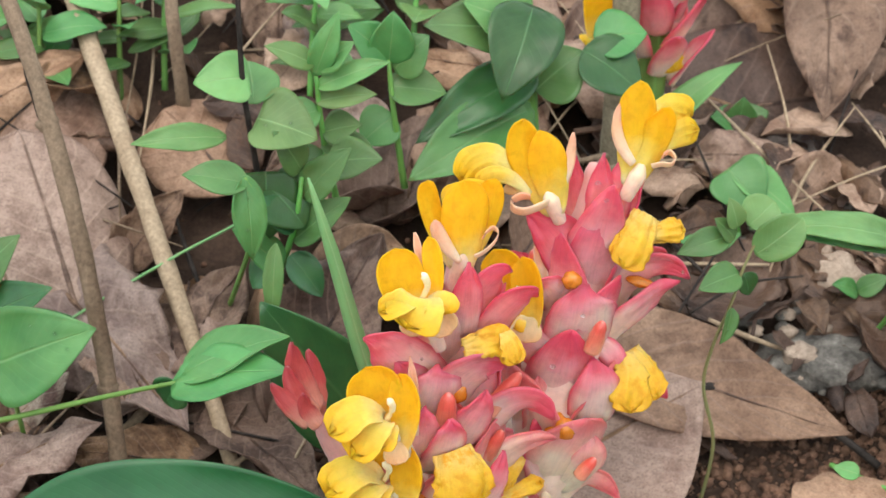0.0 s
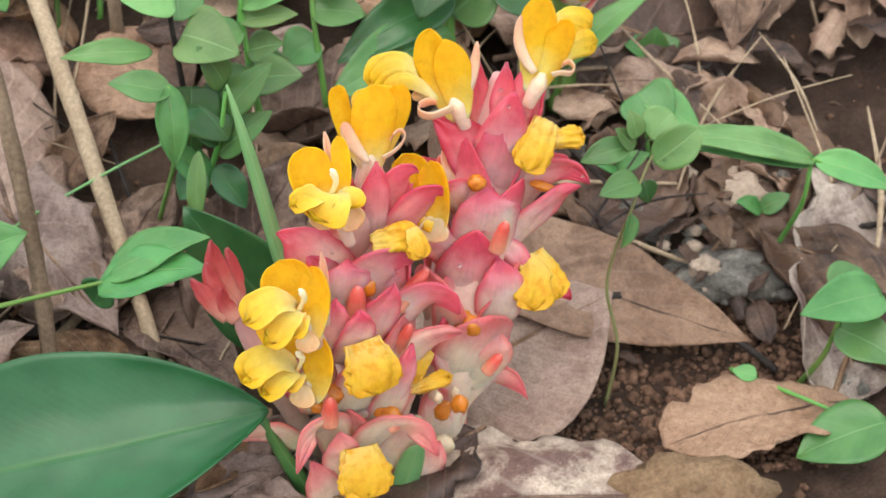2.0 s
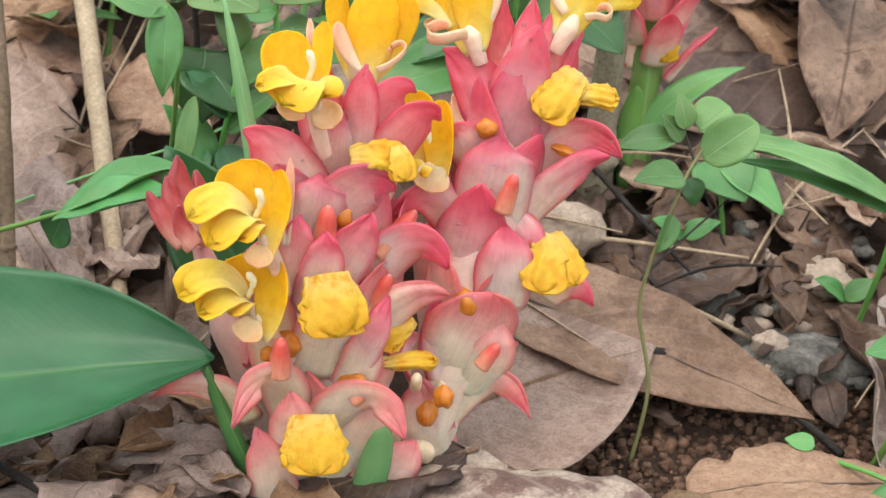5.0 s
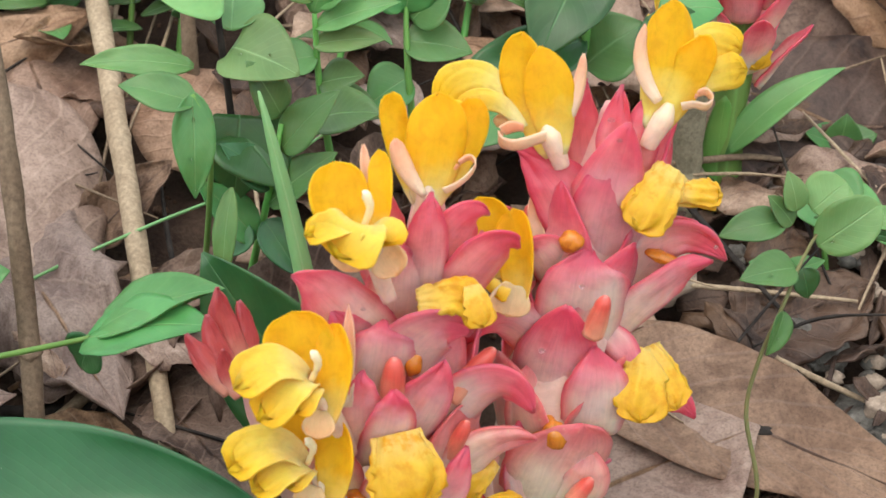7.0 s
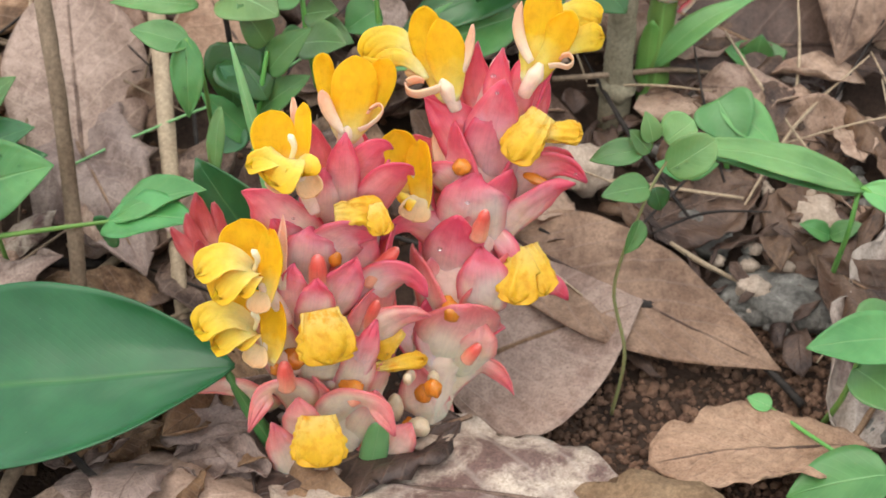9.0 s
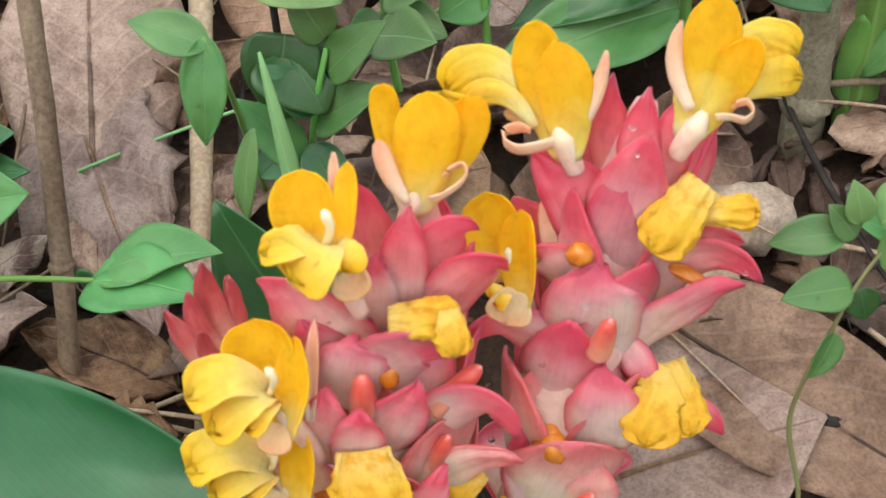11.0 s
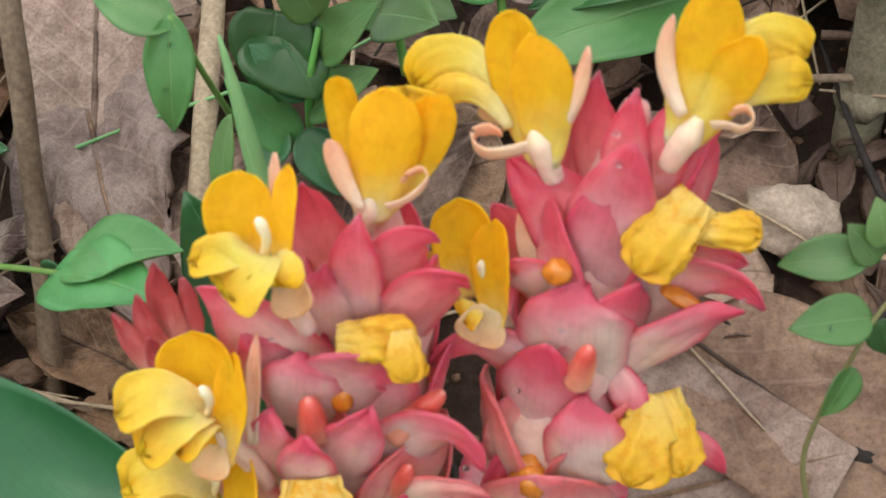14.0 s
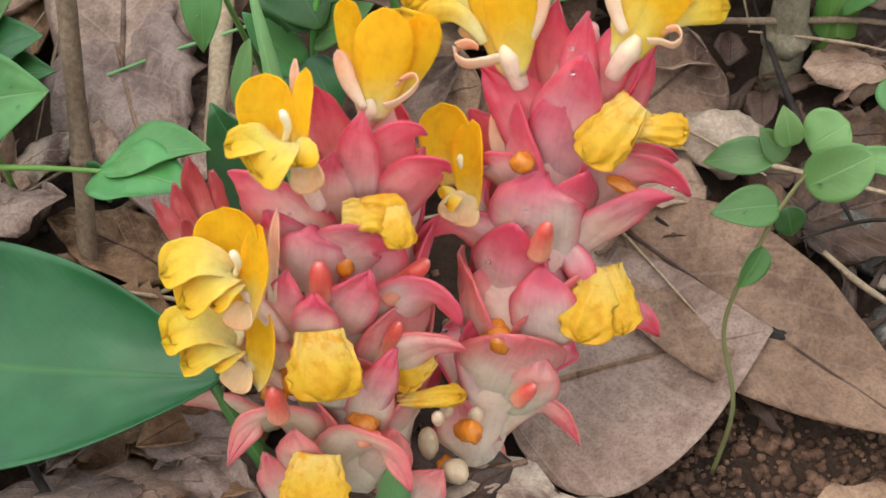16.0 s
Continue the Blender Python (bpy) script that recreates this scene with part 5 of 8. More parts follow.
dead_leaf((0.0357, 0.0568, 0.0131), (0.1150, 0.0855, 0.0290), 0.0900, DEAD_PALE, "large pale pinkish-brown dead leaf lying flat", up=(-0.1, -0.35, 0.93), seed=1.1, wave=0.03, cup=0.2, arch=0.03, shape='acute')
dead_leaf((0.0606, 0.1143, 0.0415), (0.1679, 0.0659, 0.0103), 0.0540, DEAD_ROSE, "brown dead leaf with a dark midrib and small holes", up=(0, -0.4, 0.9), seed=2.4, wave=0.03, cup=0.3, arch=0.04, shape='acute', bend=0.02)
dead_leaf((0.1147, -0.0138, 0.0040), (-0.0206, -0.0075, 0.0059), 0.0800, DEAD_GREY, "bleached grey-white mouldy leaf with purple-brown rot", seed=3.9, wave=0.04, cup=0.25, arch=0.05, ragged=0.25, shape='broad')
dead_leaf((0.1990, 0.0300, 0.0040), (0.1165, 0.0115, 0.0060), 0.0430, DEAD_TAN, "torn orange-brown dead leaf with ragged rim", seed=4.6, wave=0.04, cup=0.3, arch=0.06, ragged=0.5, shape='broad')
dead_leaf((0.1913, 0.0327, 0.0034), (0.2644, 0.1443, 0.0333), 0.0800, DEAD_GREY, "grey-white mouldy dead leaf with curled rim", up=(0, -0.4, 0.9), seed=5.2, wave=0.10, cup=0.5, arch=0.05, ragged=0.3, shape='broad')
dead_leaf((-0.1120, -0.0230, 0.0050), (-0.0120, -0.0360, 0.0060), 0.0720, DEAD_WARM, "crisp pale tan leaf curled over at its rim", up=(0,-0.3,0.95), seed=6.3, wave=0.08, cup=-0.6, arch=0.08, ragged=0.2, shape='broad')
dead_leaf((-0.0875, 0.0264, -0.0002), (-0.0281, 0.0181, 0.0128), 0.0580, DEAD, "dull grey-brown crumpled wet leaf", up=(0,-0.3,0.95), seed=7.7, wave=0.14, cup=-0.6, arch=0.10, ragged=0.2, shape='broad')
dead_leaf((-0.1130, -0.0330, 0.0060), (-0.2000, -0.0300, 0.0060), 0.0640, DEAD_BEIGE, "smooth pale beige dead leaf", seed=8.8, wave=0.04, cup=-0.4, arch=0.06, shape='broad')
dead_leaf((-0.1404, 0.0993, 0.0186), (-0.2299, 0.1075, 0.0048), 0.0660, DEAD_TAN, "flat reddish-tan dead leaf beneath the runner", up=(0, -0.4, 0.9), seed=9.2, wave=0.04, cup=0.3, arch=0.05, shape='broad')
dead_leaf((-0.1180, 0.1350, 0.0420), (-0.1400, 0.2180, 0.1000), 0.066, DEAD_WARM, 'large tan dead leaf propped upright against a stalk', up=(0.2, -0.85, 0.5), seed=10.4, wave=0.05, cup=-0.45, arch=0.06, shape='broad')
dead_leaf((-0.1232, 0.1234, 0.0299), (-0.0725, 0.1397, 0.0519), 0.0500, DEAD_PALE, "pale folded dead leaf at the foot of the stalks", up=(0, -0.4, 0.9), seed=21.3, wave=0.10, cup=0.7, ragged=0.2)
dead_leaf((0.0980, 0.2027, 0.0830), (0.2213, 0.2280, 0.0727), 0.0820, DEAD_DARK, "long dark brown dead leaf arched off the ground", up=(0, -0.8, 0.6), seed=11.6, wave=0.05, cup=-0.5, arch=0.05, shape='broad')
dead_leaf((0.0928, 0.2406, 0.0977), (0.2372, 0.2584, 0.0834), 0.0900, DEAD, "broad brown dead leaf lying behind the others", up=(0, -0.7, 0.7), seed=12.1, wave=0.06, cup=-0.4, arch=0.06)
dead_leaf((0.2119, 0.1744, 0.0496), (0.1686, 0.1652, 0.0618), 0.0400, DEAD_ROSE, "small reddish-brown dead leaf tilted up", up=(0, -0.8, 0.6), seed=13.5, shape='broad')
dead_leaf((0.1323, 0.1892, 0.0658), (0.2023, 0.2073, 0.0639), 0.0360, DEAD_GREY, "ribbed pale curled dead leaf", up=(0, -0.4, 0.9), seed=14.9, cup=-0.8, wave=0.06, shape='broad')
dead_leaf((0.0538, 0.1463, 0.0569), (0.0793, 0.1728, 0.0725), 0.0460, DEAD, "folded brown dead leaf standing behind the spike", up=(0.2, -0.8, 0.4), seed=15.3, cup=0.7, shape='broad')
dead_leaf((0.0544, 0.1129, 0.0357), (0.0653, 0.1167, 0.0524), 0.0360, DEAD, "curled brown dead leaf standing on edge", up=(-0.7, -0.5, 0.4), seed=16.7, cup=0.9)
dead_leaf((-0.0369, 0.1366, 0.0471), (0.0095, 0.1467, 0.0656), 0.0460, DEAD, "brown dead leaf tucked behind the flowers", up=(0, -0.4, 0.9), seed=17.2, wave=0.06, shape='broad')
dead_leaf((-0.1048, 0.1033, 0.0222), (-0.0560, 0.1081, 0.0360), 0.0460, DEAD, "brown dead leaf tucked behind the plant", up=(0, -0.4, 0.9), seed=18.2, wave=0.08)
dead_leaf((0.1677, 0.1144, 0.0276), (0.2041, 0.1445, 0.0408), 0.0500, DEAD_DARK, "dark brown rotting leaf", up=(0, -0.4, 0.9), seed=19.4, wave=0.12, ragged=0.3, shape='broad')
dead_leaf((0.1164, 0.1276, 0.0396), (0.1648, 0.1488, 0.0474), 0.0460, DEAD_DARK, "dark rotting leaf on the slope", up=(0, -0.4, 0.9), seed=22.4, wave=0.12, ragged=0.3)
dead_leaf((-0.1158, 0.2036, 0.0787), (-0.1441, 0.2653, 0.1069), 0.0550, DEAD_TAN, "reddish-brown dead leaf on the slope", up=(0, -0.4, 0.9), seed=31.4, wave=0.07, cup=-0.5, shape='broad')
dead_leaf((-0.0541, 0.1941, 0.0765), (-0.0807, 0.2264, 0.0995), 0.0500, DEAD_TAN, "reddish-brown dead leaf beneath the seedlings", up=(0, -0.4, 0.9), seed=32.4, wave=0.09, cup=-0.5, shape='broad')
dead_leaf((0.0105, 0.2028, 0.0884), (-0.0113, 0.2115, 0.0992), 0.0260, DEAD_PALE, "small pale dead leaf caught in the seedlings", up=(0, -0.4, 0.9), seed=33.4, wave=0.09, cup=0.5)
dead_leaf((-0.2084, 0.1417, 0.0248), (-0.1677, 0.1541, 0.0466), 0.0460, DEAD_PALE, "pale pinkish dead leaf behind the seedling", up=(0, -0.4, 0.9), seed=23.4, wave=0.07, shape='broad')
dead_leaf((-0.2332, 0.1872, 0.0464), (-0.1954, 0.1953, 0.0705), 0.0500, DEAD, "brown curled dead leaf on the slope", up=(0, -0.4, 0.9), seed=24.4, wave=0.1, cup=-0.8, ragged=0.3)
dead_leaf((-0.2561, 0.2464, 0.0711), (-0.1461, 0.2310, 0.0885), 0.0560, DEAD, "long brown dead leaf across the slope", up=(0, -0.4, 0.9), seed=25.4, wave=0.07, cup=-0.5)
dead_leaf((0.0466, 0.0254, 0.0164), (-0.0242, -0.0136, 0.0074), 0.0440, DEAD_DARK, "dark purple-brown rotten leaf lying over a bleached one", up=(0.1,-0.3,0.95), seed=34.4, wave=0.10, cup=0.4, arch=0.03, ragged=0.5, shape='broad')

litter = []
for i in range(9):
    mat = (DEAD, DEAD_PALE, DEAD_TAN, DEAD_DARK, DEAD, DEAD_PALE, DEAD, DEAD_DARK, DEAD_GREY)[i]
    L = rng.uniform(0.07, 0.13)
    words = {DEAD: "brown dead leaf lying in the litter", DEAD_PALE: "pale brown dead leaf lying in the litter", DEAD_TAN: "reddish-tan dead leaf lying in the litter",
             DEAD_DARK: "dark rotting leaf lying in the litter", DEAD_GREY: "bleached grey dead leaf lying in the litter"}[mat]
    litter.append(dead_leaf((0, 0, 0.0), (L, 0, 0.004), L * rng.uniform(0.42, 0.62), mat, words, seed=20 + i * 1.37, wave=rng.uniform(0.06, 0.16), cup=rng.choice((-0.9, -0.5, 0.5, 0.8)),
                            arch=rng.uniform(0.03, 0.11), curl=rng.uniform(-0.05, 0.1), nu=14, nv=20, ragged=rng.choice((0, 0.2, 0.4))))
spots = []
for i in range(265):
    for _ in range(30):
        y = -0.16 + 1.15 * rng.random() ** 1.15
        x = rng.uniform(-0.32, 0.32) * (1 + 1.6 * max(y, 0)) + 0.03
        if -0.12 < x < 0.20 and -0.13 < y < 0.08:
            continue
        if 0.05 < x < 0.22 and -0.02 < y < 0.15:
            continue
        if -0.22 < x < 0 and -0.06 < y < 0.06 and rng.random() < 0.8:
            continue
        break
    spots.append((x, y))
for i, (x, y) in enumerate(spots):
    m = pose(x, y, hill(y) + 0.002 + 0.014 * rng.random(), slope(y)) @ pose(0, 0, 0, rng.uniform(-18, 18), rng.uniform(-26, 12), rng.uniform(0, 360))
    size = rng.choice((1.0, 0.8, 0.6, 0.45, 0.35)) if i >= 9 else 1.0
    gravel = 0.08 < x < 0.26 and 0.08 < y < 0.24
    if i < 9:
        litter[i].matrix_basis = m
    else:
        copy_thing(litter[3 if gravel else i % 9], m @ Matrix.Scale(0.4 if gravel else size, 4))
back = random.Random(31)
for i in range(85):
    y = back.uniform(0.16, 0.62)
    x = back.uniform(-0.34, 0.30) * (0.7 + y) - 0.03
    m = pose(x, y, hill(y) + 0.006 + 0.012 * back.random(), slope(y)) @ pose(0, 0, 0, back.uniform(-15, 30), back.uniform(-20, 12), back.uniform(0, 360))
    copy_thing(litter[back.choice((0, 1, 2, 2, 4, 5, 6))], m @ Matrix.Scale(back.choice((0.9, 0.75, 0.6, 0.5)), 4))
more = random.Random(53)
bank = []
for i in range(84):
    y = more.uniform(0.20, 0.78)
    x = more.uniform(0.22, 0.62) * (0.6 + 0.6 * y)
    a, L = more.uniform(0, 6.28), more.uniform(0.045, 0.11)
    z = hill(y) + 0.006 + 0.014 * more.random()
    bank.append(blade_data((x, y, z), (x + L * math.cos(a), y + L * math.sin(a), hill(y + L * math.sin(a)) + more.uniform(0.004, 0.028)), (more.uniform(-0.4, 0.4), more.uniform(-0.8, 0.1), 1), L * more.uniform(0.4, 0.62),
                           cup=more.choice((-0.8, -0.5, 0.5, 0.8)), arch=more.uniform(0.03, 0.1), wave=more.uniform(0.06, 0.15), nu=10, nv=14, seed=i * 1.13, ragged=more.choice((0, 0.2, 0.4))))
for k, (mat, words) in enumerate(((DEAD, "brown fallen leaves heaped on the bank"), (DEAD_TAN, "reddish-tan fallen leaves heaped on the bank"), (DEAD_DARK, "dark rotting leaves heaped on the bank"))):
    join("leaf_litter", bank[k::3], mat, words, "leaf litter")
bits = []
for i in range(420):
    y = rng.uniform(0.03, 0.6)
    x = rng.uniform(-0.32, 0.30)
    if -0.02 < x < 0.2 and y < 0.10:
        continue
    a, L = rng.uniform(0, 6.28), rng.uniform(0.012, 0.04)
    z = hill(y) + rng.uniform(0.003, 0.018)
    bits.append(blade_data((x, y, z), (x + L * math.cos(a), y + L * math.sin(a), z + 0.44 * L * math.sin(a) + rng.uniform(-0.004, 0.010)), (rng.uniform(-0.6, 0.6), rng.uniform(-0.9, 0.3), 1), L * rng.uniform(0.3, 0.8),
                           shape=rng.choice(("strap", "ovate", "flare")), cup=rng.choice((-0.9, 0.4, 0.9)), arch=0.1, wave=0.14, nu=6, nv=8, seed=i * 0.9, ragged=0.5))
for i in range(170):
    x, y = back.uniform(0.085, 0.25), back.uniform(0.075, 0.20)
    a, L = back.uniform(0, 6.28), back.uniform(0.006, 0.022)
    z = hill(y) + back.uniform(0.001, 0.008)
    bits.append(blade_data((x, y, z), (x + L * math.cos(a), y + L * math.sin(a), z + 0.44 * L * math.sin(a) + back.uniform(-0.003, 0.006)), (back.uniform(-0.6, 0.6), back.uniform(-0.9, 0.3), 1), L * back.uniform(0.15, 0.8),
                           shape=back.choice(("strap", "ovate", "flare")), cup=back.choice((-0.9, 0.4, 0.9)), arch=0.1, wave=0.14, nu=5, nv=6, seed=i * 0.8, ragged=0.5))
dark_bits = bits[-170:]
bits = bits[:-170]
for i in range(110):
    x, y = back.uniform(-0.19, -0.015), back.uniform(-0.008, 0.06)
    a, L = back.uniform(0, 6.28), back.uniform(0.012, 0.04)
    z = hill(y) + back.uniform(0.006, 0.016)
    bits.append(blade_data((x, y, z), (x + L * math.cos(a), y + L * math.sin(a), z + back.uniform(-0.004, 0.010)), (back.uniform(-0.6, 0.6), back.uniform(-0.9, 0.3), 1), L * back.uniform(0.3, 0.8),
                           shape=back.choice(("strap", "ovate", "flare")), cup=back.choice((-0.9, 0.4, 0.9)), arch=0.12, wave=0.16, nu=8, nv=10, seed=i * 0.83, ragged=0.5))
near_bits = bits[-110:]
bits = bits[:-110]
join("leaf_fragments", [q for k, q in enumerate(near_bits) if k % 3], DEAD_PALE, "pale crumpled scraps of dry leaves", "leaf litter")
join("leaf_fragments", near_bits[::3], DEAD, "brown crumpled scraps of dry leaves", "leaf litter")
join("leaf_fragments", [q for k, q in enumerate(dark_bits) if k % 6], DEAD_DARK, "small dark scraps of rotting leaves", "leaf litter")
join("leaf_fragments", bits[::2] + dark_bits[::6], DEAD_DARK, "torn dark scraps of rotting leaves", "leaf litter")
join("leaf_fragments", bits[1::2], DEAD_PALE, "torn pale scraps of dry leaves", "leaf litter")
far = []
for i in range(420):
    x, y = rng.uniform(-2.2, 2.2), 1.0 + 2.4 * rng.random() ** 1.3
    a, L = rng.uniform(0, 6.28), rng.uniform(0.07, 0.14)
    far.append(blade_data((x, y, hill(y) + 0.004), (x + L * math.cos(a), y + L * math.sin(a), hill(y + L * math.sin(a)) + 0.02), (rng.uniform(-0.3, 0.3), rng.uniform(-0.5, 0.2), 1), L * 0.5, cup=rng.choice((-0.7, 0.6)), arch=0.08, wave=0.1, nu=6, nv=8, seed=i * 0.7))
join("leaf_litter", far, DEAD, "brown leaf litter farther off under the trees", "leaf litter")


# ---- stalks, sticks and stones ----
def stick(name, pts, radii, mat, label, category="stick", sides=10, group=""):
    ob = tagged(tube(name, mat, None, pts, radii, sides=sides, smooth=6, bumpy=0.22, seed=len(pts)), label, category, group)
    return ob


def stalk(pts, radii, mat, label, knots):
    """A woody stalk with swollen knots."""
    ob = thing("dry_stalk", pts[0], label, "stalk", "dry stalks")
    tube("stem", mat, ob, pts, radii, sides=14, smooth=8, bumpy=0.16, seed=radii[0] * 900)
    for k, (i, f) in enumerate(knots):
        c = V3(pts[i]) * (1 - f) + V3(pts[i + 1]) * f
        d = V3(pts[i + 1]) - V3(pts[i])
        r = radii[i] * 1.18
        lump("knot", mat, ob, c, (r, r, r * 0.8), "swollen knot with a leaf scar", seed=k + 0.3, rough=0.3, rings=8, segs=12, axis=d)


stalk([(-0.1091, 0.0729, 0.0020), (-0.1094, 0.0897, 0.0755), (-0.1150, 0.1091, 0.1383), (-0.1258, 0.1313, 0.1921), (-0.1418, 0.1563, 0.2369), (-0.1615, 0.1821, 0.2706)], [0.0034, 0.0032, 0.0033, 0.0029, 0.0027, 0.0025], BARK, "upright brown woody stalk with knots", [(0, 0.8), (2, 0.3), (3, 0.4)])
stalk([(-0.0640, 0.0610, 0.0060), (-0.0720, 0.0960, 0.0380), (-0.0835, 0.1455, 0.0640), (-0.0991, 0.2127, 0.1000), (-0.1145, 0.2779, 0.1350), (-0.1438, 0.3982, 0.2100)], [0.0028, 0.003, 0.0036, 0.004, 0.0042, 0.004], BARK_PALE, "pale tan dry stalk leaning backwards", [(1, 0.6), (2, 0.7)])
stalk([(0.1030, 0.1892, 0.0500), (0.1050, 0.1905, 0.0850), (0.1082, 0.1930, 0.1350), (0.1115, 0.1960, 0.1850), (0.1165, 0.2010, 0.2800)], [0.0074, 0.0062, 0.0058, 0.0056, 0.005], BARK_GREY, "grey-green woody stem of a young sapling", [(0, 0.6), (2, 0.5)])
lump("bark_scar", TWIG_DARK, bpy.data.objects["dry_stalk"], (-0.1215, 0.1210, 0.1690), (0.0022, 0.0022, 0.013), "blackened strip of bark", seed=1.4, rough=0.5, axis=(-0.015, 0.046, 0.1))
stick('twig', [(0.0768, 0.1837, 0.0778), (0.1021, 0.1871, 0.0786), (0.1288, 0.1961, 0.0767), (0.1508, 0.2032, 0.0709)], [0.0011, 0.0013, 0.0012, 0.0008], BARK, 'thin grey twig lying across the litter', 'twig')
stick('twig', [(-0.1343, 0.1165, 0.0238), (-0.1093, 0.1113, 0.0262), (-0.0850, 0.1085, 0.0292), (-0.0690, 0.1118, 0.0309)], [0.002, 0.0024, 0.0022, 0.0018], TWIG_DARK, 'black rotten stick on the ground', 'twig')
stick('twig', [(0.0733, 0.1157, 0.0445), (0.1118, 0.0963, 0.0328), (0.1469, 0.0768, 0.0203), (0.1653, 0.0636, 0.0119), (0.1758, 0.0537, 0.0051)], [0.0007, 0.0008, 0.001, 0.0014, 0.0017], TWIG_DARK, 'thin dark curved stem on a leaf', 'twig')
stick('twig', [(-0.1170, -0.0450, 0.0100), (-0.1135, -0.0120, 0.0140), (-0.1090, 0.0150, 0.0140)], [0.0026, 0.0028, 0.0024], BARK, 'short brown stick between leaves', 'twig')
stick('twig', [(-0.1100, 0.0180, 0.0180), (-0.0880, -0.0120, 0.0220), (-0.0620, -0.0360, 0.0190)], [0.0016, 0.0015, 0.0012], TWIG_DARK, 'thin dark stick over a curled leaf', 'twig')
stick('twig', [(0.1265, 0.1197, 0.0362), (0.1390, 0.1103, 0.0329), (0.1552, 0.1054, 0.0266)], [0.001, 0.0012, 0.0008], BARK_PALE, 'pale dry grass stem', 'twig')
stick('twig', [(-0.1300, 0.1380, 0.0550), (-0.1046, 0.1461, 0.0647), (-0.0787, 0.1542, 0.0732), (-0.0451, 0.1645, 0.0840), (-0.0093, 0.1808, 0.1036)], [0.0006, 0.0006, 0.0006, 0.0005, 0.0004], SPEAR, 'thin pale green grass stem crossing the stalks', 'twig')
stick('twig', [(-0.1186, 0.1016, 0.0190), (-0.0995, 0.1080, 0.0325), (-0.0761, 0.1301, 0.0483)], [0.002, 0.0022, 0.0016], BARK_PALE, 'pale dry stick leaning over the litter', 'twig')
for i in range(60):
    x, y = rng.uniform(-0.3, 0.3), rng.uniform(0.06, 0.6)
    if 0.03 < x < 0.2 and y < 0.13:
        continue
    a, L = rng.uniform(0, 3.14), rng.uniform(0.025, 0.07)
    d = V3((math.cos(a), math.sin(a), math.sin(a) * 0.44))
    c = V3((x, y, hill(y) + 0.012))
    stick("twig", [c - d * L, c + V3((rng.uniform(-0.006, 0.006), rng.uniform(-0.006, 0.006), 0.003)), c + d * L], [0.0006, rng.uniform(0.0007, 0.0016), 0.0005], rng.choice((BARK, TWIG_DARK, TWIG_DARK, BARK_PALE)), "thin twig lying in the leaf litter", "twig", 6, "twigs in the litter")
for i in range(70):
    x, y = more.uniform(-0.24, 0.24), more.uniform(0.05, 0.34)
    if -0.02 < x < 0.19 and y < 0.12:
        continue
    a, L = more.uniform(-0.7, 2.2), more.uniform(0.02, 0.06)
    d = V3((math.cos(a), math.sin(a), math.sin(a) * 0.44 + more.uniform(-0.1, 0.35)))
    c = V3((x, y, hill(y) + 0.016))
    stick("twig", [c - d * L, c + V3((more.uniform(-0.004, 0.004), more.uniform(-0.004, 0.004), 0.003)), c + d * L], [0.0004, more.uniform(0.0004, 0.0009), 0.0003], more.choice((BARK_PALE, BARK_PALE, BARK, TWIG_DARK)), "thin dry straw lying in the leaf litter", "twig", 5, "twigs in the litter")
stick('thin_stalk', [(-0.0726, 0.2368, 0.0863), (-0.0722, 0.2292, 0.1077), (-0.0728, 0.2412, 0.1419), (-0.0724, 0.2572, 0.1666)], [0.0032, 0.003, 0.0028, 0.0026], BARK, 'thin brown upright stalk farther back', 'stalk')
tagged(lump('leaf_stub', TWIG_DARK, None, (0.1149, 0.0862, 0.0284), (0.0048, 0.0026, 0.0022), seed=2.2, rough=0.3, axis=(0, 0.3, 1)), 'black rotted stub at the end of a leaf', 'stub')
for c, r, mat, label in (((0.0889, 0.1481, 0.0545), (0.014, 0.011, 0.01), PUFF, 'smooth pale tan rounded shell'), ((0.1869, 0.1391, 0.0369), (0.014, 0.012, 0.01), PUFF, 'smooth pale tan rounded shell'), ((0.1711, 0.1072, 0.0204), (0.028, 0.02, 0.009), STONE, 'flat grey speckled stone'), ((0.1593, 0.1020, 0.0263), (0.007, 0.006, 0.005), PUFF, 'small cream-coloured rounded pebble'), ((0.1434, 0.1258, 0.0333), (0.009, 0.008, 0.006), STONE, 'small grey speckled stone'), ((0.1344, 0.1354, 0.0387), (0.009, 0.008, 0.006), STONE, 'small grey speckled stone'), ((0.1200, -0.0130, 0.0030), (0.030, 0.015, 0.015), EARTH, 'sandy brown crumbly lump of earth'), ((0.2034, 0.0425, 0.0017), (0.008, 0.008, 0.006), STONE, 'small grey speckled stone')):
    tagged(lump("stone", mat, None, c, r, seed=c[0] * 91, rough=0.35, freq=2.2, rings=14, segs=20), label, "stone", "stones on the ground")
for i in range(90):
    x, y = rng.uniform(0.12, 0.24), rng.uniform(0.085, 0.17)
    r = rng.uniform(0.0015, 0.0042)
    tagged(lump("pebble", rng.choice((STONE, STONE, PUFF)), None, (x, y, hill(y) + 0.002), (r, r * 0.9, r * 0.7), seed=i * 1.9, rough=0.4, rings=7, segs=10), "small grey speckled pebble", "pebble", "pebbles")


# ---- green undergrowth ----
def seedling(foot, pts, r, label, name, category, mat):
    ob = thing(name, foot, label, category, "seedlings" if category == "seedling" else "")
    tube("stem", mat, ob, pts, [r * (1.2 - 0.5 * k / max(len(pts) - 1, 1)) for k in range(len(pts))], sides=7, smooth=5)
    return ob


leaf_count = [0]


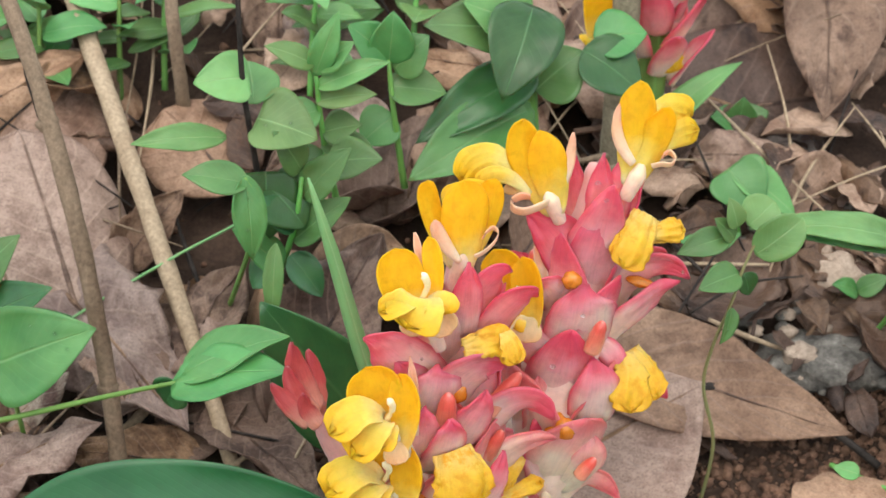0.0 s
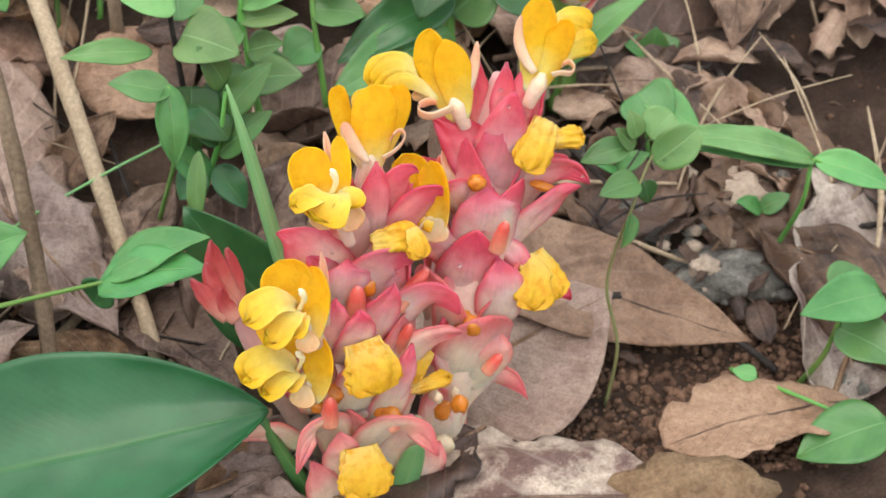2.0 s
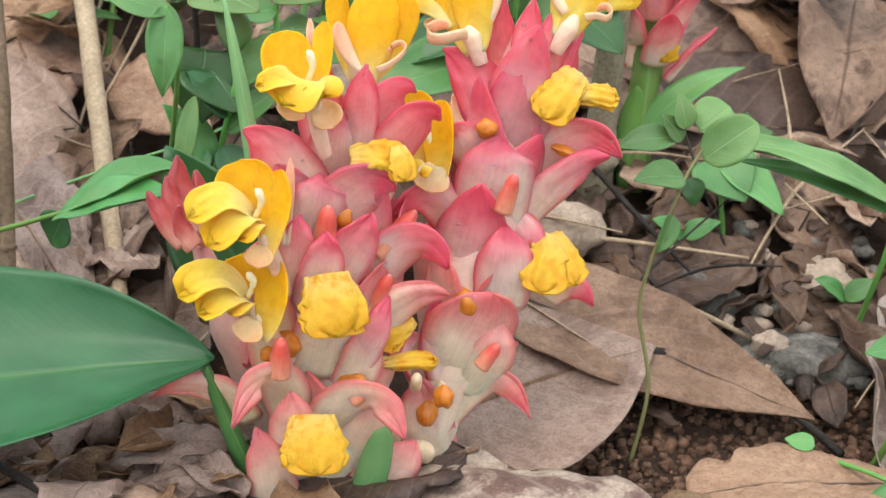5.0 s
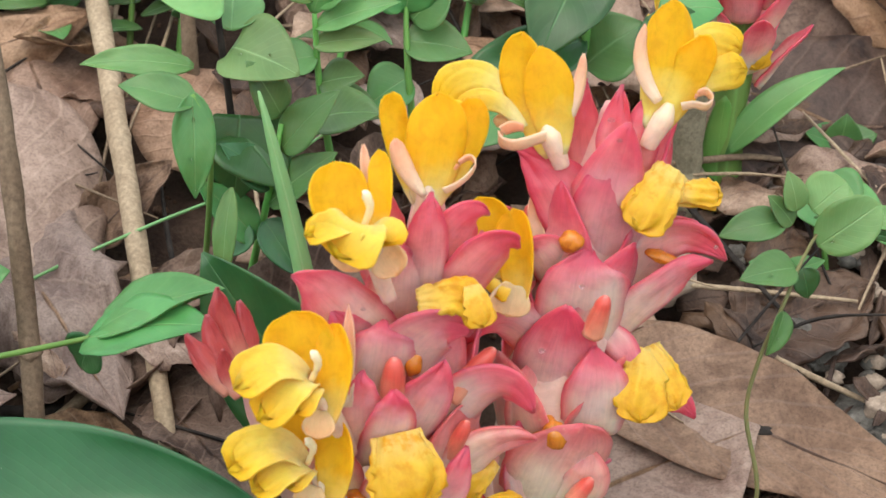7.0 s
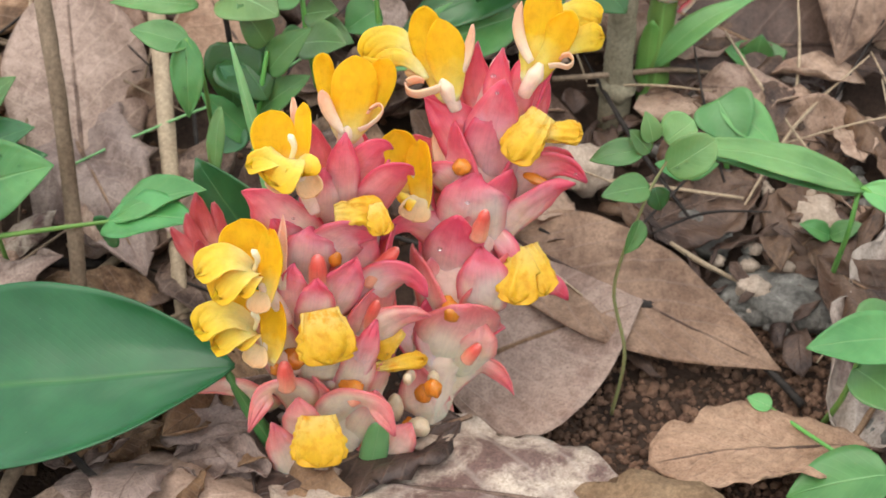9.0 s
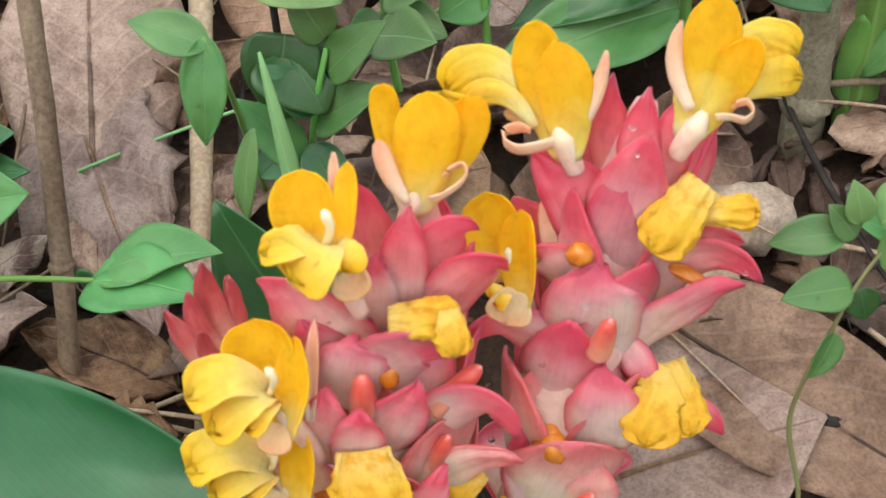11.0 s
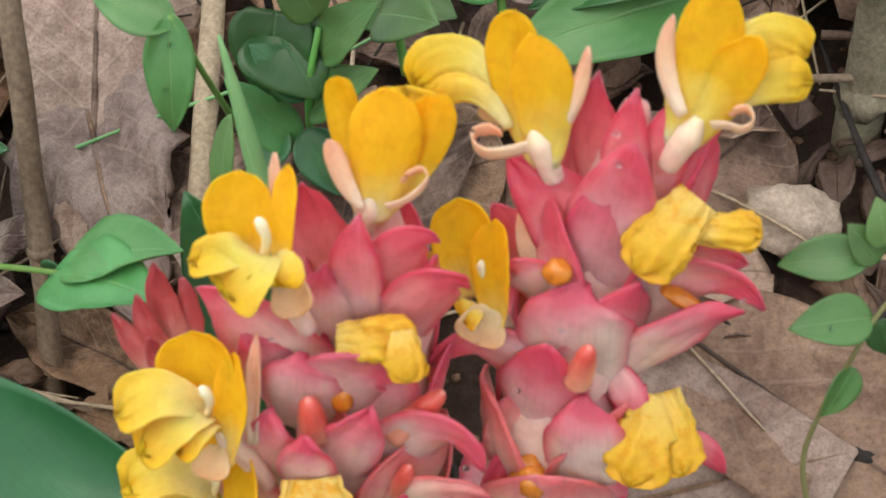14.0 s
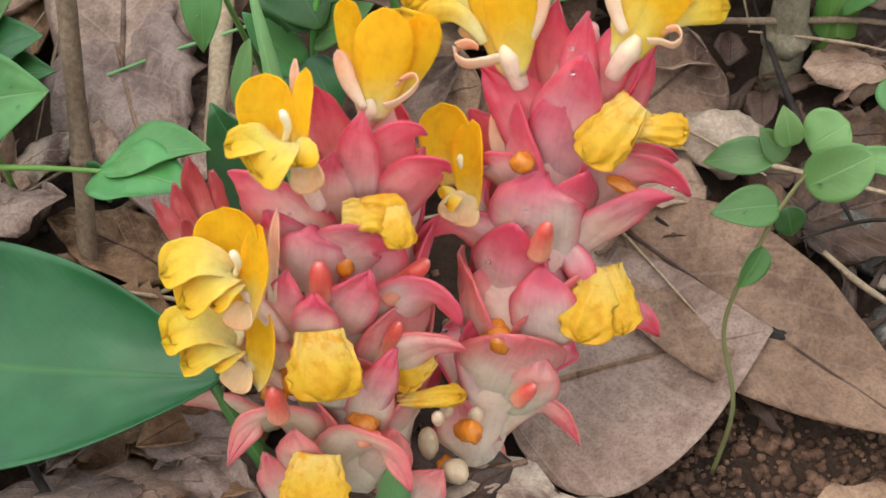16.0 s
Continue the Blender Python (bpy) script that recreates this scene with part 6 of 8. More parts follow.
def leaf_of(plant, base, tip, width, mat, shape, up, arch=0.04):
    leaf_count[0] += 1
    k = leaf_count[0]
    blade("leaf", mat, plant, base=base, tip=tip, up=up, width=width, shape=shape, cup=0.25 + 0.3 * ((k * 37) % 10) / 10, arch=arch, curl=-0.05 - 0.06 * ((k * 53) % 10) / 10,
          wave=0.035, freq=3, nu=10, nv=16, thick=0.0003, seed=k * 0.77)


p_a = seedling((-0.0453, 0.1747, 0.0629), [(-0.0469, 0.1212, 0.0951), (-0.0475, 0.1223, 0.1233), (-0.0496, 0.1217, 0.1581), (-0.0486, 0.1221, 0.1906), (-0.0478, 0.1268, 0.2137)], 0.0011, 'slender dark-stemmed seedling with round green leaves', 'green_seedling', 'seedling', TWIG_DARK)
leaf_of(p_a, (-0.0457, 0.1206, 0.1459), (-0.0255, 0.1110, 0.1407), 0.0267, LEAF_LIME, 'heart', (0.1, -0.6, 0.75))
leaf_of(p_a, (-0.0473, 0.1218, 0.1612), (-0.0666, 0.1200, 0.1630), 0.0212, LEAF_LIME, 'heart', (0.1, -0.6, 0.75))
leaf_of(p_a, (-0.0574, 0.1180, 0.1406), (-0.0906, 0.1145, 0.1452), 0.0110, LEAF_LIME, 'lance', (0.1, -0.6, 0.75))
leaf_of(p_a, (-0.0461, 0.1238, 0.1500), (-0.0461, 0.1420, 0.1593), 0.0202, LEAF, 'ovate', (0.1, -0.6, 0.75))
leaf_of(p_a, (-0.0450, 0.1192, 0.1199), (-0.0317, 0.1096, 0.1050), 0.0276, LEAF_DARK, 'heart', (0.1, -0.6, 0.75))
leaf_of(p_a, (-0.0445, 0.1194, 0.1245), (-0.0473, 0.1129, 0.0977), 0.0239, LEAF_DARK, 'heart', (0.1, -0.6, 0.75))
p_b = seedling((-0.0140, 0.1834, 0.0701), [(-0.0174, 0.1410, 0.0948), (-0.0208, 0.1429, 0.1210), (-0.0219, 0.1454, 0.1482)], 0.0012, 'bushy seedling with pointed lime-green leaves', 'green_seedling', 'seedling', STEM_GREEN)
leaf_of(p_b, (-0.0219, 0.1449, 0.1438), (0.0049, 0.1406, 0.1538), 0.0106, LEAF_LIME, 'lance', (0.1, -0.6, 0.75))
leaf_of(p_b, (-0.0227, 0.1444, 0.1383), (-0.0005, 0.1391, 0.1422), 0.0106, LEAF_LIME, 'lance', (0.1, -0.6, 0.75))
leaf_of(p_b, (-0.0207, 0.1456, 0.1503), (-0.0080, 0.1415, 0.1625), 0.0106, LEAF_LIME, 'lance', (0.1, -0.6, 0.75))
leaf_of(p_b, (-0.0220, 0.1459, 0.1526), (-0.0395, 0.1423, 0.1641), 0.0106, LEAF_LIME, 'lance', (0.1, -0.6, 0.75))
leaf_of(p_b, (-0.0216, 0.1441, 0.1347), (-0.0381, 0.1391, 0.1332), 0.0147, LEAF, 'lance', (0.1, -0.6, 0.75))
leaf_of(p_b, (-0.0219, 0.1429, 0.1211), (-0.0012, 0.1369, 0.1174), 0.0147, LEAF, 'lance', (0.1, -0.6, 0.75))
leaf_of(p_b, (-0.0201, 0.1425, 0.1163), (-0.0314, 0.1374, 0.1131), 0.0147, LEAF, 'lance', (0.1, -0.6, 0.75))
leaf_of(p_b, (-0.0223, 0.1454, 0.1483), (-0.0123, 0.1432, 0.1735), 0.0106, LEAF_LIME, 'lance', (0.1, -0.6, 0.75))
leaf_of(p_b, (-0.0211, 0.1433, 0.1257), (-0.0071, 0.1380, 0.1305), 0.0147, LEAF, 'lance', (0.1, -0.6, 0.75))
leaf_of(p_b, (-0.0211, 0.1320, 0.1186), (-0.0023, 0.1212, 0.1248), 0.0184, LEAF, 'ovate', (0.1, -0.6, 0.75))
p_c = seedling((0.0144, 0.1865, 0.0733), [(0.0097, 0.1487, 0.0950), (0.0072, 0.1514, 0.1258), (0.0069, 0.1582, 0.1463)], 0.0012, 'small seedling with oval green leaves', 'green_seedling', 'seedling', STEM_GREEN)
leaf_of(p_c, (0.0062, 0.1567, 0.1352), (0.0281, 0.1530, 0.1326), 0.0184, LEAF, 'ovate', (0.1, -0.6, 0.75))
leaf_of(p_c, (0.0076, 0.1554, 0.1236), (-0.0064, 0.1505, 0.1155), 0.0184, LEAF, 'ovate', (0.1, -0.6, 0.75))
leaf_of(p_c, (0.0087, 0.1576, 0.1416), (0.0218, 0.1562, 0.1553), 0.0184, LEAF, 'ovate', (0.1, -0.6, 0.75))
leaf_of(p_c, (0.0069, 0.1582, 0.1463), (-0.0073, 0.1563, 0.1625), 0.0184, LEAF, 'ovate', (0.1, -0.6, 0.75))
leaf_of(p_c, (0.0068, 0.1579, 0.1441), (0.0097, 0.1574, 0.1652), 0.0184, LEAF, 'ovate', (0.1, -0.6, 0.75))
p_d = seedling((0.0724, 0.2010, 0.0779), [(0.0655, 0.1677, 0.0964), (0.0651, 0.1706, 0.1153), (0.0664, 0.1707, 0.1350), (0.0680, 0.1722, 0.1537)], 0.002, 'seedling with large glossy dark green leaves', 'green_seedling', 'seedling', STEM_GREEN)
leaf_of(p_d, (0.0659, 0.1726, 0.1561), (0.0484, 0.1412, 0.1342), 0.0304, LEAF_DARK, 'ovate', (0.1, -0.6, 0.75), arch=0.12)
leaf_of(p_d, (0.0662, 0.1697, 0.1306), (0.0157, 0.1466, 0.1177), 0.0230, LEAF_DARK, 'ovate', (0.1, -0.6, 0.75))
leaf_of(p_d, (0.0634, 0.1625, 0.1171), (0.0105, 0.1361, 0.1069), 0.0276, LEAF, 'ovate', (0.1, -0.6, 0.75))
leaf_of(p_d, (0.0657, 0.1678, 0.1217), (0.0853, 0.1705, 0.1360), 0.0276, LEAF, 'ovate', (0.1, -0.6, 0.75))
leaf_of(p_d, (0.0853, 0.1705, 0.1360), (0.1074, 0.1586, 0.1214), 0.0276, LEAF_DARK, 'ovate', (0.1, -0.6, 0.75))
leaf_of(p_d, (0.0659, 0.1730, 0.1438), (0.0392, 0.1693, 0.1621), 0.0313, LEAF_LIME, 'ovate', (0.1, -0.6, 0.75))
leaf_of(p_d, (0.0647, 0.1728, 0.1439), (0.0233, 0.1654, 0.1567), 0.0276, LEAF, 'ovate', (0.1, -0.6, 0.75))
leaf_of(p_d, (0.0913, 0.1768, 0.1375), (0.1121, 0.1731, 0.1401), 0.0221, LEAF, 'ovate', (0.1, -0.6, 0.75))
p_e = seedling((-0.0637, 0.1481, 0.0471), [(-0.0637, 0.1481, 0.0471), (-0.0499, 0.0829, 0.1266), (-0.0532, 0.0760, 0.1469)], 0.0009, 'thin seedling with narrow drooping leaves', 'green_seedling', 'seedling', STEM_GREEN)
leaf_of(p_e, (-0.0531, 0.0761, 0.1474), (-0.0532, 0.0674, 0.1189), 0.0124, LEAF, 'lance', (0.2, -0.9, 0.3))
leaf_of(p_e, (-0.0521, 0.0760, 0.1443), (-0.0735, 0.0769, 0.1505), 0.0129, LEAF, 'lance', (0.1, -0.6, 0.75))
leaf_of(p_e, (-0.0443, 0.0825, 0.1159), (-0.0489, 0.0754, 0.0870), 0.0078, LEAF_LIME, 'lance', (-0.4,-0.8,0.3))
p_f = seedling((-0.0495, 0.1453, 0.0467), [(-0.0495, 0.1453, 0.0467), (-0.0367, 0.1153, 0.0996), (-0.0318, 0.1160, 0.1225)], 0.0012, 'low leafy seedling beside the rolled leaf', 'green_seedling', 'seedling', STEM_GREEN)
leaf_of(p_f, (-0.0353, 0.1153, 0.1026), (-0.0488, 0.1108, 0.1188), 0.0138, LEAF_DARK, 'ovate', (0.1, -0.6, 0.75))
leaf_of(p_f, (-0.0368, 0.1152, 0.0968), (-0.0159, 0.1096, 0.1157), 0.0138, LEAF, 'ovate', (0.1, -0.6, 0.75))
leaf_of(p_f, (-0.0413, 0.1151, 0.0846), (-0.0573, 0.1110, 0.1068), 0.0138, LEAF, 'ovate', (0.1, -0.6, 0.75))
leaf_of(p_f, (-0.0322, 0.1156, 0.1141), (-0.0152, 0.1106, 0.1349), 0.0138, LEAF, 'ovate', (0.1, -0.6, 0.75))
leaf_of(p_f, (-0.0384, 0.1151, 0.0908), (-0.0277, 0.1088, 0.0746), 0.0138, LEAF_DARK, 'ovate', (0.1, -0.6, 0.75))
leaf_of(p_f, (-0.0437, 0.1154, 0.0903), (-0.0536, 0.1103, 0.0809), 0.0138, LEAF_DARK, 'ovate', (0.1, -0.6, 0.75))
leaf_of(p_f, (-0.0317, 0.1161, 0.1253), (-0.0398, 0.1116, 0.1442), 0.0138, LEAF, 'ovate', (0.1, -0.6, 0.75))
p_g = seedling((-0.2237, 0.1321, 0.0127), [(-0.2156, 0.1147, 0.0251), (-0.1487, 0.0770, 0.0585), (-0.1115, 0.0650, 0.0717), (-0.0837, 0.0519, 0.0837)], 0.0011, 'green runner with a pair of pointed leaves', 'creeping_runner', 'creeper', STEM_GREEN)
leaf_of(p_g, (-0.0851, 0.0520, 0.0830), (-0.0469, 0.0321, 0.0988), 0.0239, LEAF, 'ovate', (0.0, -0.3, 0.92))
leaf_of(p_g, (-0.0817, 0.0543, 0.0851), (-0.0456, 0.0445, 0.1042), 0.0202, LEAF, 'ovate', (0.0, -0.3, 0.95))
leaf_of(p_g, (-0.0832, 0.0545, 0.0820), (-0.0890, 0.0580, 0.0703), 0.0147, LEAF_DARK, 'ovate', (0.1, -0.6, 0.75))
leaf_of(p_g, (-0.1878, 0.0899, 0.0474), (-0.1661, 0.0823, 0.0429), 0.0166, LEAF_DARK, 'ovate', (0.1, -0.6, 0.75))
leaf_of(p_g, (-0.1793, 0.0835, 0.0524), (-0.2084, 0.0850, -0.0046), 0.0110, LEAF_LIME, 'lance', (0.1, -0.6, 0.75))
leaf_of(p_g, (-0.1845, 0.0894, 0.0497), (-0.1978, 0.0908, 0.0591), 0.0166, LEAF_LIME, 'ovate', (0.1, -0.6, 0.75))
p_h = seedling((-0.1443, 0.1060, 0.0136), [(-0.1443, 0.1060, 0.0136), (-0.1433, 0.0952, 0.0440), (-0.1437, 0.0873, 0.0682)], 0.001, 'single heart-shaped leaf on a thin stem', 'green_seedling', 'seedling', STEM_GREEN)
leaf_of(p_h, (-0.1484, 0.0876, 0.0755), (-0.1118, 0.0720, 0.0959), 0.0359, LEAF, 'heart', (-0.1, -0.8, 0.6))
p_i = seedling((-0.1703, 0.1219, 0.0171), [(-0.1703, 0.1219, 0.0171), (-0.1668, 0.1220, 0.0571), (-0.1653, 0.1213, 0.0956)], 0.0014, 'upright seedling with spoon-shaped leaves', 'green_seedling', 'seedling', STEM_GREEN)
leaf_of(p_i, (-0.1661, 0.1214, 0.0940), (-0.1625, 0.1281, 0.1379), 0.0285, LEAF, 'petal', (0, -0.95, 0.2))
leaf_of(p_i, (-0.1665, 0.1215, 0.0908), (-0.1905, 0.1108, 0.0772), 0.0175, LEAF, 'lance', (0.1, -0.6, 0.75))
leaf_of(p_i, (-0.1636, 0.1212, 0.0801), (-0.1368, 0.1180, 0.1095), 0.0202, LEAF, 'ovate', (0.1, -0.6, 0.75))
leaf_of(p_i, (-0.1656, 0.1215, 0.0768), (-0.1887, 0.1245, 0.0912), 0.0110, LEAF_LIME, 'lance', (0.1, -0.6, 0.75))
leaf_of(p_i, (-0.1654, 0.1216, 0.0671), (-0.1273, 0.1028, 0.0963), 0.0239, LEAF_DARK, 'ovate', (0.1, -0.6, 0.75))
leaf_of(p_i, (-0.1658, 0.1218, 0.0637), (-0.1776, 0.1089, 0.0839), 0.0184, LEAF_DARK, 'ovate', (0.1, -0.6, 0.75))
leaf_of(p_i, (-0.1623, 0.1214, 0.0578), (-0.1233, 0.0954, 0.0889), 0.0221, LEAF_DARK, 'ovate', (0.1, -0.6, 0.75))
p_v = seedling((0.1030, 0.0475, 0.0035), [(0.1030, 0.0475, 0.0035), (0.1074, 0.0488, 0.0303), (0.1028, 0.0504, 0.0557), (0.1054, 0.0504, 0.0734), (0.1109, 0.0493, 0.0916), (0.1162, 0.0540, 0.1029), (0.1239, 0.0590, 0.1127), (0.1355, 0.0647, 0.1140)], 0.00065, 'thin climbing vine with small round wet leaves', 'vine', 'vine', VINE_STEM)
leaf_of(p_v, (0.1114, 0.0500, 0.0889), (0.1065, 0.0439, 0.0780), 0.0092, LEAF, 'ovate', (0.6,-0.7,0.2))
leaf_of(p_v, (0.1146, 0.0536, 0.1008), (0.0977, 0.0444, 0.1027), 0.0120, LEAF, 'ovate', (0.1, -0.6, 0.75))
leaf_of(p_v, (0.1207, 0.0560, 0.1061), (0.1365, 0.0541, 0.1194), 0.0156, LEAF_LIME, 'round', (0.1,-0.8,0.55))
leaf_of(p_v, (0.1120, 0.0603, 0.1123), (0.0929, 0.0570, 0.1098), 0.0110, LEAF, 'ovate', (0.1, -0.6, 0.75))
leaf_of(p_v, (0.1154, 0.0611, 0.1148), (0.1127, 0.0625, 0.1262), 0.0083, LEAF_LIME, 'ovate', (0.1, -0.6, 0.75))
leaf_of(p_v, (0.1201, 0.0626, 0.1142), (0.1294, 0.0642, 0.1222), 0.0156, LEAF_LIME, 'round', (0.1, -0.6, 0.75))
leaf_of(p_v, (0.1144, 0.0604, 0.1110), (0.1071, 0.0608, 0.1199), 0.0083, LEAF, 'ovate', (0.1, -0.6, 0.75))
leaf_of(p_v, (0.1163, 0.0537, 0.1003), (0.1189, 0.0529, 0.0913), 0.0092, LEAF_DARK, 'ovate', (0.1, -0.6, 0.75))
p_w = seedling((0.1889, 0.1103, 0.0197), [(0.1889, 0.1103, 0.0197), (0.1902, 0.0802, 0.0656), (0.1938, 0.0815, 0.0851), (0.2008, 0.0786, 0.0791)], 0.001, 'grass shoot with long arching lance-shaped blades', 'grass_shoot', 'grass', STEM_GREEN)
leaf_of(p_w, (0.1951, 0.0817, 0.0845), (0.1247, 0.0636, 0.1161), 0.0156, LEAF_LIME, 'lance', (0.0,-0.45,0.9), arch=0.05)
leaf_of(p_w, (0.1953, 0.0831, 0.0828), (0.1377, 0.0709, 0.1061), 0.0110, LEAF, 'lance', (0.1, -0.6, 0.75))
leaf_of(p_w, (0.1938, 0.0815, 0.0851), (0.2267, 0.0744, 0.0726), 0.0147, LEAF_LIME, 'lance', (0.1, -0.6, 0.75), arch=0.08)
p_x = seedling((0.1512, 0.1598, 0.0455), [(0.1512, 0.1598, 0.0455), (0.1488, 0.1601, 0.0637), (0.1467, 0.1620, 0.0775)], 0.001, 'seedling with pale heart-shaped leaves', 'green_seedling', 'seedling', STEM_GREEN)
leaf_of(p_x, (0.1453, 0.1622, 0.0803), (0.1557, 0.1472, 0.0678), 0.0267, LEAF, 'heart', (0,-0.8,0.5))
leaf_of(p_x, (0.1478, 0.1627, 0.0802), (0.1720, 0.1489, 0.0633), 0.0175, LEAF_LIME, 'ovate', (0.1, -0.6, 0.75))
p_y = seedling((0.1835, 0.0489, 0.0004), [(0.1835, 0.0489, 0.0004), (0.1881, 0.0379, 0.0222), (0.1908, 0.0336, 0.0409)], 0.0012, 'low green plant with broad smooth leaves', 'green_seedling', 'seedling', STEM_GREEN)
leaf_of(p_y, (0.2077, 0.0352, 0.0503), (0.1711, 0.0223, 0.0550), 0.0212, LEAF, 'ovate', (0.1, -0.6, 0.75), arch=0.06)
leaf_of(p_y, (0.1899, 0.0334, 0.0380), (0.2105, 0.0132, 0.0329), 0.0212, LEAF, 'ovate', (0.1, -0.6, 0.75))
leaf_of(p_y, (0.1932, 0.0446, 0.0445), (0.2096, 0.0572, 0.0485), 0.0202, LEAF, 'ovate', (0.1, -0.6, 0.75))
p_z = seedling((0.1880, 0.0286, -0.0009), [(0.1574, 0.0564, 0.0067), (0.1634, 0.0453, 0.0090), (0.1773, 0.0250, 0.0116), (0.1932, 0.0105, 0.0090)], 0.0009, 'thin green stem on the leaf litter with a spotted leaf', 'green_seedling', 'seedling', STEM_GREEN)
leaf_of(p_z, (0.2010, 0.0021, 0.0143), (0.1647, 0.0002, 0.0054), 0.0276, LEAF, 'ovate', (0,-0.3,0.95))
leaf_of(p_z, (0.1625, 0.0412, 0.0132), (0.1537, 0.0458, 0.0148), 0.0074, LEAF_LIME, 'ovate', (0.1, -0.6, 0.75))
p_s0 = seedling((0.1648, 0.2076, 0.0630), [(0.1648, 0.2076, 0.0630), (0.1642, 0.2097, 0.0741)], 0.0007, 'tiny seedling with small oval leaves', 'green_seedling', 'seedling', STEM_GREEN)
leaf_of(p_s0, (0.1642, 0.2097, 0.0741), (0.1517, 0.2039, 0.0828), 0.0147, LEAF, 'ovate', (0.1, -0.6, 0.75))
leaf_of(p_s0, (0.1642, 0.2097, 0.0741), (0.1775, 0.2081, 0.0804), 0.0147, LEAF, 'ovate', (0.1, -0.6, 0.75))
leaf_of(p_s0, (0.1643, 0.2091, 0.0713), (0.1562, 0.2025, 0.0717), 0.0147, LEAF, 'ovate', (0.1, -0.6, 0.75))
leaf_of(p_s0, (0.1643, 0.2096, 0.0735), (0.1664, 0.2077, 0.0875), 0.0147, LEAF, 'ovate', (0.1, -0.6, 0.75))
p_s1 = seedling((0.1335, 0.1453, 0.0413), [(0.1335, 0.1453, 0.0413), (0.1328, 0.1465, 0.0529)], 0.0007, 'tiny seedling with small oval leaves', 'green_seedling', 'seedling', STEM_GREEN)
leaf_of(p_s1, (0.1328, 0.1465, 0.0529), (0.1210, 0.1404, 0.0621), 0.0092, LEAF, 'ovate', (0.1, -0.6, 0.75))
leaf_of(p_s1, (0.1328, 0.1465, 0.0529), (0.1458, 0.1437, 0.0603), 0.0092, LEAF, 'ovate', (0.1, -0.6, 0.75))
p_s2 = seedling((0.1921, 0.1247, 0.0253), [(0.1921, 0.1247, 0.0253), (0.1909, 0.1257, 0.0371)], 0.0007, 'tiny seedling with small oval leaves', 'green_seedling', 'seedling', STEM_GREEN)
leaf_of(p_s2, (0.1909, 0.1257, 0.0371), (0.1785, 0.1195, 0.0467), 0.0092, LEAF, 'ovate', (0.1, -0.6, 0.75))
leaf_of(p_s2, (0.1909, 0.1257, 0.0371), (0.2029, 0.1226, 0.0450), 0.0092, LEAF, 'ovate', (0.1, -0.6, 0.75))
p_t = seedling((0.2343, 0.1848, 0.0446), [(0.2343, 0.1848, 0.0446), (0.2570, 0.2347, 0.0405), (0.2610, 0.2391, 0.0618)], 0.001, 'seedling with paired oval blue-green leaves', 'green_seedling', 'seedling', STEM_GREEN)
leaf_of(p_t, (0.2585, 0.2353, 0.0431), (0.2366, 0.2308, 0.0582), 0.0239, LEAF, 'ovate', (0.1, -0.6, 0.75))
leaf_of(p_t, (0.2581, 0.2379, 0.0568), (0.2380, 0.2329, 0.0674), 0.0239, LEAF, 'ovate', (0.1, -0.6, 0.75))
leaf_of(p_t, (0.2611, 0.2381, 0.0564), (0.2892, 0.2346, 0.0516), 0.0239, LEAF, 'ovate', (0.1, -0.6, 0.75))
leaf_of(p_t, (0.2600, 0.2354, 0.0428), (0.2901, 0.2321, 0.0347), 0.0239, LEAF, 'ovate', (0.1, -0.6, 0.75))
leaf_of(p_t, (0.2610, 0.2391, 0.0618), (0.2768, 0.2367, 0.0712), 0.0239, LEAF, 'ovate', (0.1, -0.6, 0.75))
leaf_of(p_t, (0.2588, 0.2334, 0.0318), (0.2729, 0.2284, 0.0218), 0.0239, LEAF, 'ovate', (0.1, -0.6, 0.75))
p_r0 = seedling((-0.2113, 0.2680, 0.0834), [(-0.2113, 0.2680, 0.0834), (-0.2101, 0.2766, 0.1124), (-0.2091, 0.2817, 0.1330)], 0.0012, 'leafy seedling on the forest floor', 'green_seedling', 'seedling', STEM_GREEN)
leaf_of(p_r0, (-0.2058, 0.2711, 0.1005), (-0.1842, 0.2658, 0.0992), 0.0134, LEAF, 'ovate', (0, -0.3, 0.9))
leaf_of(p_r0, (-0.2064, 0.2729, 0.1054), (-0.2287, 0.3008, 0.1095), 0.0083, LEAF_LIME, 'lance', (0, -0.3, 0.9))
leaf_of(p_r0, (-0.2070, 0.2749, 0.1102), (-0.2096, 0.2558, 0.1205), 0.0153, LEAF, 'ovate', (0, -0.3, 0.9))
leaf_of(p_r0, (-0.2077, 0.2771, 0.1150), (-0.1922, 0.2957, 0.1241), 0.0195, LEAF, 'ovate', (0, -0.3, 0.9))
leaf_of(p_r0, (-0.2084, 0.2795, 0.1197), (-0.2427, 0.2818, 0.1173), 0.0150, LEAF_LIME, 'ovate', (0, -0.3, 0.9))
leaf_of(p_r0, (-0.2091, 0.2820, 0.1244), (-0.1838, 0.2650, 0.1389), 0.0196, LEAF, 'ovate', (0, -0.3, 0.9))
leaf_of(p_r0, (-0.2098, 0.2846, 0.1292), (-0.2134, 0.3071, 0.1322), 0.0123, LEAF_LIME, 'lance', (0, -0.3, 0.9))
p_r1 = seedling((-0.1426, 0.2680, 0.0935), [(-0.1426, 0.2680, 0.0935), (-0.1406, 0.2782, 0.1210), (-0.1388, 0.2855, 0.1405)], 0.0012, 'leafy seedling on the forest floor', 'green_seedling', 'seedling', STEM_GREEN)
leaf_of(p_r1, (-0.1369, 0.2720, 0.1097), (-0.1170, 0.2989, 0.1167), 0.0134, LEAF, 'ovate', (0, -0.3, 0.9))
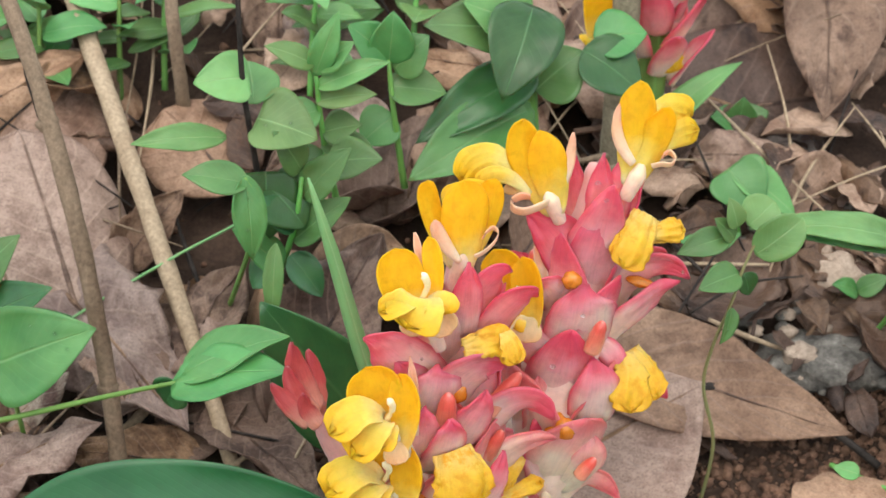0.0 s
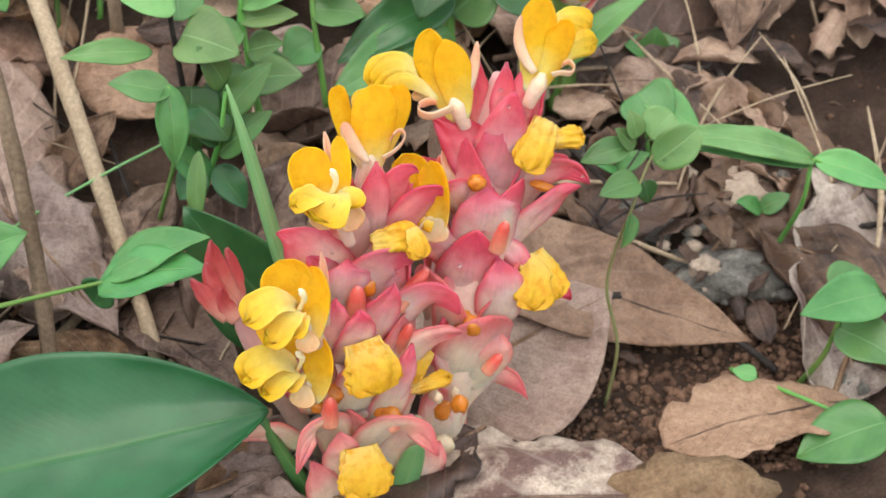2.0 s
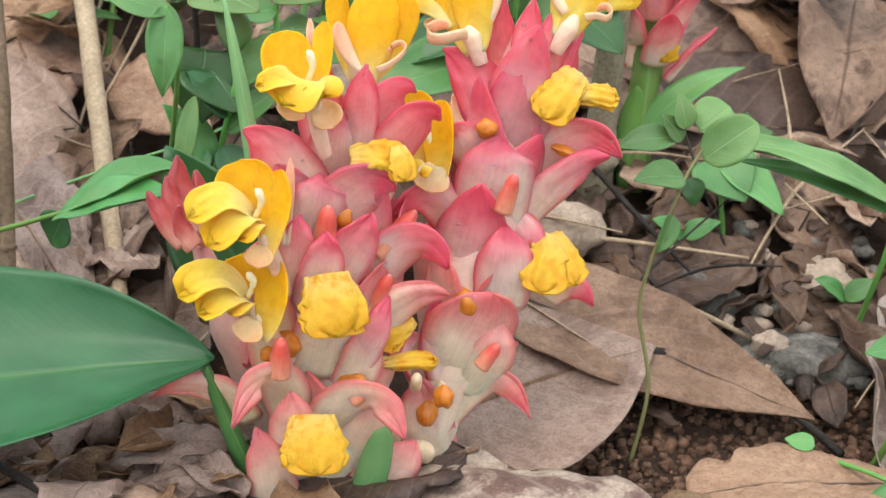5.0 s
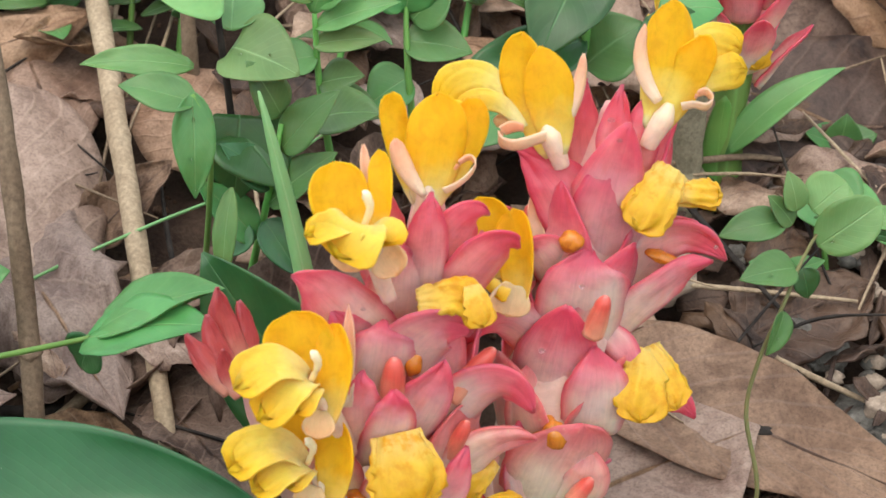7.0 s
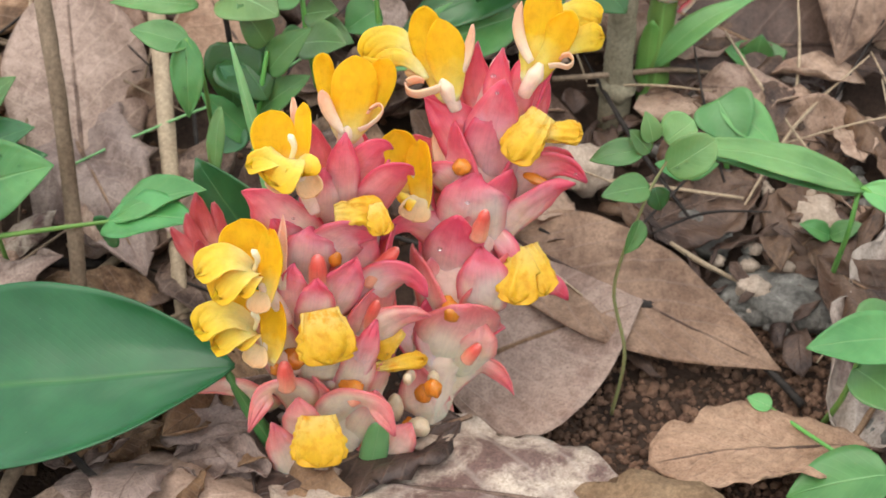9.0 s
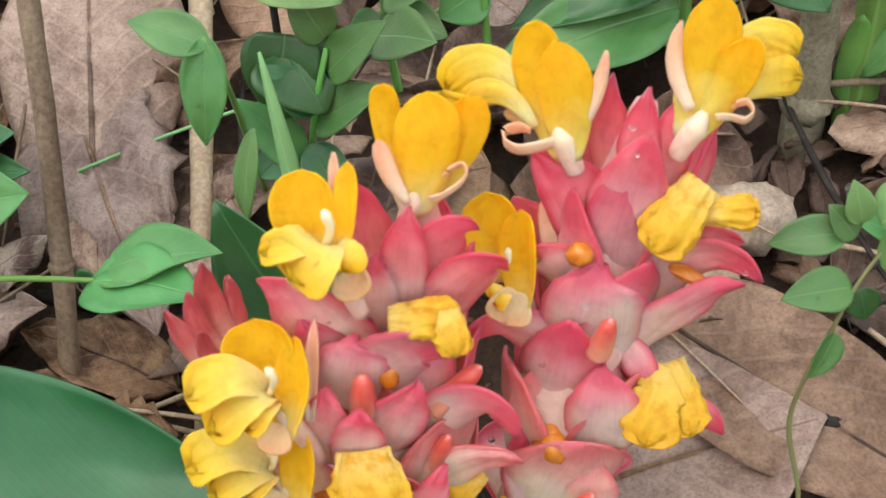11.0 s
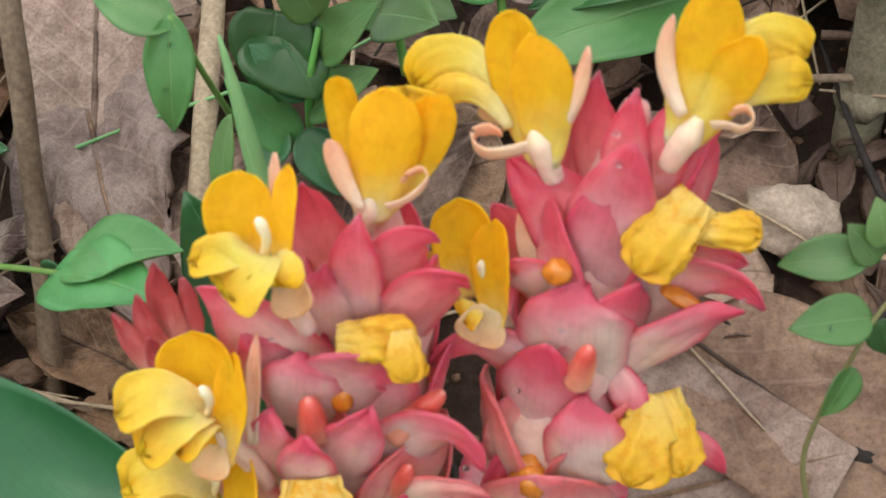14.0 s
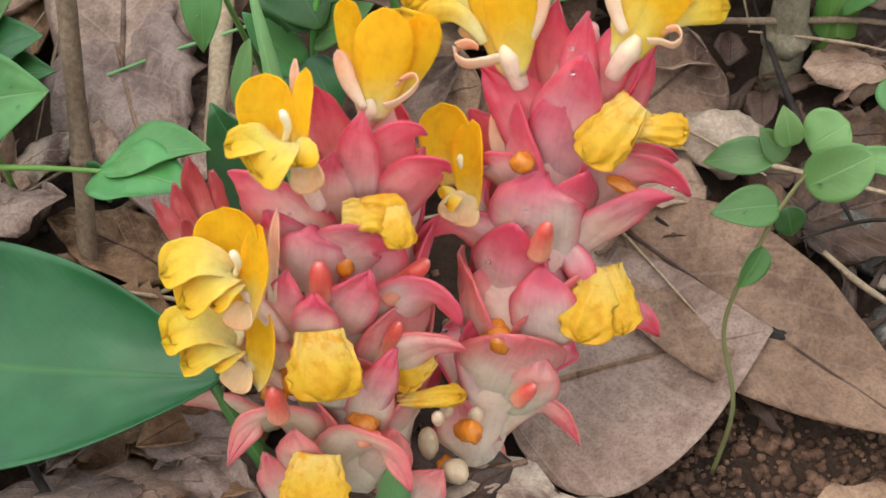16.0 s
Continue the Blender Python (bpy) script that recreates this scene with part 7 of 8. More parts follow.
leaf_of(p_r1, (-0.1373, 0.2741, 0.1144), (-0.1567, 0.2736, 0.1147), 0.0183, LEAF, 'ovate', (0, -0.3, 0.9))
leaf_of(p_r1, (-0.1378, 0.2765, 0.1189), (-0.1109, 0.2601, 0.1259), 0.0125, LEAF_LIME, 'ovate', (0, -0.3, 0.9))
leaf_of(p_r1, (-0.1383, 0.2791, 0.1234), (-0.1444, 0.3032, 0.1235), 0.0143, LEAF, 'ovate', (0, -0.3, 0.9))
leaf_of(p_r1, (-0.1387, 0.2820, 0.1279), (-0.1542, 0.2553, 0.1279), 0.0127, LEAF_LIME, 'ovate', (0, -0.3, 0.9))
leaf_of(p_r1, (-0.1393, 0.2850, 0.1323), (-0.1068, 0.2970, 0.1358), 0.0103, LEAF_LIME, 'lance', (0, -0.3, 0.9))
leaf_of(p_r1, (-0.1398, 0.2880, 0.1368), (-0.1642, 0.3055, 0.1457), 0.0141, LEAF, 'ovate', (0, -0.3, 0.9))
p_r2 = seedling((0.0281, 0.2495, 0.1019), [(0.0281, 0.2495, 0.1019), (0.0334, 0.2647, 0.1260), (0.0395, 0.2780, 0.1428)], 0.0012, 'leafy seedling on the forest floor', 'green_seedling', 'seedling', STEM_GREEN)
leaf_of(p_r2, (0.0350, 0.2564, 0.1161), (0.0262, 0.2815, 0.1199), 0.0119, LEAF_LIME, 'ovate', (0, -0.3, 0.9))
leaf_of(p_r2, (0.0353, 0.2594, 0.1201), (0.0289, 0.2406, 0.1239), 0.0196, LEAF_LIME, 'ovate', (0, -0.3, 0.9))
leaf_of(p_r2, (0.0357, 0.2632, 0.1239), (0.0559, 0.2850, 0.1270), 0.0102, LEAF, 'lance', (0, -0.3, 0.9))
leaf_of(p_r2, (0.0362, 0.2674, 0.1277), (0.0174, 0.2788, 0.1361), 0.0086, LEAF, 'lance', (0, -0.3, 0.9))
leaf_of(p_r2, (0.0367, 0.2717, 0.1314), (0.0483, 0.2631, 0.1388), 0.0200, LEAF, 'ovate', (0, -0.3, 0.9))
leaf_of(p_r2, (0.0371, 0.2759, 0.1353), (0.0423, 0.3131, 0.1404), 0.0099, LEAF, 'ovate', (0, -0.3, 0.9))
leaf_of(p_r2, (0.0376, 0.2798, 0.1394), (0.0189, 0.2612, 0.1418), 0.0123, LEAF_LIME, 'lance', (0, -0.3, 0.9))
p_r3 = seedling((-0.0187, 0.2355, 0.0943), [(-0.0187, 0.2355, 0.0943), (-0.0150, 0.2421, 0.1219), (-0.0108, 0.2492, 0.1406)], 0.0012, 'leafy seedling on the forest floor', 'green_seedling', 'seedling', STEM_GREEN)
leaf_of(p_r3, (-0.0124, 0.2384, 0.1103), (-0.0343, 0.2433, 0.1097), 0.0101, LEAF, 'lance', (0, -0.3, 0.9))
leaf_of(p_r3, (-0.0125, 0.2396, 0.1150), (0.0018, 0.2232, 0.1133), 0.0074, LEAF, 'lance', (0, -0.3, 0.9))
leaf_of(p_r3, (-0.0125, 0.2411, 0.1196), (-0.0105, 0.2667, 0.1250), 0.0121, LEAF_LIME, 'lance', (0, -0.3, 0.9))
leaf_of(p_r3, (-0.0125, 0.2428, 0.1242), (-0.0271, 0.2361, 0.1356), 0.0160, LEAF, 'ovate', (0, -0.3, 0.9))
leaf_of(p_r3, (-0.0125, 0.2449, 0.1287), (0.0073, 0.2439, 0.1266), 0.0127, LEAF_LIME, 'lance', (0, -0.3, 0.9))
leaf_of(p_r3, (-0.0125, 0.2477, 0.1330), (-0.0332, 0.2670, 0.1293), 0.0100, LEAF, 'ovate', (0, -0.3, 0.9))
leaf_of(p_r3, (-0.0124, 0.2510, 0.1372), (-0.0100, 0.2249, 0.1420), 0.0100, LEAF_LIME, 'ovate', (0, -0.3, 0.9))
p_r4 = seedling((-0.0990, 0.2528, 0.0929), [(-0.0990, 0.2528, 0.0929), (-0.0963, 0.2609, 0.1207), (-0.0937, 0.2678, 0.1400)], 0.0012, 'leafy seedling on the forest floor', 'green_seedling', 'seedling', STEM_GREEN)
leaf_of(p_r4, (-0.0931, 0.2559, 0.1092), (-0.1095, 0.2444, 0.1123), 0.0086, LEAF, 'lance', (0, -0.3, 0.9))
leaf_of(p_r4, (-0.0933, 0.2575, 0.1139), (-0.0684, 0.2587, 0.1208), 0.0093, LEAF, 'lance', (0, -0.3, 0.9))
leaf_of(p_r4, (-0.0936, 0.2594, 0.1186), (-0.1136, 0.2756, 0.1134), 0.0099, LEAF, 'lance', (0, -0.3, 0.9))
leaf_of(p_r4, (-0.0939, 0.2616, 0.1231), (-0.0910, 0.2400, 0.1338), 0.0109, LEAF, 'lance', (0, -0.3, 0.9))
leaf_of(p_r4, (-0.0942, 0.2642, 0.1276), (-0.0821, 0.2780, 0.1238), 0.0118, LEAF_LIME, 'lance', (0, -0.3, 0.9))
leaf_of(p_r4, (-0.0945, 0.2670, 0.1321), (-0.1155, 0.2675, 0.1366), 0.0163, LEAF_LIME, 'ovate', (0, -0.3, 0.9))
leaf_of(p_r4, (-0.0948, 0.2701, 0.1364), (-0.0699, 0.2595, 0.1467), 0.0148, LEAF, 'ovate', (0, -0.3, 0.9))
p_r5 = seedling((-0.0798, 0.2540, 0.0957), [(-0.0798, 0.2540, 0.0957), (-0.0769, 0.2630, 0.1230), (-0.0739, 0.2712, 0.1418)], 0.0012, 'leafy seedling on the forest floor', 'green_seedling', 'seedling', STEM_GREEN)
leaf_of(p_r5, (-0.0738, 0.2575, 0.1118), (-0.0679, 0.2352, 0.1225), 0.0179, LEAF, 'ovate', (0, -0.3, 0.9))
leaf_of(p_r5, (-0.0740, 0.2593, 0.1164), (-0.0612, 0.2825, 0.1203), 0.0106, LEAF, 'lance', (0, -0.3, 0.9))
leaf_of(p_r5, (-0.0742, 0.2614, 0.1209), (-0.0972, 0.2582, 0.1230), 0.0131, LEAF, 'ovate', (0, -0.3, 0.9))
leaf_of(p_r5, (-0.0745, 0.2639, 0.1254), (-0.0445, 0.2518, 0.1339), 0.0087, LEAF_LIME, 'lance', (0, -0.3, 0.9))
leaf_of(p_r5, (-0.0747, 0.2668, 0.1297), (-0.0832, 0.2939, 0.1364), 0.0123, LEAF, 'lance', (0, -0.3, 0.9))
leaf_of(p_r5, (-0.0749, 0.2700, 0.1340), (-0.0864, 0.2448, 0.1439), 0.0095, LEAF, 'lance', (0, -0.3, 0.9))
leaf_of(p_r5, (-0.0752, 0.2734, 0.1383), (-0.0489, 0.2941, 0.1457), 0.0112, LEAF, 'ovate', (0, -0.3, 0.9))
p_r6 = seedling((-0.1867, 0.2739, 0.0894), [(-0.1867, 0.2739, 0.0894), (-0.1854, 0.2841, 0.1174), (-0.1842, 0.2904, 0.1375)], 0.0012, 'leafy seedling on the forest floor', 'green_seedling', 'seedling', STEM_GREEN)
leaf_of(p_r6, (-0.1813, 0.2779, 0.1059), (-0.1522, 0.2676, 0.1166), 0.0157, LEAF_LIME, 'ovate', (0, -0.3, 0.9))
leaf_of(p_r6, (-0.1818, 0.2799, 0.1106), (-0.1916, 0.3031, 0.1184), 0.0138, LEAF_LIME, 'ovate', (0, -0.3, 0.9))
leaf_of(p_r6, (-0.1824, 0.2823, 0.1153), (-0.1919, 0.2666, 0.1267), 0.0130, LEAF, 'lance', (0, -0.3, 0.9))
leaf_of(p_r6, (-0.1831, 0.2848, 0.1199), (-0.1536, 0.2997, 0.1225), 0.0130, LEAF_LIME, 'ovate', (0, -0.3, 0.9))
leaf_of(p_r6, (-0.1837, 0.2876, 0.1245), (-0.2135, 0.2987, 0.1259), 0.0135, LEAF_LIME, 'lance', (0, -0.3, 0.9))
leaf_of(p_r6, (-0.1844, 0.2903, 0.1291), (-0.1655, 0.2627, 0.1305), 0.0130, LEAF_LIME, 'ovate', (0, -0.3, 0.9))
leaf_of(p_r6, (-0.1850, 0.2931, 0.1337), (-0.1803, 0.3248, 0.1309), 0.0089, LEAF, 'lance', (0, -0.3, 0.9))
p_r7 = seedling((-0.0099, 0.2506, 0.1015), [(-0.0099, 0.2506, 0.1015), (-0.0059, 0.2621, 0.1273), (-0.0011, 0.2753, 0.1442)], 0.0012, 'leafy seedling on the forest floor', 'green_seedling', 'seedling', STEM_GREEN)
leaf_of(p_r7, (-0.0036, 0.2552, 0.1168), (0.0209, 0.2768, 0.1163), 0.0129, LEAF, 'lance', (0, -0.3, 0.9))
leaf_of(p_r7, (-0.0036, 0.2575, 0.1211), (-0.0228, 0.2586, 0.1193), 0.0102, LEAF, 'lance', (0, -0.3, 0.9))
leaf_of(p_r7, (-0.0035, 0.2603, 0.1253), (0.0147, 0.2453, 0.1298), 0.0135, LEAF, 'lance', (0, -0.3, 0.9))
leaf_of(p_r7, (-0.0034, 0.2639, 0.1293), (-0.0035, 0.2930, 0.1338), 0.0096, LEAF, 'lance', (0, -0.3, 0.9))
leaf_of(p_r7, (-0.0032, 0.2681, 0.1331), (-0.0243, 0.2456, 0.1398), 0.0106, LEAF_LIME, 'ovate', (0, -0.3, 0.9))
leaf_of(p_r7, (-0.0030, 0.2725, 0.1369), (0.0184, 0.2850, 0.1437), 0.0080, LEAF, 'lance', (0, -0.3, 0.9))
leaf_of(p_r7, (-0.0028, 0.2769, 0.1408), (-0.0215, 0.2978, 0.1470), 0.0115, LEAF, 'ovate', (0, -0.3, 0.9))
p_r8 = seedling((-0.2653, 0.2873, 0.0819), [(-0.2653, 0.2873, 0.0819), (-0.2652, 0.2980, 0.1107), (-0.2647, 0.3022, 0.1321)], 0.0012, 'leafy seedling on the forest floor', 'green_seedling', 'seedling', STEM_GREEN)
leaf_of(p_r8, (-0.2603, 0.2917, 0.0989), (-0.2611, 0.3145, 0.1051), 0.0120, LEAF_LIME, 'lance', (0, -0.3, 0.9))
leaf_of(p_r8, (-0.2611, 0.2939, 0.1037), (-0.2769, 0.2820, 0.1043), 0.0155, LEAF, 'ovate', (0, -0.3, 0.9))
leaf_of(p_r8, (-0.2619, 0.2962, 0.1085), (-0.2371, 0.2951, 0.1093), 0.0135, LEAF, 'lance', (0, -0.3, 0.9))
leaf_of(p_r8, (-0.2628, 0.2986, 0.1133), (-0.2894, 0.3207, 0.1156), 0.0087, LEAF, 'lance', (0, -0.3, 0.9))
leaf_of(p_r8, (-0.2636, 0.3009, 0.1182), (-0.2591, 0.2731, 0.1270), 0.0203, LEAF_LIME, 'ovate', (0, -0.3, 0.9))
leaf_of(p_r8, (-0.2645, 0.3032, 0.1231), (-0.2465, 0.3293, 0.1268), 0.0094, LEAF, 'lance', (0, -0.3, 0.9))
leaf_of(p_r8, (-0.2653, 0.3054, 0.1281), (-0.2912, 0.3034, 0.1335), 0.0164, LEAF, 'ovate', (0, -0.3, 0.9))
p_r9 = seedling((-0.1325, 0.2519, 0.0883), [(-0.1325, 0.2519, 0.0883), (-0.1302, 0.2590, 0.1169), (-0.1280, 0.2644, 0.1369)], 0.0012, 'leafy seedling on the forest floor', 'green_seedling', 'seedling', STEM_GREEN)
leaf_of(p_r9, (-0.1267, 0.2545, 0.1051), (-0.1516, 0.2693, 0.1036), 0.0118, LEAF, 'lance', (0, -0.3, 0.9))
leaf_of(p_r9, (-0.1270, 0.2560, 0.1099), (-0.1186, 0.2324, 0.1142), 0.0121, LEAF, 'lance', (0, -0.3, 0.9))
leaf_of(p_r9, (-0.1274, 0.2576, 0.1147), (-0.1192, 0.2763, 0.1192), 0.0158, LEAF, 'ovate', (0, -0.3, 0.9))
leaf_of(p_r9, (-0.1277, 0.2596, 0.1194), (-0.1556, 0.2523, 0.1206), 0.0149, LEAF, 'ovate', (0, -0.3, 0.9))
leaf_of(p_r9, (-0.1281, 0.2618, 0.1241), (-0.1013, 0.2529, 0.1304), 0.0188, LEAF, 'ovate', (0, -0.3, 0.9))
leaf_of(p_r9, (-0.1286, 0.2642, 0.1287), (-0.1443, 0.2975, 0.1325), 0.0162, LEAF, 'ovate', (0, -0.3, 0.9))
leaf_of(p_r9, (-0.1290, 0.2670, 0.1332), (-0.1358, 0.2527, 0.1464), 0.0180, LEAF, 'ovate', (0, -0.3, 0.9))
p_r10 = seedling((-0.0113, 0.3215, 0.1163), [(-0.0113, 0.3215, 0.1163), (-0.0066, 0.3434, 0.1395), (-0.0023, 0.3499, 0.1592)], 0.0012, 'leafy seedling on the forest floor', 'green_seedling', 'seedling', STEM_GREEN)
leaf_of(p_r10, (-0.0044, 0.3356, 0.1289), (-0.0258, 0.3290, 0.1393), 0.0083, LEAF_LIME, 'lance', (0, -0.3, 0.9))
leaf_of(p_r10, (-0.0043, 0.3389, 0.1330), (0.0182, 0.3417, 0.1425), 0.0092, LEAF_LIME, 'lance', (0, -0.3, 0.9))
leaf_of(p_r10, (-0.0042, 0.3420, 0.1373), (-0.0169, 0.3606, 0.1386), 0.0083, LEAF, 'lance', (0, -0.3, 0.9))
leaf_of(p_r10, (-0.0041, 0.3448, 0.1417), (-0.0064, 0.3250, 0.1462), 0.0102, LEAF, 'lance', (0, -0.3, 0.9))
leaf_of(p_r10, (-0.0040, 0.3474, 0.1462), (0.0194, 0.3686, 0.1455), 0.0091, LEAF, 'lance', (0, -0.3, 0.9))
leaf_of(p_r10, (-0.0039, 0.3499, 0.1508), (-0.0265, 0.3518, 0.1536), 0.0124, LEAF, 'ovate', (0, -0.3, 0.9))
leaf_of(p_r10, (-0.0039, 0.3523, 0.1555), (0.0196, 0.3339, 0.1615), 0.0136, LEAF, 'ovate', (0, -0.3, 0.9))
p_r11 = seedling((-0.0868, 0.3270, 0.1144), [(-0.0868, 0.3270, 0.1144), (-0.0843, 0.3466, 0.1387), (-0.0813, 0.3526, 0.1587)], 0.0012, 'leafy seedling on the forest floor', 'green_seedling', 'seedling', STEM_GREEN)
leaf_of(p_r11, (-0.0811, 0.3386, 0.1279), (-0.0830, 0.3270, 0.1403), 0.0142, LEAF, 'lance', (0, -0.3, 0.9))
leaf_of(p_r11, (-0.0814, 0.3419, 0.1322), (-0.0619, 0.3600, 0.1311), 0.0076, LEAF, 'lance', (0, -0.3, 0.9))
leaf_of(p_r11, (-0.0816, 0.3449, 0.1366), (-0.1080, 0.3492, 0.1418), 0.0112, LEAF_LIME, 'lance', (0, -0.3, 0.9))
leaf_of(p_r11, (-0.0819, 0.3477, 0.1410), (-0.0590, 0.3273, 0.1429), 0.0113, LEAF, 'ovate', (0, -0.3, 0.9))
leaf_of(p_r11, (-0.0821, 0.3503, 0.1456), (-0.0843, 0.3680, 0.1404), 0.0158, LEAF_LIME, 'ovate', (0, -0.3, 0.9))
leaf_of(p_r11, (-0.0824, 0.3528, 0.1502), (-0.1001, 0.3337, 0.1579), 0.0140, LEAF, 'lance', (0, -0.3, 0.9))
leaf_of(p_r11, (-0.0826, 0.3551, 0.1550), (-0.0641, 0.3582, 0.1548), 0.0129, LEAF, 'lance', (0, -0.3, 0.9))
p_r12 = seedling((-0.1701, 0.3296, 0.1078), [(-0.1701, 0.3296, 0.1078), (-0.1694, 0.3475, 0.1333), (-0.1677, 0.3528, 0.1538)], 0.0012, 'leafy seedling on the forest floor', 'green_seedling', 'seedling', STEM_GREEN)
leaf_of(p_r12, (-0.1653, 0.3395, 0.1223), (-0.1402, 0.3227, 0.1312), 0.0120, LEAF_LIME, 'lance', (0, -0.3, 0.9))
leaf_of(p_r12, (-0.1659, 0.3427, 0.1266), (-0.1713, 0.3745, 0.1298), 0.0123, LEAF, 'lance', (0, -0.3, 0.9))
leaf_of(p_r12, (-0.1665, 0.3456, 0.1311), (-0.1863, 0.3252, 0.1409), 0.0171, LEAF_LIME, 'ovate', (0, -0.3, 0.9))
leaf_of(p_r12, (-0.1671, 0.3484, 0.1357), (-0.1493, 0.3566, 0.1447), 0.0094, LEAF, 'lance', (0, -0.3, 0.9))
leaf_of(p_r12, (-0.1676, 0.3510, 0.1404), (-0.1878, 0.3660, 0.1475), 0.0165, LEAF, 'ovate', (0, -0.3, 0.9))
leaf_of(p_r12, (-0.1681, 0.3534, 0.1451), (-0.1598, 0.3303, 0.1475), 0.0137, LEAF_LIME, 'lance', (0, -0.3, 0.9))
leaf_of(p_r12, (-0.1686, 0.3557, 0.1499), (-0.1589, 0.3793, 0.1538), 0.0198, LEAF, 'ovate', (0, -0.3, 0.9))
p_r13 = seedling((-0.1378, 0.3240, 0.1098), [(-0.1378, 0.3240, 0.1098), (-0.1364, 0.3427, 0.1348), (-0.1343, 0.3484, 0.1551)], 0.0012, 'leafy seedling on the forest floor', 'green_seedling', 'seedling', STEM_GREEN)
leaf_of(p_r13, (-0.1327, 0.3345, 0.1239), (-0.1056, 0.3430, 0.1245), 0.0191, LEAF, 'ovate', (0, -0.3, 0.9))
leaf_of(p_r13, (-0.1332, 0.3378, 0.1282), (-0.1538, 0.3524, 0.1350), 0.0112, LEAF, 'lance', (0, -0.3, 0.9))
leaf_of(p_r13, (-0.1336, 0.3408, 0.1326), (-0.1240, 0.3190, 0.1327), 0.0201, LEAF_LIME, 'ovate', (0, -0.3, 0.9))
leaf_of(p_r13, (-0.1341, 0.3437, 0.1371), (-0.1281, 0.3672, 0.1430), 0.0165, LEAF_LIME, 'ovate', (0, -0.3, 0.9))
leaf_of(p_r13, (-0.1345, 0.3464, 0.1418), (-0.1642, 0.3363, 0.1498), 0.0125, LEAF, 'lance', (0, -0.3, 0.9))
leaf_of(p_r13, (-0.1349, 0.3488, 0.1464), (-0.1041, 0.3451, 0.1566), 0.0137, LEAF, 'ovate', (0, -0.3, 0.9))
leaf_of(p_r13, (-0.1353, 0.3512, 0.1512), (-0.1512, 0.3764, 0.1580), 0.0089, LEAF_LIME, 'lance', (0, -0.3, 0.9))
p_r14 = seedling((0.0063, 0.2723, 0.1095), [(0.0063, 0.2723, 0.1095), (0.0117, 0.2962, 0.1312), (0.0168, 0.3069, 0.1493)], 0.0012, 'leafy seedling on the forest floor', 'green_seedling', 'seedling', STEM_GREEN)
leaf_of(p_r14, (0.0134, 0.2847, 0.1220), (0.0172, 0.3125, 0.1224), 0.0111, LEAF_LIME, 'lance', (0, -0.3, 0.9))
leaf_of(p_r14, (0.0137, 0.2895, 0.1256), (-0.0037, 0.2825, 0.1359), 0.0121, LEAF, 'lance', (0, -0.3, 0.9))
leaf_of(p_r14, (0.0140, 0.2942, 0.1292), (0.0442, 0.2947, 0.1263), 0.0083, LEAF, 'lance', (0, -0.3, 0.9))
leaf_of(p_r14, (0.0143, 0.2985, 0.1331), (-0.0068, 0.3254, 0.1356), 0.0106, LEAF_LIME, 'lance', (0, -0.3, 0.9))
leaf_of(p_r14, (0.0146, 0.3024, 0.1371), (0.0151, 0.2815, 0.1438), 0.0140, LEAF, 'lance', (0, -0.3, 0.9))
leaf_of(p_r14, (0.0149, 0.3059, 0.1413), (0.0286, 0.3206, 0.1364), 0.0133, LEAF_LIME, 'ovate', (0, -0.3, 0.9))
leaf_of(p_r14, (0.0151, 0.3090, 0.1457), (-0.0141, 0.3033, 0.1442), 0.0124, LEAF, 'lance', (0, -0.3, 0.9))
p_r15 = seedling((0.1434, 0.3480, 0.1109), [(0.1434, 0.3480, 0.1109), (0.1497, 0.3577, 0.1380), (0.1555, 0.3602, 0.1587)], 0.0012, 'leafy seedling on the forest floor', 'green_seedling', 'seedling', STEM_GREEN)
leaf_of(p_r15, (0.1513, 0.3539, 0.1261), (0.1259, 0.3746, 0.1328), 0.0097, LEAF, 'lance', (0, -0.3, 0.9))
leaf_of(p_r15, (0.1517, 0.3555, 0.1308), (0.1555, 0.3385, 0.1331), 0.0085, LEAF, 'lance', (0, -0.3, 0.9))
leaf_of(p_r15, (0.1520, 0.3570, 0.1356), (0.1685, 0.3835, 0.1427), 0.0072, LEAF_LIME, 'lance', (0, -0.3, 0.9))
leaf_of(p_r15, (0.1523, 0.3585, 0.1404), (0.1329, 0.3547, 0.1434), 0.0116, LEAF_LIME, 'lance', (0, -0.3, 0.9))
leaf_of(p_r15, (0.1527, 0.3600, 0.1452), (0.1746, 0.3530, 0.1575), 0.0114, LEAF_LIME, 'lance', (0, -0.3, 0.9))
leaf_of(p_r15, (0.1530, 0.3615, 0.1500), (0.1429, 0.3835, 0.1441), 0.0092, LEAF, 'lance', (0, -0.3, 0.9))
leaf_of(p_r15, (0.1533, 0.3629, 0.1549), (0.1434, 0.3413, 0.1682), 0.0086, LEAF_LIME, 'lance', (0, -0.3, 0.9))
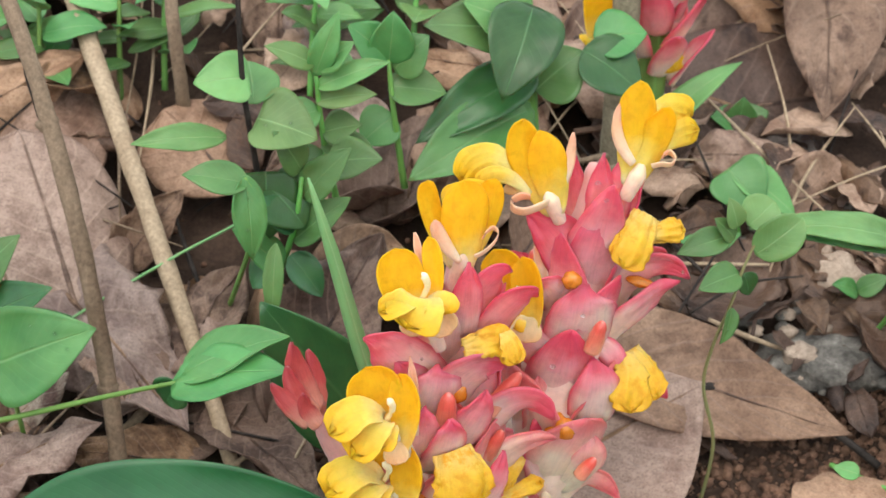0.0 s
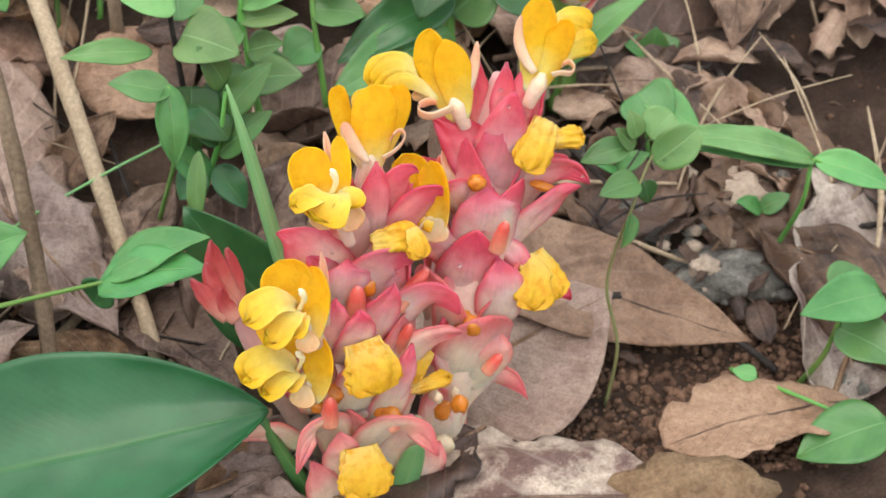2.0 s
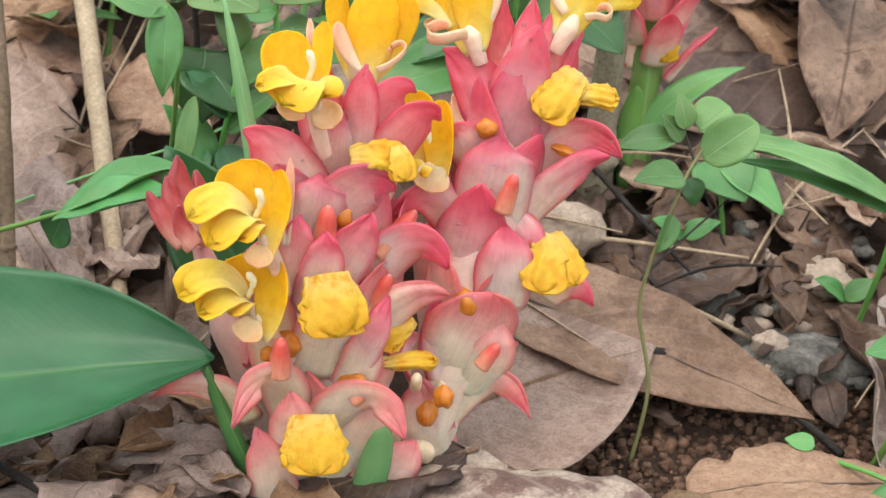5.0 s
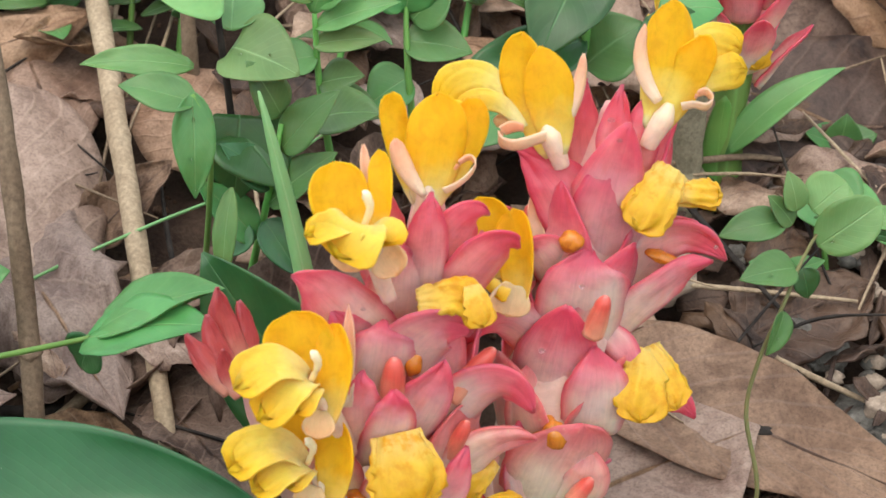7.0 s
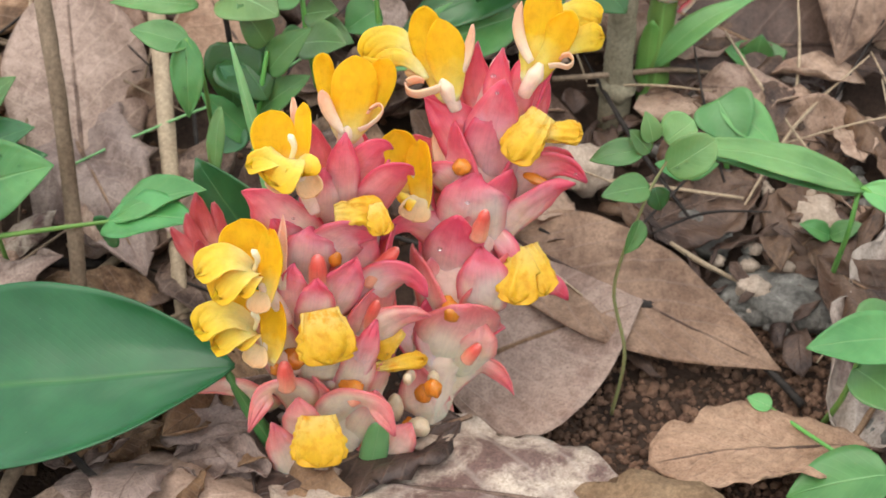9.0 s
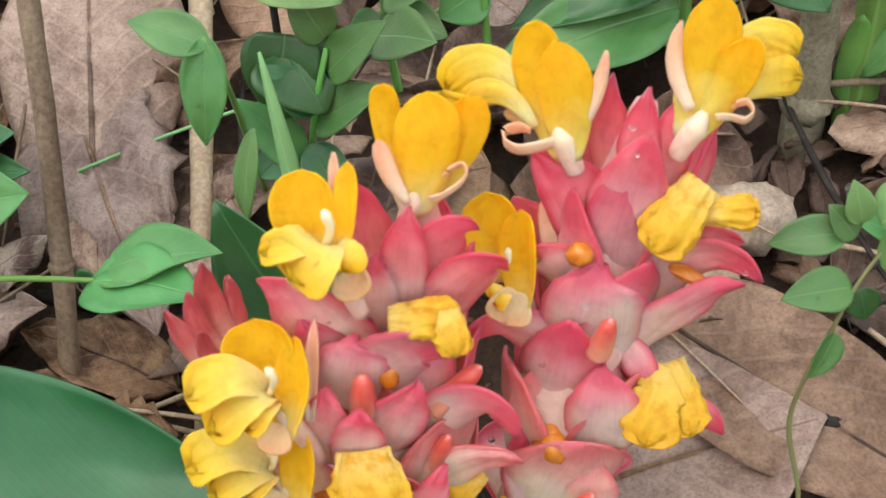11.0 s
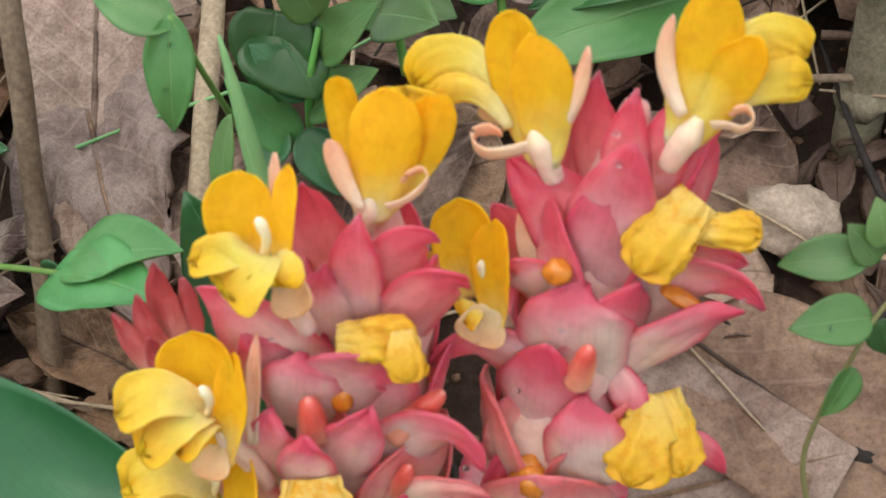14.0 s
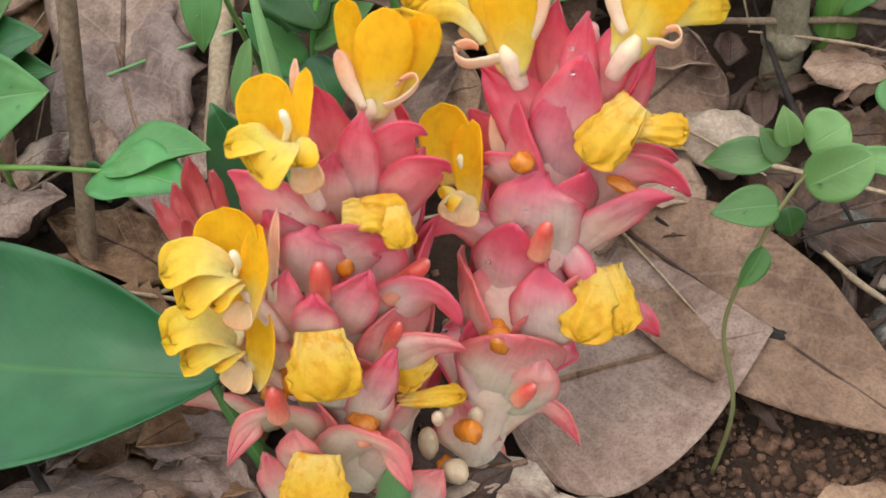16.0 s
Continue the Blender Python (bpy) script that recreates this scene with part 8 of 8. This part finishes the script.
DROPS = [(-0.0011, -0.0025, 0.0902), (0.0360, 0.0109, 0.0830), (0.0286, 0.0240, 0.0656), (0.0261, 0.0175, 0.1182), (0.0276, 0.0190, 0.1195), (0.0881, 0.0348, 0.1163), (0.0614, 0.0355, 0.1469), (0.0598, 0.0413, 0.1504), (-0.0124, 0.0088, 0.1164), (-0.0104, 0.0084, 0.1155), (-0.0054, 0.0033, 0.1157), (0.0515, 0.0247, 0.1103), (0.0413, 0.0242, 0.0917), (0.1271, 0.0540, 0.1105), (0.1243, 0.0545, 0.1081), (0.1061, 0.0473, 0.1014), (0.1839, 0.1598, 0.0525), (0.1913, 0.0828, 0.0883), (-0.0530, 0.0731, 0.1404), (-0.0541, 0.0695, 0.1301), (-0.0532, 0.0688, 0.1209), (-0.1324, 0.0835, 0.0929), (-0.1201, 0.0737, 0.0877), (-0.1301, 0.0210, 0.0517), (-0.1328, 0.0802, 0.0859), (0.1090, 0.0464, 0.0822), (-0.1631, 0.1239, 0.1217), (-0.0431, 0.1170, 0.1445), (-0.0341, 0.1165, 0.1445), (-0.1238, 0.0783, 0.0918)]

# ---- the second ginger plant behind ----
spike_d = Spike((0.1195, 0.1985, 0.0560), (0.1290, 0.2130, 0.1640), [0.0045, 0.0045, 0.0045, 0.004, 0.002], "coral-pink ginger spike farther back with yellow flowers", STEM_GREEN, "green stalk")
for k in range(16):
    a, h = k * 2.4, 0.050 + 0.0036 * k
    c = V3((0.1262 + 0.0001 * k, 0.2060, 0.0600 + h))
    d = V3((math.cos(a), math.sin(a), 0))
    spike_d.bract(c + d * 0.003, c + d * (0.021 - 0.0009 * k) + V3((0, 0, 0.014 + 0.0006 * k)), 0.0115, mat=BRACT_TOP if k > 6 else BRACT)
back_flower = bloom(spike_d, [(0.1190, 0.2020, 0.1180), (0.1080, 0.2010, 0.1210), (0.0985, 0.2000, 0.1270)], [0.002, 0.0022, 0.0012], "open golden-yellow flower of the ginger behind")
petal(back_flower, "hood_petal", PETAL, (0.0980, 0.2000, 0.1240), (0.0990, 0.2020, 0.1535), 0.0150, (0.1, -0.95, 0.3), shape="oval", cup=0.8, cup_tip=0.5, nu=14, nv=16)
petal(back_flower, "lip", LIP, (0.0985, 0.1990, 0.1260), (0.0925, 0.1930, 0.1270), 0.0110, (0.1, -0.4, 0.9), shape="fan", cup=0.5, cup_tip=0.3, frill=0.02, lobes=0.1, nu=16, nv=12)
side_flower = bloom(spike_d, [(0.1290, 0.2040, 0.1360), (0.1340, 0.2010, 0.1410), (0.1360, 0.2000, 0.1440)], [0.002, 0.0022, 0.0012], "small golden-yellow flower of the ginger behind")
petal(side_flower, "hood_petal", PETAL, (0.1350, 0.2000, 0.1425), (0.1385, 0.2010, 0.1540), 0.0120, (0.1, -0.95, 0.3), shape="oval", cup=0.8, cup_tip=0.5, nu=12, nv=14)
petal(side_flower, "lip", LIP, (0.1360, 0.1990, 0.1440), (0.1445, 0.1970, 0.1425), 0.0070, (0.1, -0.4, 0.9), shape="fan", cup=0.5, cup_tip=0.3, frill=0.02, lobes=0.1, nu=12, nv=10)
spike_d.scarf((0.1287, 0.1960, 0.1225), (0.1289, 0.1935, 0.1100), 0.0105, (0.1, -0.9, 0.4), seed=3.3)
blade("leaf", LEAF_LIME, spike_d.ob, "pale green leaf of the ginger behind", base=(0.1200, 0.1960, 0.0780), tip=(0.1600, 0.2000, 0.1110), up=(-0.3, -0.6, 0.7), width=0.013, shape="lance", cup=0.4, arch=0.12, curl=-0.12)
blade("leaf", STEM_GREEN, spike_d.ob, "green leaf sheath at the foot", base=(0.1165, 0.1930, 0.0583), tip=(0.1190, 0.1960, 0.1000), up=(0, 0.9, 0.1), width=0.012, shape="strap", cup=0.9)

# ---- water drops on the leaves and bracts ----
for i, c in enumerate(DROPS):
    r = 0.0006 + 0.0004 * ((i * 7) % 5) / 5
    tagged(lump("water_drop", WATER, None, c, (r, r, r * 0.75), seed=i, rough=0.05, rings=8, segs=12), "clear round water drop on the plant", "water drop", "water drops")
